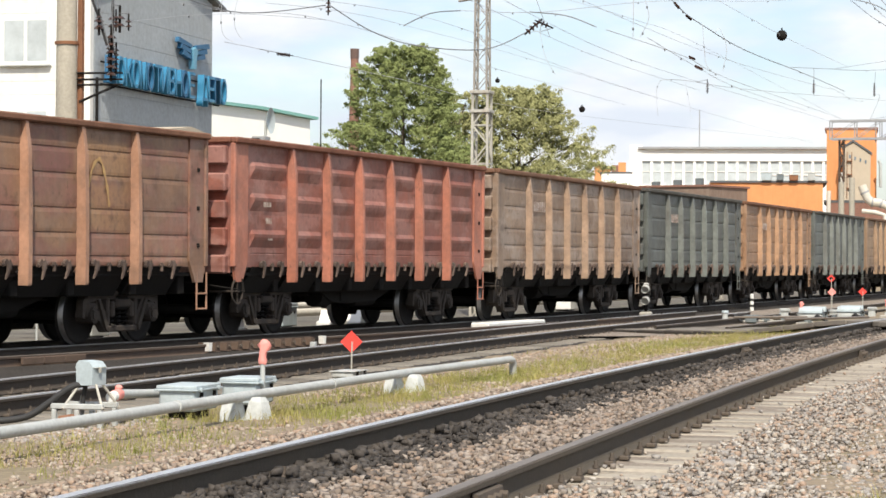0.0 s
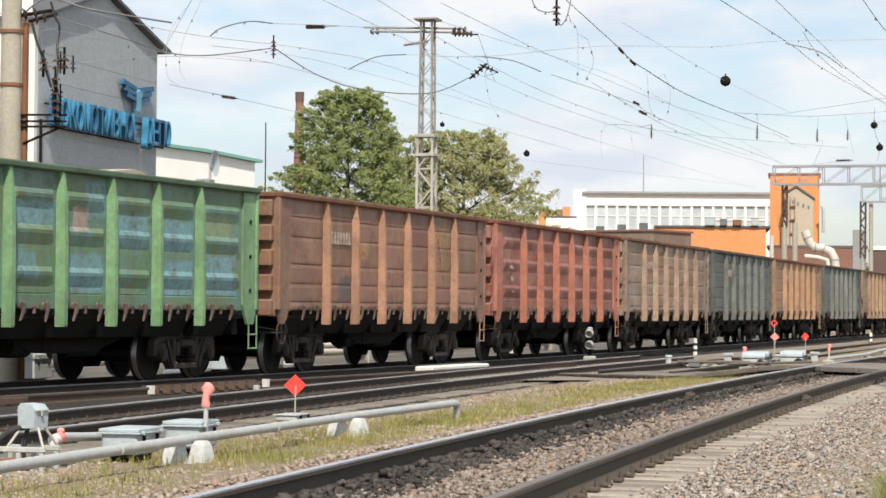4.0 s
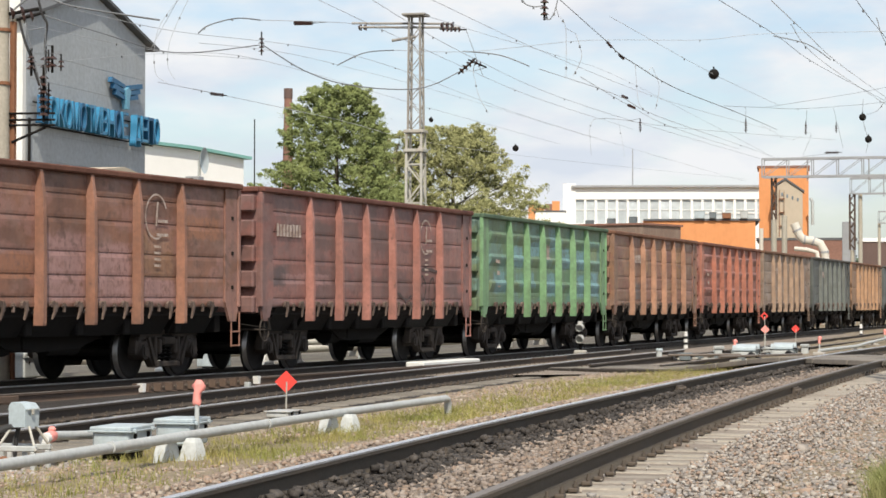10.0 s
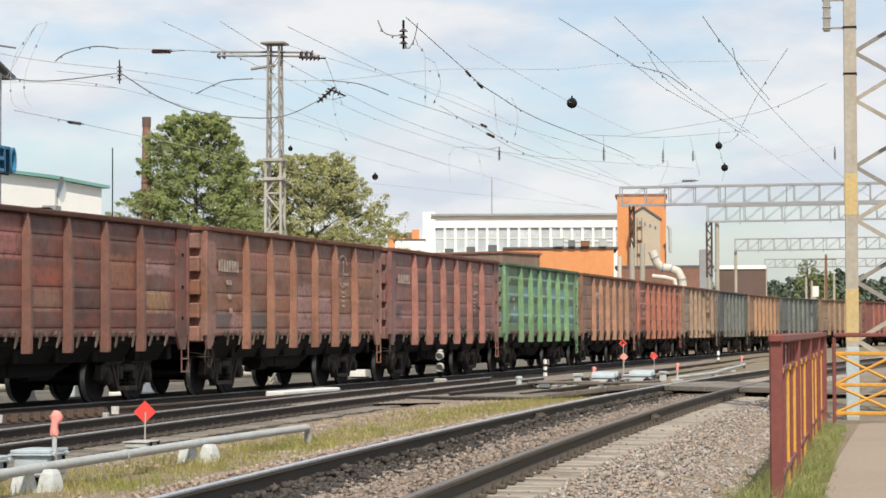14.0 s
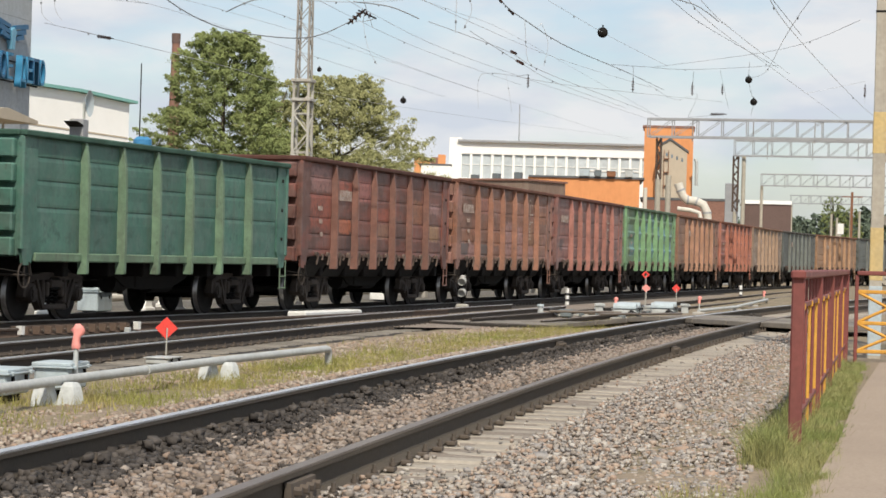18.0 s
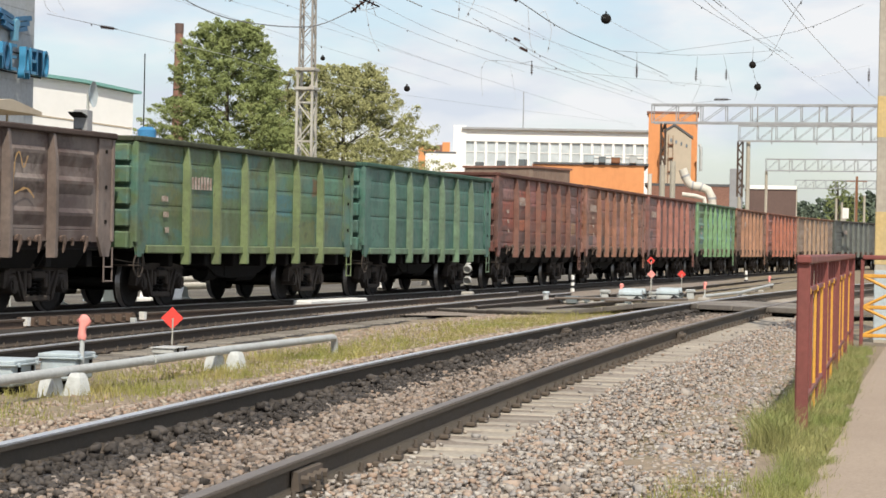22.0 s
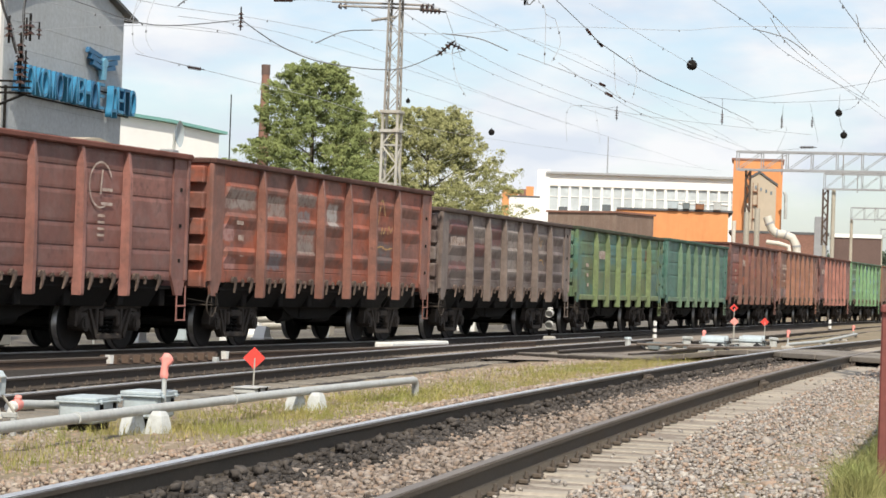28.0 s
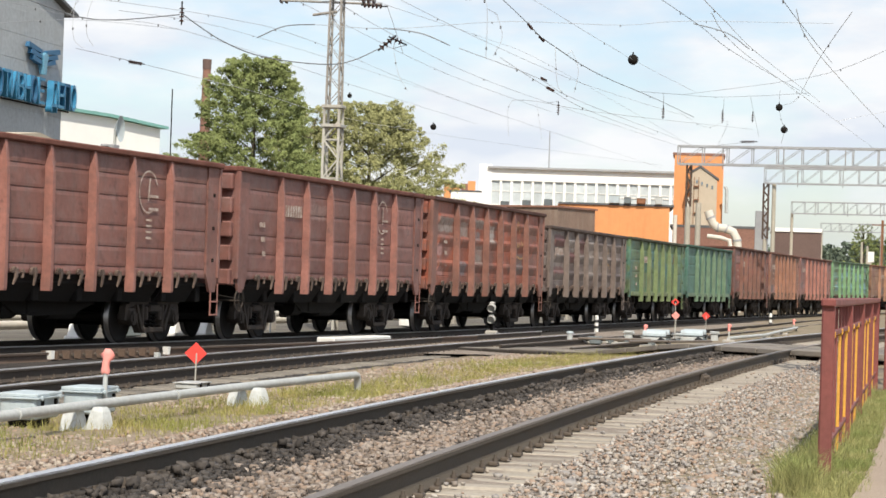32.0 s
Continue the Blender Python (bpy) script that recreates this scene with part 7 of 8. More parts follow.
    wall_box("roof_edge", 169.55, 71.35, -97.8, 6.3, 6.3, 7.30, 7.45, "brick_red", sh2)
    for k in range(3):
        wall_box("roof_vent", 169.8 - 0.25 * k, 70.4 - 1.9 * k, -97.8, 0.5, 0.5, 7.45, 7.75 + 0.1 * k, "machine_grey", sh2, "small grey roof vent")
    wh = thing("white_lodge", Matrix(), "small white block with an orange vent before the hall", "building")
    wall_box("wall", 173.95, 76.42, -66.0, 2.4, 4, -0.3, 8.6, "plaster_white", wh)
    wall_box("roof_edge", 173.9, 76.5, -66.0, 2.55, 4.2, 8.6, 8.75, "roof_dark", wh)
    wall_box("vent_stack", 174.5, 75.2, -66.0, 0.6, 0.6, 8.75, 9.5, "orange_wall", wh, "small orange vent stack")
    st = thing("steel_stack", Matrix(), "square grey metal flue", "flue")
    piece("flue", Shape().box((179.9, 52.4, 3.7), (0.9, 0.85, 8.0), 0.05), M["gantry_steel"], st)
    b3 = thing("brown_works", Matrix(), "long dark brown brick shed with a white eave", "building")
    wall_box("wall", 248.1, 71.0, -73.5, 5.2, 10, -0.5, 7.95, "brick_brown", b3)
    wall_box("eave", 247.9, 71.2, -73.5, 5.5, 10.3, 7.95, 8.35, "plaster_white", b3)


def make_far_wood():
    """A far line of trees: crowns of many small leafy tufts."""
    g = np.random.default_rng(21)
    n, per = 330, 260
    a = np.radians(g.uniform(1.0, 16.5, n))
    dist = g.uniform(560, 680, n)
    h = g.uniform(10.5, 14.6, n) * (1.0 + 0.10 * np.sin(a * 60))
    rad = g.uniform(2.2, 4.2, n)
    u, az, k = g.random((n, per)) ** 0.5, g.uniform(0, 6.283, (n, per)), g.random((n, per)) ** 0.7
    wide = rad[:, None] * u * np.clip(1.08 - k, 0, 1) ** 0.5
    q = np.stack([(dist * np.cos(a))[:, None] + wide * np.cos(az), (dist * np.sin(a))[:, None] + wide * np.sin(az), h[:, None] * (0.1 + 0.9 * k)], -1).reshape(-1, 3)
    nrm = g.normal(0, 1, q.shape) + (-0.5, -0.2, 0.6)
    nrm /= np.linalg.norm(nrm, axis=-1, keepdims=True)
    t1 = np.cross(nrm, g.normal(0, 1, q.shape))
    t1 /= np.linalg.norm(t1, axis=-1, keepdims=True)
    t2 = np.cross(nrm, t1)
    sz = g.uniform(0.30, 0.75, (len(q), 1))
    vs = np.stack([q - t1 * sz, q + t2 * sz * 0.7, q + t1 * sz, q - t2 * sz * 0.7], 1).reshape(-1, 3)
    me = bpy.data.meshes.new("far_woods")
    me.from_pydata(vs.tolist(), [], np.arange(len(vs)).reshape(-1, 4).tolist())
    tagged(piece("far_woods", me, M["far_wood"]), "dark green line of woods on the horizon", "trees", kind="stuff")


make_depot()
make_annex()
make_chimney()
make_tree(131.9, 71.6, 15.9, 5.8, "leaf", "dense dark green lime tree beyond the train", 2, 1500)
make_tree(142.4, 68.5, 13.7, 7.2, "leaf_pale", "paler green tree with a loose crown", 5, 1350)
make_tree(140.6, 72.2, 13.6, 4.6, "leaf_pale", "low bushy tree between two taller ones", 9, 560)
mast = make_lattice_mast(60.8, 30.46, 12, 9.85, "tall grey lattice steel mast behind the train")
left_pole = make_pole(36.22, 26.87, -0.2, 11.0, 0.23, "old concrete line pole behind the train with insulators")
piece("steel_channel", Shape().box((0.17, -0.20, 3.4), (0.10, 0.10, 6.8), 0.01), M["rust"], left_pole, "rusty steel channel")
for z in (2.2, 4.0, 5.6, 6.6):
    piece("strap", Shape().tube((0, 0, z), (0, 0, z + 0.06), 0.225, n=18), M["rust"], left_pole)
make_gantry(115.6, 38.35, -81.5, 34, 7.75, 8.66, "grey lattice gantry beam on concrete legs over the tracks", ((0.75, 5.8), (1.28, 6.0), (32.0, 9.0)), ((0.75, 5.8, 0.22),))
make_gantry(158.4, 46.2, -83, 36, 8.85, 9.9, "grey lattice gantry beam farther along the tracks", ((0.85, 9.2), (0.30, 5.2), (34.0, 9.2)), ((0.30, 5.2, 0.34),))
make_gantry(221.5, 61.8, -84, 40, 9.0, 10.1, "distant grey lattice gantry beam", ((0.25, 9.3), (38.0, 9.3)))
make_gantry(290.0, 77.0, -86, 44, 9.2, 10.2, "very distant grey lattice gantry beam", ((0.3, 9.5), (42.0, 9.5)))
make_white_hall()
make_orange_works()
make_far_wood()
make_tree(291.3, 71.6, 11.0, 2.6, "leaf", "small far tree beyond the gantries", 14, 400)
make_tree(292.5, 69.6, 9.4, 2.2, "leaf", "small far bush beyond the gantries", 15, 320)
for px_, py_, ph_ in ((252.4, 62.3, 7.5), (252.5, 61.7, 7.1), (252.9, 60.3, 8.4), (253.1, 59.4, 7.9), (247.0, 60.1, 6.4)):
    make_pole(px_, py_, -0.4, ph_, 0.17, "far round concrete line pole")
rp = thing("rusty_mast", pose(243.2, 57.9, -0.4), "rusty far steel mast with a cross arm", "mast", "line masts")
piece("mast_body", Shape().box((0, 0, 4.8), (0.22, 0.22, 9.6), 0.02), M["rust"], rp)
piece("cross_arm", Shape().box((0, 0, 9.1), (0.1, 2.2, 0.1), 0.01), M["rust"], rp)
sb = thing("white_board", pose(233.2, 56.6, -0.4, 0, 0, 14), "white signal board on a far post", "sign")
piece("post", Shape().tube((0, 0, 0), (0, 0, 5.2), 0.07, n=8), M["mast_steel"], sb)
piece("board", Shape().box((-0.1, 0, 5.6), (0.05, 0.62, 1.05), 0.01), M["white_paint"], sb)


# ---------------------------------------------------------------- turnout irons, yard behind the train
def make_guard_rail():
    w = thing("guard_rail", Matrix(), "rusty guard rail with spacer blocks at the turnout", "rail", kind="structure")
    for run in (((18.0, 19.75), (22.0, 20.25), (26.74, 20.81), (29.4, 20.98), (32.45, 21.28)), ((37.15, 21.82), (42.0, 22.25), (50.0, 23.05), (56.0, 23.75))):
        st = [((x, y, 0.0), (-0.14 if x < 33 else -0.10, 0.99)) for x, y in run]
        r = piece("rail", Shape().sweep(RAIL_SIDE, st), M["guard_rust"], w)
        piece("rail_head", Shape().sweep(RAIL_TOP, st), M["rail_dull"], r)
    line = lambda x: 21.42 + (x - 32.7) * 0.085
    st2 = [((x, line(x) + 0.10, 0.015), (-0.085, 0.996)) for x in (32.7, 34.0, 35.4, 36.85)]
    piece("check_rail", Shape().sweep(RAIL_SIDE, st2), M["guard_rust"], w, "rust-brown check rail")
    for k in range(10):
        x = 32.95 + 0.40 * k
        b = piece("spacer_block", Shape().prism([(-0.085, -0.13), (0.085, -0.13), (0.06, 0.0), (-0.06, 0.0)], -0.09, 0.06, 1), M["guard_rust"], w, m=Matrix.Translation((x, line(x), 0.0)))
        piece("bolt", Shape().tube((0, -0.09, -0.06), (0, -0.125, -0.06), 0.026, n=6, smooth=False), M["fastening"], b)
    for x in (32.62, 36.93):
        piece("end_cap", Shape().prism([(-0.04, -0.12), (0.04, -0.12), (0.055, 0.02), (-0.055, 0.02)], -0.14, -0.04, 1), M["white_paint"], w, "white painted rail end", m=Matrix.Translation((x, line(x), 0.0)))
    piece("short_cap", Shape().box((33.25, 19.70, -0.06), (0.08, 0.09, 0.22), 0.01), M["grey_paint"], w)
    # a bolted joint box on the rusty rail
    for x in (27.2, 27.75, 28.3):
        piece("joint_plate", Shape().box((x, 20.83 + (x - 27.2) * 0.066 - 0.09, -0.08), (0.50, 0.05, 0.11), 0.012), M["guard_rust"], w, "rusty plate along the rail")


make_guard_rail()
slab = thing("concrete_slab", pose(50.1, 24.35, -0.20, 0, 0, 6), "pale concrete slab lying beside the rails", "slab")
piece("slab_body", Shape().box((0, 0, 0.10), (3.9, 0.45, 0.20), 0.03), M["white_paint"], slab)

yard = [main_line.at(s) for s in (0, 20, 40, 60, 80, 100, 120, 140)]
flat("yard_strip", [(x - math.sin(t) * 2.6, y + math.cos(t) * 2.6) for x, y, t in yard] + [(x - math.sin(t) * 14, y + math.cos(t) * 14) for x, y, t in reversed(yard)], -0.165,
     "pale_gravel", "pale sunlit gravel strip behind the train", "gravel", 0.1)
bp = thing("heating_pipe", Matrix(), "long white lagged pipe on low stands behind the train", "pipe")
bpts = [(*along(x, y, math.degrees(t), 0, 4.3), 0.10) for x, y, t in yard[:6]]
bpts2 = [(*along(x, y, math.degrees(t), 0, 5.6), 0.22) for x, y, t in yard[:6]]
piece("pipe", Shape().pipe(bpts2, 0.09, 12), M["lagging"], bp)
piece("pipe", Shape().pipe(bpts, 0.10, 12), M["lagging"], bp)
for x, y, z in bpts:
    piece("stand", Shape().box((x, y, 0.02), (0.3, 0.4, 0.5), 0.03), M["concrete"], bp)
for cx, cy, size, lab, mt in ((46.6, 28.5, (0.9, 0.5, 0.55), "pale blue cabinet in the yard behind the train", "blue_grey_paint"), (38.0, 27.6, (0.8, 0.5, 0.5), "grey cabinet in the yard behind the train", "grey_paint"),
                              (70.0, 32.0, (1.0, 0.6, 0.6), "white cabinet in the yard behind the train", "white_paint")):
    make_equipment_box(cx, cy, 10, size, lab, mt)
acb = thing("cream_unit", pose(47.0, 28.6, 0.42, 0, 0, 10), "cream metal unit standing on a cabinet", "metal unit")
piece("casing", Shape().box((0, 0, 0.24), (0.62, 0.45, 0.42), 0.04), M["cream_paint"], acb)
piece("grille", Shape().box((0.1, -0.23, 0.24), (0.3, 0.02, 0.25), 0.005), M["dark_steel"], acb)
for x, y, lab in ((42.5, 28.2, "short white marker post behind the train"), (55.0, 29.2, "white marker post in the yard"), (33.0, 26.3, "white post with a red head in the yard")):
    make_wrapped_signal(x, y, -0.17, 0.5, lab, 0.2)
yb = thing("yellow_barrier", pose(43.2, 34.2, -0.2, 0, 0, 8), "yellow lattice barrier on a white kerb in the yard", "barrier")
piece("kerb", Shape().box((1.0, 0, 0.08), (3.2, 0.35, 0.22), 0.03), M["white_paint"], yb, "white painted kerb")
for z in (0.45, 0.75, 1.05):
    piece("rail", Shape().box((1.0, 0, z), (3.0, 0.05, 0.06), 0.01), M["fence_yellow"], yb)
for k in range(7):
    piece("upright", Shape().box((-0.5 + 0.5 * k, 0, 0.62), (0.05, 0.05, 0.9), 0.01), M["fence_yellow"], yb)
for cx, cy, ch in ((49.04, 28.65, 0.26), (49.9, 28.3, 0.26), (43.15, 27.54, 0.30), (39.08, 28.32, 0.24), (53.2, 30.4, 0.28)):
    cb = thing("marker_block", pose(cx, cy, -0.17), "small whitewashed concrete block in the yard", "concrete block", "yard blocks")
    piece("base", Shape().box((0, 0, 0.05), (0.46, 0.40, 0.12), 0.02), M["white_paint"], cb)
    piece("cap", Shape().prism([(-0.18, 0.11), (0.18, 0.11), (0.09, ch + 0.10), (-0.06, ch + 0.12)], -0.15, 0.15, 1), M["plaster_white"], cb)
make_wrapped_signal(36.23, 27.53, -0.17, 0.42, "thin post with a red wrapped head in the yard", 0.22)
kiosk = thing("blue_tank", pose(66.0, 38.75, -0.3, 0, 0, 10), "small bright blue tank on a white frame", "tank")
piece("frame", Shape().box((0, 0, 2.3), (0.5, 0.5, 4.6), 0.03), M["plaster_white"], kiosk)
piece("drum", Shape().tube((0, 0, 4.6), (0, 0, 5.1), 0.30, n=16).tube((0, 0, 5.1), (0, 0, 5.2), 0.30, 0.18, n=16), M["blue_paint"], kiosk, "bright blue drum")
canopy = thing("canopy", pose(71.0, 48.6, -0.3, 0, 0, 12.5), "beige canopy on thin posts before the depot", "canopy")
piece("roof", Shape().prism([(-3.2, 6.2), (0.2, 6.5), (3.2, 6.2), (3.2, 6.08), (-3.2, 6.08)], -1.2, 1.2, 1), M["beige_wall"], canopy)
for dx in (-2.8, 0.0, 2.8):
    piece("post", Shape().tube((dx, 0, 0), (dx, 0, 6.1), 0.05, n=8), M["mast_steel"], canopy)
aerial = thing("whip_aerial", pose(103.4, 60.9, -0.3), "thin tall aerial rod behind the train", "aerial")
piece("rod", Shape().tube((0, 0, 0), (0, 0, 10.9), 0.045, 0.03, n=6), M["dark_steel"], aerial)
aerial2 = thing("roof_aerial", pose(214.6, 84.0, 12.72), "thin aerial on the hall roof", "aerial")
piece("rod", Shape().tube((0, 0, 0), (0, 0, 3.6), 0.06, 0.04, n=6), M["gantry_steel"], aerial2)


# ---------------------------------------------------------------- overhead line
WIRE_PATHS = []


def nearest_on_wires(p):
    """The nearest point on the wires strung so far."""
    return min((q for path in WIRE_PATHS for q in path), key=lambda q: (q - p).length)


def wire(pts, r, mat, hang=False):
    """A strand through points; a hanging one is tied to the nearest wire."""
    w = thing("overhead_wire", Matrix(), {"wire_dark": "thin dark overhead line wire", "black_rubber": "thick black cable at the old pole"}.get(mat, "thin grey overhead line wire"), "overhead wire", "overhead wires")
    path = smooth_path(pts)
    if hang and (nearest_on_wires(path[0]) - path[0]).length < 3.5:
        path.insert(0, nearest_on_wires(path[0]))
    WIRE_PATHS.append([a.lerp(b, k / 6) for a, b in zip(path[:-1], path[1:]) for k in range(6)] + [path[-1]])
    piece("strand", Shape().pipe(path, r * 0.52, 5), M[mat], w)
    for k in range(5, len(path) - 2, 8):
        piece("clamp", Shape().box(path[k] - Vector((0, 0, 0.02)), (0.028, 0.028, 0.05), 0.006), M["wire_dark"], w)


wire([(37.02, 26.45, 6.78), (38.06, 25.84, 6.52), (40.52, 25.73, 6.37), (43.13, 25.29, 6.76)], 0.022, "wire_dark")
wire([(43.17, 25.23, 6.76), (44.48, 24.95, 6.32), (45.83, 24.57, 6.11), (47.41, 23.70, 6.13), (48.73, 23.27, 6.62)], 0.024, "wire_dark")
wire([(39.07, 24.28, 6.54), (39.18, 24.10, 6.70), (39.88, 23.91, 6.90), (40.55, 23.76, 6.93)], 0.025, "wire_dark")
wire([(40.55, 23.76, 6.93), (43.95, 23.85, 7.25), (59.85, 30.11, 9.11)], 0.012, "wire_grey")
wire([(45.69, 24.83, 6.54), (45.97, 24.30, 6.82), (47.16, 24.18, 6.99)], 0.024, "wire_dark")
wire([(47.16, 24.18, 6.99), (49.77, 23.42, 7.18), (55.44, 22.93, 7.98), (60.23, 21.64, 8.41), (62.72, 20.55, 8.78), (67.71, 17.75, 9.24)], 0.012, "wire_grey")
wire([(49.65, 23.65, 7.18), (50.01, 22.88, 7.09), (50.30, 22.25, 6.83)], 0.026, "wire_dark")
wire([(58.96, 19.17, 8.27), (59.22, 18.34, 8.04), (59.40, 17.77, 7.63)], 0.026, "wire_dark")
wire([(40.37, 17.50, 7.18), (46.36, 18.73, 6.85)], 0.016, "wire_dark")
wire([(50.30, 19.65, 6.78), (58.15, 21.50, 6.91), (75.73, 25.79, 7.69), (110.37, 35.71, 9.75)], 0.022, "wire_dark")
wire([(37.65, 13.51, 6.62), (52.34, 16.88, 7.45), (65.05, 19.81, 8.08), (96.50, 26.24, 9.59)], 0.014, "wire_dark")
wire([(36.06, 11.99, 6.37), (47.76, 14.79, 6.95), (59.48, 17.51, 7.48), (86.95, 23.21, 8.55)], 0.014, "wire_grey")
wire([(32.64, 9.53, 5.83), (38.52, 10.79, 6.00), (53.20, 13.95, 6.64)], 0.012, "wire_dark")
wire([(40.64, 21.56, 7.36), (52.42, 24.82, 7.39), (73.93, 30.56, 7.95), (113.97, 37.55, 8.54)], 0.013, "wire_grey")
wire([(38.37, 21.54, 7.08), (50.09, 25.05, 7.41), (69.52, 30.70, 7.97), (97.78, 38.26, 9.02)], 0.012, "wire_grey")
wire([(42.02, 27.10, 5.96), (47.05, 28.48, 6.12), (56.12, 30.77, 6.34), (90.90, 41.68, 7.67), (180.01, 60.79, 11.21)], 0.012, "wire_grey")
wire([(38.57, 26.86, 7.09), (43.89, 27.88, 7.26), (52.32, 29.36, 7.81), (64.09, 32.81, 8.48), (96.46, 41.49, 9.21), (180.01, 60.79, 10.99)], 0.012, "wire_grey")
wire([(36.26, 26.65, 6.60), (42.02, 27.11, 6.61), (45.72, 26.81, 6.76), (62.76, 30.99, 7.09), (91.96, 39.29, 8.04)], 0.010, "wire_grey")
wire([(41.24, 20.39, 7.26), (56.95, 24.51, 7.79), (79.59, 29.85, 8.57), (112.09, 36.88, 9.98)], 0.013, "wire_grey")
wire([(74.01, 30.38, 7.53), (76.15, 30.42, 7.69), (89.26, 32.51, 8.29), (113.12, 33.57, 9.36)], 0.016, "wire_grey")
wire([(74.01, 30.38, 7.53), (73.96, 30.50, 7.19), (73.98, 30.45, 6.33)], 0.012, "wire_grey")
wire([(76.18, 30.35, 7.61), (76.22, 30.24, 7.04), (76.26, 30.14, 6.36)], 0.010, "wire_grey")
wire([(80.27, 27.97, 8.37), (85.40, 28.41, 8.72), (90.75, 28.09, 9.06), (106.15, 28.86, 10.54)], 0.014, "wire_dark")
wire([(83.37, 28.17, 8.51), (83.37, 28.17, 7.68)], 0.016, "wire_dark")
wire([(90.74, 28.13, 8.97), (90.73, 28.17, 8.07)], 0.016, "wire_dark")
wire([(92.96, 27.71, 9.24), (93.07, 27.34, 7.64)], 0.012, "wire_dark")
wire([(76.94, 21.91, 8.13), (76.94, 21.93, 7.53), (76.96, 21.84, 7.10), (76.99, 21.75, 6.78), (76.96, 21.83, 6.34)], 0.012, "wire_dark")
wire([(46.38, 18.68, 7.38), (56.58, 19.96, 7.10), (76.14, 24.54, 7.95)], 0.010, "wire_grey")
wire([(36.51, 16.35, 6.60), (36.55, 16.26, 6.40), (36.62, 16.10, 6.34), (36.68, 15.96, 6.36)], 0.020, "wire_dark")
wire([(36.68, 15.96, 6.34), (36.71, 15.89, 6.12), (36.75, 15.79, 6.26), (36.78, 15.73, 6.55)], 0.018, "wire_dark")
wire([(37.70, 16.12, 6.29), (37.74, 16.01, 6.09), (37.75, 16.01, 5.21)], 0.010, "wire_grey", True)
wire([(38.73, 16.24, 6.11), (38.77, 16.14, 5.71), (38.72, 16.28, 5.36)], 0.010, "wire_grey", True)
wire([(50.31, 19.63, 6.77), (50.33, 19.56, 5.93), (50.38, 19.44, 5.74)], 0.012, "wire_grey", True)
wire([(52.31, 19.98, 6.90), (52.37, 19.83, 6.44), (52.34, 19.91, 5.90)], 0.012, "wire_grey", True)
wire([(48.85, 23.01, 6.62), (48.91, 22.89, 6.04), (49.00, 22.69, 5.66)], 0.010, "wire_grey", True)
wire([(39.73, 25.12, 7.37), (39.49, 25.48, 6.68), (39.47, 25.52, 5.90), (39.59, 25.33, 5.68)], 0.010, "wire_grey", True)
wire([(39.84, 24.93, 7.43), (39.64, 25.25, 6.58), (39.60, 25.31, 6.02), (39.68, 25.19, 5.74)], 0.010, "wire_grey", True)
wire([(36.11, 26.18, 6.56), (36.15, 26.12, 6.14), (36.28, 25.94, 5.30)], 0.020, "wire_dark")
wire([(36.32, 25.88, 6.44), (36.31, 25.90, 5.83), (36.34, 25.86, 5.25)], 0.018, "wire_dark", True)
wire([(36.17, 26.09, 5.74), (43.70, 28.19, 6.76), (50.03, 29.34, 7.27)], 0.010, "wire_grey")
wire([(34.68, 9.67, 5.61), (43.46, 11.66, 5.84), (68.14, 16.04, 6.08), (87.94, 19.13, 6.21)], 0.012, "wire_grey")
wire([(38.77, 9.85, 6.05), (46.36, 12.43, 6.02), (67.45, 18.72, 7.00), (76.96, 21.83, 7.61)], 0.011, "wire_grey")
wire([(48.65, 11.52, 6.48), (59.85, 16.18, 6.95), (66.50, 21.87, 7.07)], 0.011, "wire_grey")
wire([(40.03, 12.70, 6.24), (47.84, 14.53, 6.41), (72.36, 19.72, 7.41), (114.69, 27.76, 8.49)], 0.012, "wire_grey")
wire([(46.36, 18.73, 6.85), (48.4, 19.25, 6.80), (50.30, 19.65, 6.78)], 0.022, "wire_dark")
wire([(42.14, 18.44, 5.88), (50.15, 19.98, 6.05), (57.98, 21.97, 6.20), (94.67, 32.21, 7.95), (114.8, 36.9, 8.55)], 0.014, "wire_grey")
wire([(42.2, 17.6, 5.70), (50.2, 19.75, 5.83), (60.0, 22.3, 6.05), (94.7, 32.3, 7.80)], 0.012, "wire_grey")
wire([(100.63, 33.30, 9.24), (102.71, 33.39, 9.08), (104.73, 33.64, 8.97), (106.8, 33.74, 9.01), (107.99, 33.28, 9.35), (115.9, 36.2, 8.70)], 0.014, "wire_grey")
wire([(44.18, 27.43, 7.01), (51.99, 29.94, 7.68), (66.04, 35.55, 8.80), (85.71, 40.96, 9.58), (120.2, 49.5, 10.43)], 0.011, "wire_grey")
wire([(46.57, 23.14, 7.66), (54.36, 25.40, 8.18), (69.05, 29.27, 9.07), (88.41, 34.75, 10.17), (116.0, 37.6, 8.72)], 0.011, "wire_grey")
wire([(87.64, 20.49, 8.32), (87.64, 20.48, 7.5)], 0.012, "wire_grey", True)
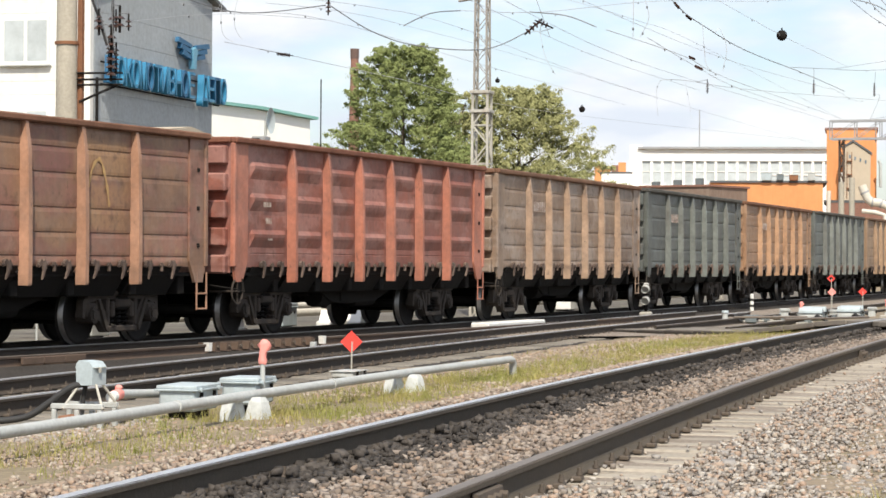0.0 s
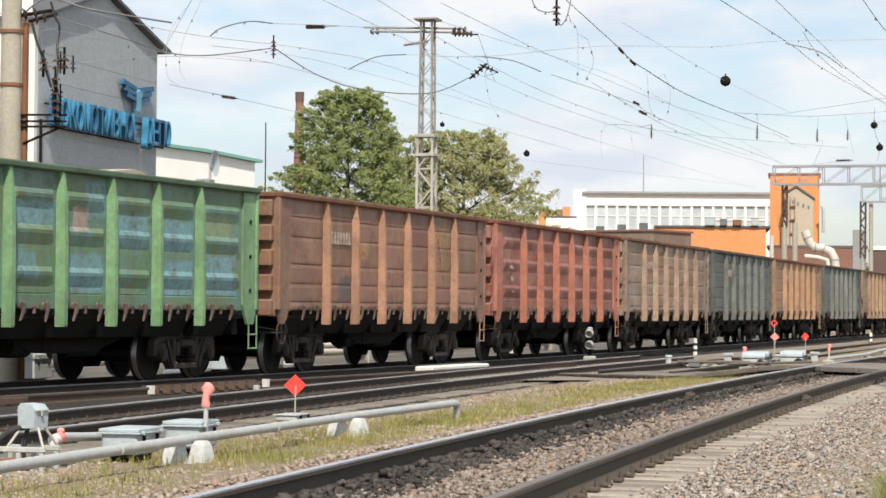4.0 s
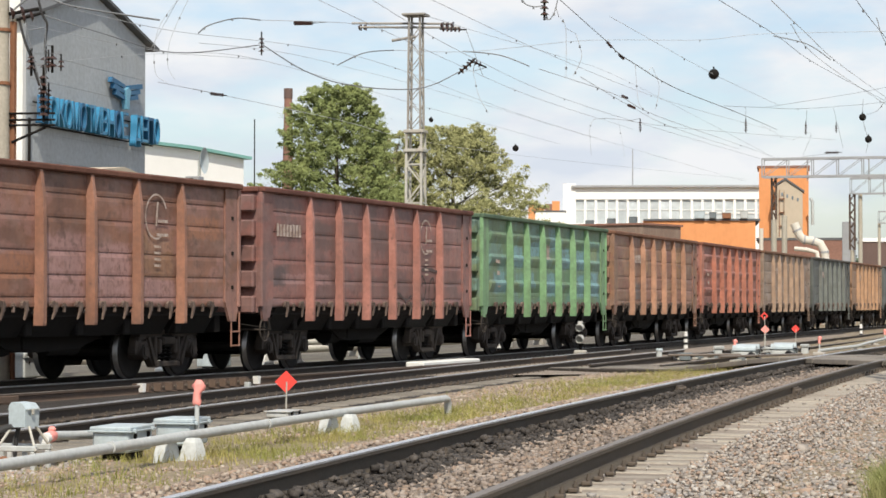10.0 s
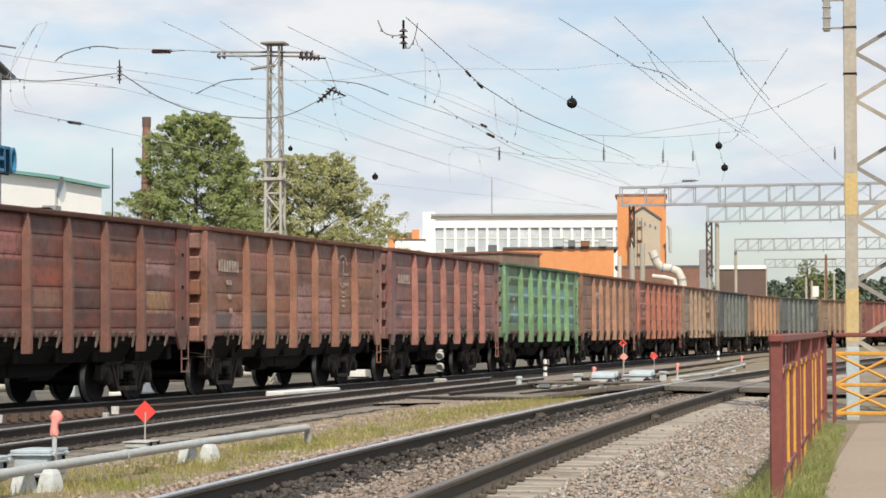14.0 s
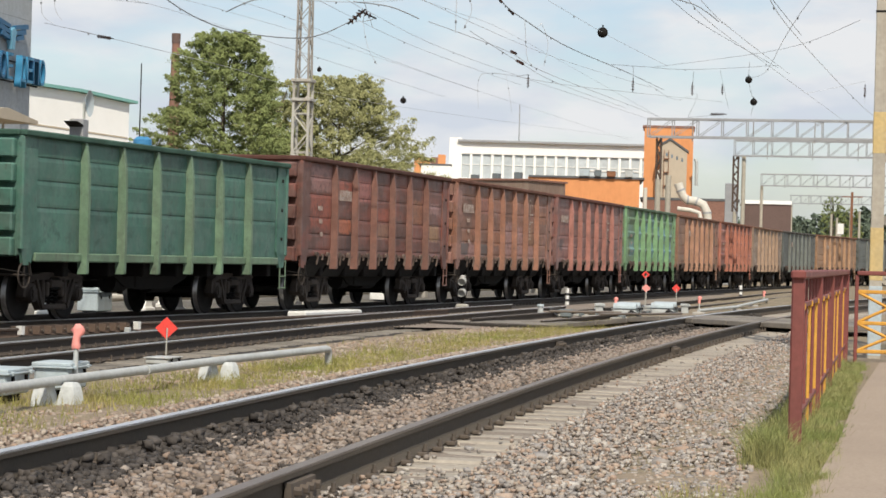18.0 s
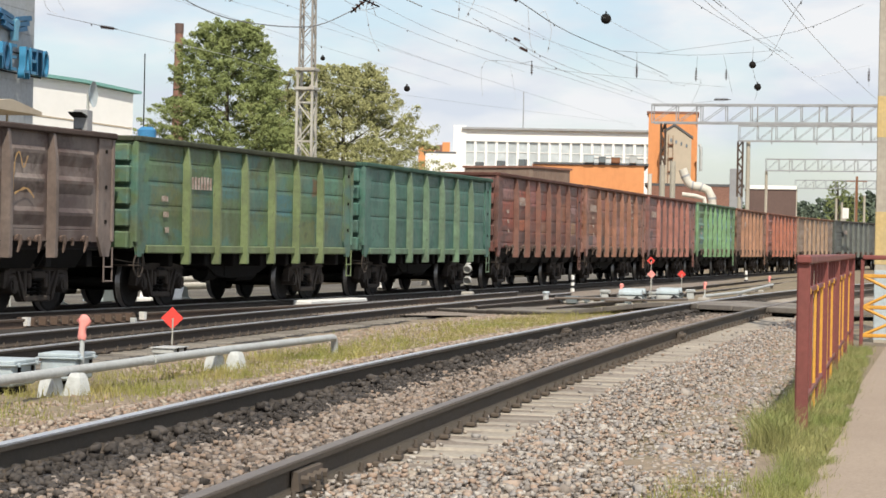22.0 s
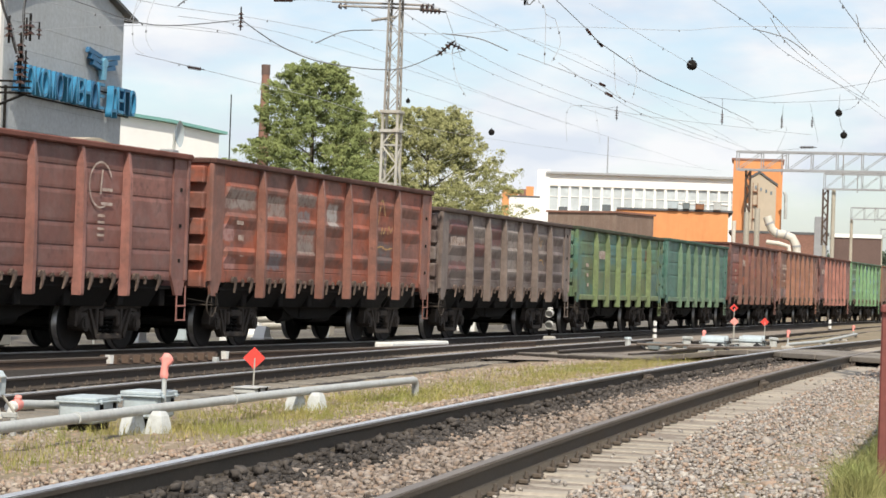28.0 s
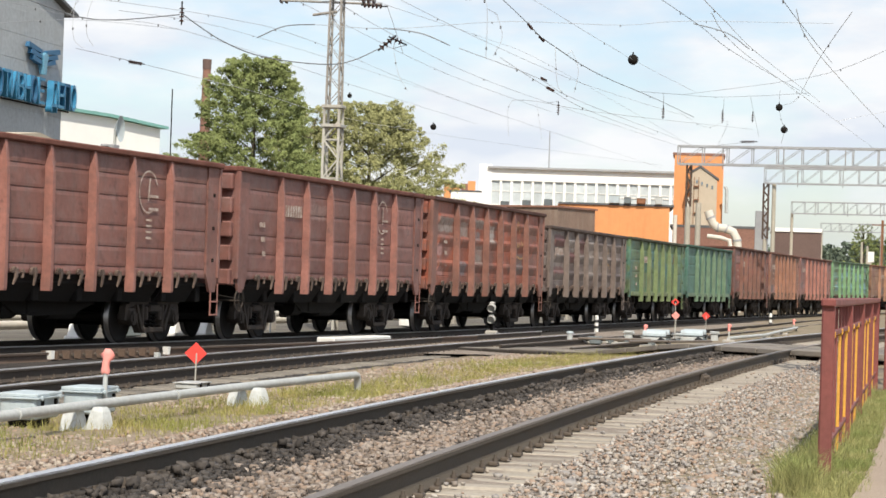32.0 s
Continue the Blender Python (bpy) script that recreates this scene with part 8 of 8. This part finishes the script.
# the cables and the white arm at the old pole
wire([(36.40, 26.55, 6.64), (36.42, 26.43, 6.22), (36.48, 26.34, 5.94), (36.53, 26.27, 5.64), (36.58, 26.21, 5.39)], 0.052, "black_rubber")
wire([(36.56, 26.23, 7.00), (36.61, 26.16, 6.71), (36.66, 26.10, 6.54), (36.64, 26.13, 6.18), (36.64, 26.12, 5.81), (36.64, 26.13, 5.46), (36.66, 26.10, 5.24)], 0.046, "black_rubber")
wire([(36.32, 26.70, 6.75), (36.47, 26.36, 7.04), (36.68, 26.06, 7.03), (36.99, 25.63, 6.88), (38.2, 24.6, 6.72)], 0.036, "wire_dark")


def make_insulator(p, way, n, r, label="brown ribbed insulator on the overhead line"):
    w = thing("insulator", Matrix(), label, "insulator", "line insulators")
    p, way = Vector(p), Vector(way).normalized()
    for k in range(n):
        a = p + way * (k * r * 1.15)
        piece("disc", Shape().tube(a, a + way * r * 0.40, r * 0.85, r * 0.45, n=12), M["insulator"], w)
    piece("rod", Shape().tube(p - way * r, p + way * (n * r * 1.15 + r), r * 0.22, n=6), M["dark_steel"], w)
    end = nearest_on_wires(p + way * (n * r * 1.15 + r))
    if (end - p).length < 2.0:
        piece("tie", Shape().tube(p + way * (n * r * 1.15 + r * 0.9), end, 0.008, n=5), M["wire_dark"], w)


for p, d, n, r in (((43.15, 25.25, 6.62), (0, 0, 1), 4, 0.075), ((48.72, 23.25, 6.62), (0.3, -0.4, 0.45), 3, 0.10), ((48.85, 23.05, 6.85), (0.5, -0.6, -0.3), 3, 0.085), ((36.68, 15.95, 6.2), (0, 0, 1), 3, 0.09),
                   ((46.45, 18.75, 6.84), (4.0, 0.95, -0.3), 14, 0.036), ((48.5, 19.3, 6.80), (4.0, 0.8, -0.3), 13, 0.036), ((50.2, 19.75, 5.83), (4.0, 0.4, -0.2), 12, 0.04), ((50.2, 19.9, 6.05), (4.0, 0.4, -0.2), 12, 0.032),
                   ((78.32, 30.37, 7.45), (0, 0, 1), 4, 0.075), ((83.37, 28.17, 7.7), (0, 0, 1), 4, 0.08), ((90.73, 28.17, 8.1), (0, 0, 1), 4, 0.08), ((92.99, 27.6, 8.3), (0, 0, 1), 3, 0.08),
                   ((60.0, 29.2, 9.05), (0.2, -1, -0.05), 5, 0.10), ((36.17, 26.1, 5.70), (0, 0, 1), 3, 0.075), ((36.36, 25.85, 5.70), (0, 0, 1), 3, 0.075), ((36.55, 25.70, 5.72), (0, 0, 1), 2, 0.075),
                   ((36.45, 26.02, 4.82), (0, 0, 1), 6, 0.12), ((44.32, 27.19, 5.9), (0.9, -0.4, -0.05), 6, 0.05), ((42.2, 23.9, 7.05), (0.9, -0.1, 0.1), 10, 0.055), ((87.64, 20.49, 7.78), (0, 0, 1), 4, 0.075), ((36.60, 26.18, 4.98), (0, 0, 1), 6, 0.075), ((36.68, 26.07, 4.95), (0, 0, 1), 5, 0.075), ((36.30, 26.66, 6.74), (0.3, -0.4, 0.1), 2, 0.16), ((36.42, 26.48, 6.66), (0.2, -0.3, 0.1), 2, 0.13), ((36.49, 26.33, 5.70), (0, 0, 1), 2, 0.12), ((36.64, 26.12, 5.74), (0, 0, 1), 2, 0.12), ((36.72, 26.02, 5.76), (0, 0, 1), 2, 0.12), ((116.2, 35.0, 8.95), (0, -1, 0), 6, 0.1)):
    make_insulator(p, d, n, r)
for p, r in (((56.58, 19.96, 7.10), 0.135), ((76.94, 21.93, 7.53), 0.12), ((76.99, 21.75, 6.79), 0.12), ((68.41, 30.74, 6.23), 0.10), ((62.79, 30.95, 6.74), 0.07)):
    b = thing("line_weight", pose(*p), "dark round weight hanging on the overhead line", "line weight", "line weights")
    piece("sphere", Shape().ball((0, 0, 0), r, 16), M["dark_steel"], b)
    piece("hook", Shape().tube((0, 0, r * 0.9), (0, 0, r * 1.4), 0.02, n=6), M["dark_steel"], b)
br = thing("pole_bracket", pose(36.3, 26.75, 4.75, 0, 0, -70), "rusty bracket with an insulator on the old pole", "bracket")
for dz in (-0.10, 0.0, 0.12):
    piece("arm", Shape().box((0.45, 0, dz), (0.95, 0.10, 0.035), 0.008), M["dark_steel"], br)
piece("stay", Shape().tube((0.1, 0, -0.42), (0.8, 0, -0.12), 0.025, n=6), M["dark_steel"], br)


# ---------------------------------------------------------------- loose stones and grass
def bed_height(off):
    return np.interp(np.abs(off), [0, 0.85, 1.7, 2.05, 2.75], [0.0, 0.01, 0.0, -0.07, -0.22]) + NEAR_Z - 0.175


def scatter(name, pts, radius, mat, label, category, seed, flat_by=0.7):
    """Many broken stones in one mesh."""
    rng = np.random.default_rng(seed)
    base = np.array([(-1, -1, -1), (1, -1, -1), (1, 1, -1), (-1, 1, -1), (-1, -1, 1), (1, -1, 1), (1, 1, 1), (-1, 1, 1)]) * 0.62
    tri = np.array([(0, 2, 1), (0, 3, 2), (4, 5, 6), (4, 6, 7), (0, 1, 5), (0, 5, 4), (1, 2, 6), (1, 6, 5), (2, 3, 7), (2, 7, 6), (3, 0, 4), (3, 4, 7)])
    n = len(pts)
    v = base[None] * rng.uniform(0.45, 1.3, (n, 8, 3)) * np.stack([rng.uniform(0.8, 1.45, n), rng.uniform(0.7, 1.1, n), rng.uniform(0.6, 1.0, n) * flat_by / 0.7], -1)[:, None]
    a = rng.uniform(0, 6.283, n)
    b = rng.normal(0, 0.35, n)
    y2, z2 = v[..., 1] * np.cos(b)[:, None] - v[..., 2] * np.sin(b)[:, None], v[..., 1] * np.sin(b)[:, None] + v[..., 2] * np.cos(b)[:, None]
    x3, y3 = v[..., 0] * np.cos(a)[:, None] - y2 * np.sin(a)[:, None], v[..., 0] * np.sin(a)[:, None] + y2 * np.cos(a)[:, None]
    v = np.stack([x3, y3, z2], -1) * radius[:, None, None] + pts[:, None]
    f = (tri[None] + (np.arange(n) * 8)[:, None, None]).reshape(-1)
    me = bpy.data.meshes.new(name)
    me.vertices.add(n * 8)
    me.vertices.foreach_set("co", v.reshape(-1).astype(np.float32))
    me.loops.add(len(f))
    me.loops.foreach_set("vertex_index", f.astype(np.int32))
    me.polygons.add(n * 12)
    me.polygons.foreach_set("loop_start", np.arange(0, len(f), 3, dtype=np.int32))
    me.update(calc_edges=True)
    tagged(piece(name, me, M[mat]), label, category, kind="stuff")


def track_points(n, lo, hi, off_lo, off_hi, seed, lean=1.7):
    rng = np.random.default_rng(seed)
    s = lo + (hi - lo) * rng.random(n) ** lean
    off = rng.uniform(off_lo, off_hi, n)
    x = np.interp(s, near_line.s, near_line.x)
    y = np.interp(s, near_line.s, near_line.y)
    th = np.interp(s, near_line.s, near_line.th)
    px, py = x - np.sin(th) * off, y + np.cos(th) * off
    z = np.maximum(bed_height(off), ground_height(px, py))
    z = np.where(np.abs(off) > 2.75, ground_height(px, py), z)
    return s, off, np.stack([px, py, z], -1), rng


def make_stones():
    s, off, p, rng = track_points(30000, 7, 56, -0.71, 0.71, 31)
    p[:, 2] += rng.uniform(-0.018, 0.020, len(p)) + 0.012 - 0.024 * (np.abs(off) > 0.50)
    p[:, 2] -= 0.026 * np.clip((s - 27) / 12, 0, 1)
    mid = np.abs(off + 0.12) + rng.normal(0, 0.10, len(p)) < 0.36
    rad = rng.uniform(0.014, 0.035, len(p))
    scatter("stones_between_rails", p[mid], rad[mid], "stone_brown", "brown crushed stones between the rails", "stones", 32)
    scatter("oily_stones", p[~mid], rad[~mid], "stone_oily", "dark oily crushed stones along the rails", "stones", 30)
    s, off, p, rng = track_points(3600, 7, 58, 0.66, 0.765, 29, 1.5)
    p[:, 2] = NEAR_Z - 0.182 + rng.uniform(0.0, 0.024, len(p))
    scatter("foot_stones", p, rng.uniform(0.022, 0.040, len(p)), "stone_oily", "dark oily stones along the rail foot", "stones", 28)
    # oily heaps over the fastenings, one at every sleeper
    k = np.repeat(np.arange(30, 128), 12)
    s = -8.8 + 0.52 * k + rng.normal(0, 0.065, len(k))
    off = 0.68 + rng.normal(0, 0.045, len(k))
    x, y, th = (np.interp(s, near_line.s, c) for c in (near_line.x, near_line.y, near_line.th))
    p = np.stack([x - np.sin(th) * off, y + np.cos(th) * off, NEAR_Z - 0.155 + rng.uniform(0.0, 0.042, len(k)) - 0.25 * np.abs(off - 0.68)], -1)
    scatter("fastening_heaps", p, rng.uniform(0.030, 0.050, len(k)), "stone_oily", "dark oily heaps over the rail fastenings", "stones", 27)
    s, off, p, rng = track_points(80000, 7, 50, -5.4, -0.88, 33)
    edge = 0.2365 * p[:, 0] + 0.28 + 0.33
    keep = (p[:, 1] > edge) & ~((off > np.where(s < 24, -1.34, -1.46)) & (s > 9) & (rng.random(len(p)) < np.clip((s - 9) / 4, 0, 0.985)))
    p = p[keep]
    p[:, 2] += rng.uniform(-0.012, 0.016, len(p))
    scatter("stones_shoulder", p, rng.uniform(0.010, 0.026, len(p)) * rng.choice([0.8, 1, 1, 1.3], len(p)), "stone", "grey and rosy crushed stones beside the track", "stones", 34)
    s, off, p, rng = track_points(34000, 7, 50, 0.90, 4.8, 35)
    keep = rng.random(len(p)) < np.clip((3.6 - off[:]) / 2.2, 0.10, 1.0)
    p = p[keep]
    p[:, 2] += rng.uniform(-0.015, 0.012, len(p))
    scatter("stones_verge", p, rng.uniform(0.012, 0.032, len(p)), "stone_rosy", "rosy crushed stones on the grassy verge", "stones", 36)
    s, off, p, rng = track_points(12000, 24, 50, 1.6, 5.6, 39, 1.0)
    p[:, 2] += rng.uniform(-0.012, 0.012, len(p))
    scatter("stones_far_verge", p, rng.uniform(0.015, 0.04, len(p)), "stone_rosy", "rosy crushed stones before the board crossing", "stones", 40)
    rng = np.random.default_rng(41)
    x = rng.uniform(15.4, 18.9, 620)
    p = np.stack([x, 12.35 + (x - 16.6) * 0.40 + rng.normal(0, 0.30, 620), 0 * x], -1)
    p[:, 2] = ground_height(p[:, 0], p[:, 1]) + 0.005
    scatter("pale_stones", p, rng.uniform(0.014, 0.042, 620), "stone", "pale broken stones heaped beneath the pipe", "stones", 42)
    x = rng.uniform(12.6, 17.6, 5200)
    p = np.stack([x, 10.75 + (x - 14.4) * 0.32 + rng.normal(0, 0.55, 5200), 0 * x], -1)
    p[:, 2] = ground_height(p[:, 0], p[:, 1]) + rng.uniform(-0.012, 0.010, 5200)
    scatter("stones_bare_verge", p, rng.uniform(0.009, 0.026, 5200), "stone_rosy", "rosy crushed stones on the bare verge", "stones", 44)
    chunk = thing("brick_chunk", pose(17.1, 12.58, G0 + 0.02, 4, -6, 35), "broken orange-brown brick lying under the pipe", "brick", kind="")
    piece("lump", Shape().prism([(-0.13, -0.02), (0.12, -0.03), (0.14, 0.03), (0.03, 0.055), (-0.11, 0.04)], -0.05, 0.06, 0), M["rust"], chunk)
    big = track_points(70, 9, 40, -5.2, -1.6, 37)
    q = big[2][big[2][:, 1] > 0.2365 * big[2][:, 0] + 0.7]
    scatter("large_stones", q, big[3].uniform(0.045, 0.08, len(q)), "stone", "larger pale stones among the ballast", "stones", 38)


def make_grass(name, pts, heights, label, seed, mat="grass", wide=1.0):
    rng = np.random.default_rng(seed)
    n = len(pts)
    a = rng.uniform(0, 6.283, n)
    lean = rng.uniform(0.15, 1.0, n) * heights
    w = rng.uniform(0.0011, 0.0026, n) * (0.7 + heights * 1.2) * wide
    dx, dy = np.cos(a), np.sin(a)
    b = rng.uniform(0, 6.283, n)
    ex, ey = np.cos(b), np.sin(b)
    z0, z1, z2 = pts[:, 2] - 0.01, pts[:, 2] + heights * 0.6, pts[:, 2] + heights
    v = np.stack([
        np.stack([pts[:, 0] - ex * w, pts[:, 1] - ey * w, z0], -1), np.stack([pts[:, 0] + ex * w, pts[:, 1] + ey * w, z0], -1),
        np.stack([pts[:, 0] + dx * lean * 0.35 + ex * w * 0.8, pts[:, 1] + dy * lean * 0.35 + ey * w * 0.8, z1], -1),
        np.stack([pts[:, 0] + dx * lean * 0.35 - ex * w * 0.8, pts[:, 1] + dy * lean * 0.35 - ey * w * 0.8, z1], -1),
        np.stack([pts[:, 0] + dx * lean, pts[:, 1] + dy * lean, z2], -1)], 1)
    k = (np.arange(n) * 5)[:, None]
    faces = [tuple(q) for q in (np.array([[0, 1, 2, 3]]) + k)] + [tuple(q) for q in (np.array([[3, 2, 4]]) + k)]
    me = bpy.data.meshes.new(name)
    me.from_pydata(v.reshape(-1, 3).tolist(), [], [tuple(int(i) for i in q) for q in faces])
    tagged(piece(name, me, M[mat]), label, "grass", kind="stuff")


def tufts(centres, per, spread, seed):
    rng = np.random.default_rng(seed)
    c = np.repeat(centres, per, 0)
    c = c + rng.normal(0, 1, c.shape) * spread
    c[:, 2] = ground_height(c[:, 0], c[:, 1])
    return c, rng


def make_all_grass():
    rng = np.random.default_rng(51)
    # low dry grass round the pipe, along the verge
    n = 1500
    t = rng.random(80)[rng.integers(0, 80, n)] ** 1.2 + rng.normal(0, 0.012, n)
    x = 12.5 + 38 * np.clip(t, 0, 1)
    lean = rng.normal(0.35, 0.55, 80)[rng.integers(0, 80, n)]
    side = lean + rng.normal(0.0, 0.22, n)
    y = 9.95 + (x - 12.5) * 0.215 + side - 0.0012 * (x - 12.5) ** 2
    keep = rng.random(n) < np.clip((x - 12.0) / 6.0, 0.25, 1.0)
    x, y = x[keep], y[keep]
    c, r2 = tufts(np.stack([x, y, 0 * x], -1), 22, (0.11, 0.07, 0), 52)
    make_grass("verge_grass", c, r2.uniform(0.025, 0.085, len(c)) * r2.choice([0.6, 1.0, 1.8], len(c)), "low yellow-green grass along the pipe", 53, wide=1.7)
    # far strip, in patches, with dry straw among the green
    n = 420
    k = rng.integers(0, 46, n)
    x = rng.uniform(33, 47, 46)[k] + rng.normal(0, 0.45, n)
    y = 15.0 + (x - 34) * 0.19 + rng.normal(0, 0.5, 46)[k] + rng.normal(0, 0.16, n)
    c, r2 = tufts(np.stack([x, y, 0 * x], -1), 20, (0.2, 0.12, 0), 54)
    dry = r2.random(len(c)) < 0.45
    h = r2.uniform(0.015, 0.085, len(c)) * r2.choice([0.6, 1.0, 1.7], len(c))
    make_grass("far_verge_grass", c[~dry], h[~dry], "low yellow-green grass by the crossing", 55, wide=2.2)
    make_grass("dry_verge_grass", c[dry], h[dry] * 0.8, "low dry straw among the grass by the crossing", 60, "grass_straw", wide=2.2)
    # tall grass along the fence
    n = 62
    x = 14.5 + 15 * rng.random(n) ** 1.6
    y = 4.10 + (x - 15.75) * 0.219 + rng.uniform(0.0, 0.24, n)
    x2 = rng.uniform(11.0, 30, 230)
    y2 = 4.10 + (x2 - 15.75) * 0.219 + rng.uniform(-0.26, 0.02, 230)
    c, r2 = tufts(np.concatenate([np.stack([x, y, 0 * x], -1), np.stack([x2, y2, 0 * x2], -1)]), 110, (0.09, 0.035, 0), 56)
    tall = np.where(np.arange(len(c)) < n * 110, r2.uniform(0.04, 0.29, len(c)), r2.uniform(0.02, 0.12, len(c)))
    make_grass("fence_grass", c, tall, "tall green grass growing along the fence", 57, "grass_green")
    n = 46
    x3 = rng.uniform(10.6, 12.6, n)
    y3 = 2.75 + (x3 - 10.6) * 0.24 + rng.uniform(0.0, 0.8, n)
    c, r2 = tufts(np.stack([x3, y3, 0 * x3], -1), 24, (0.07, 0.05, 0), 58)
    make_grass("shoulder_grass", c, r2.uniform(0.03, 0.13, len(c)), "sparse yellow-green weeds among the stones", 59)


define("grass_straw", (0.36, 0.30, 0.155), 0.85, vary=(0.28, 0.225, 0.115), big=0.8, fine=6, amount=0.9, bump=0, per_island=0.4, grain=0.1, spec=0.1)
define("grass_green", (0.175, 0.215, 0.060), 0.8, vary=(0.33, 0.30, 0.13), big=1.5, fine=6, amount=0.8, bump=0, per_island=0.4, grain=0.1)
define("stone_rosy", (0.326, 0.247, 0.189), 0.9, vary=(0.252, 0.189, 0.142), big=1.6, fine=30, amount=0.8, bump=0.4, per_island=0.2, mixed=[(0.265, 0.21, 0.171), (0.347, 0.278, 0.221), (0.366, 0.263, 0.193), (0.407, 0.362, 0.303), (0.286, 0.247, 0.21)])
make_stones()
make_all_grass()


motions()
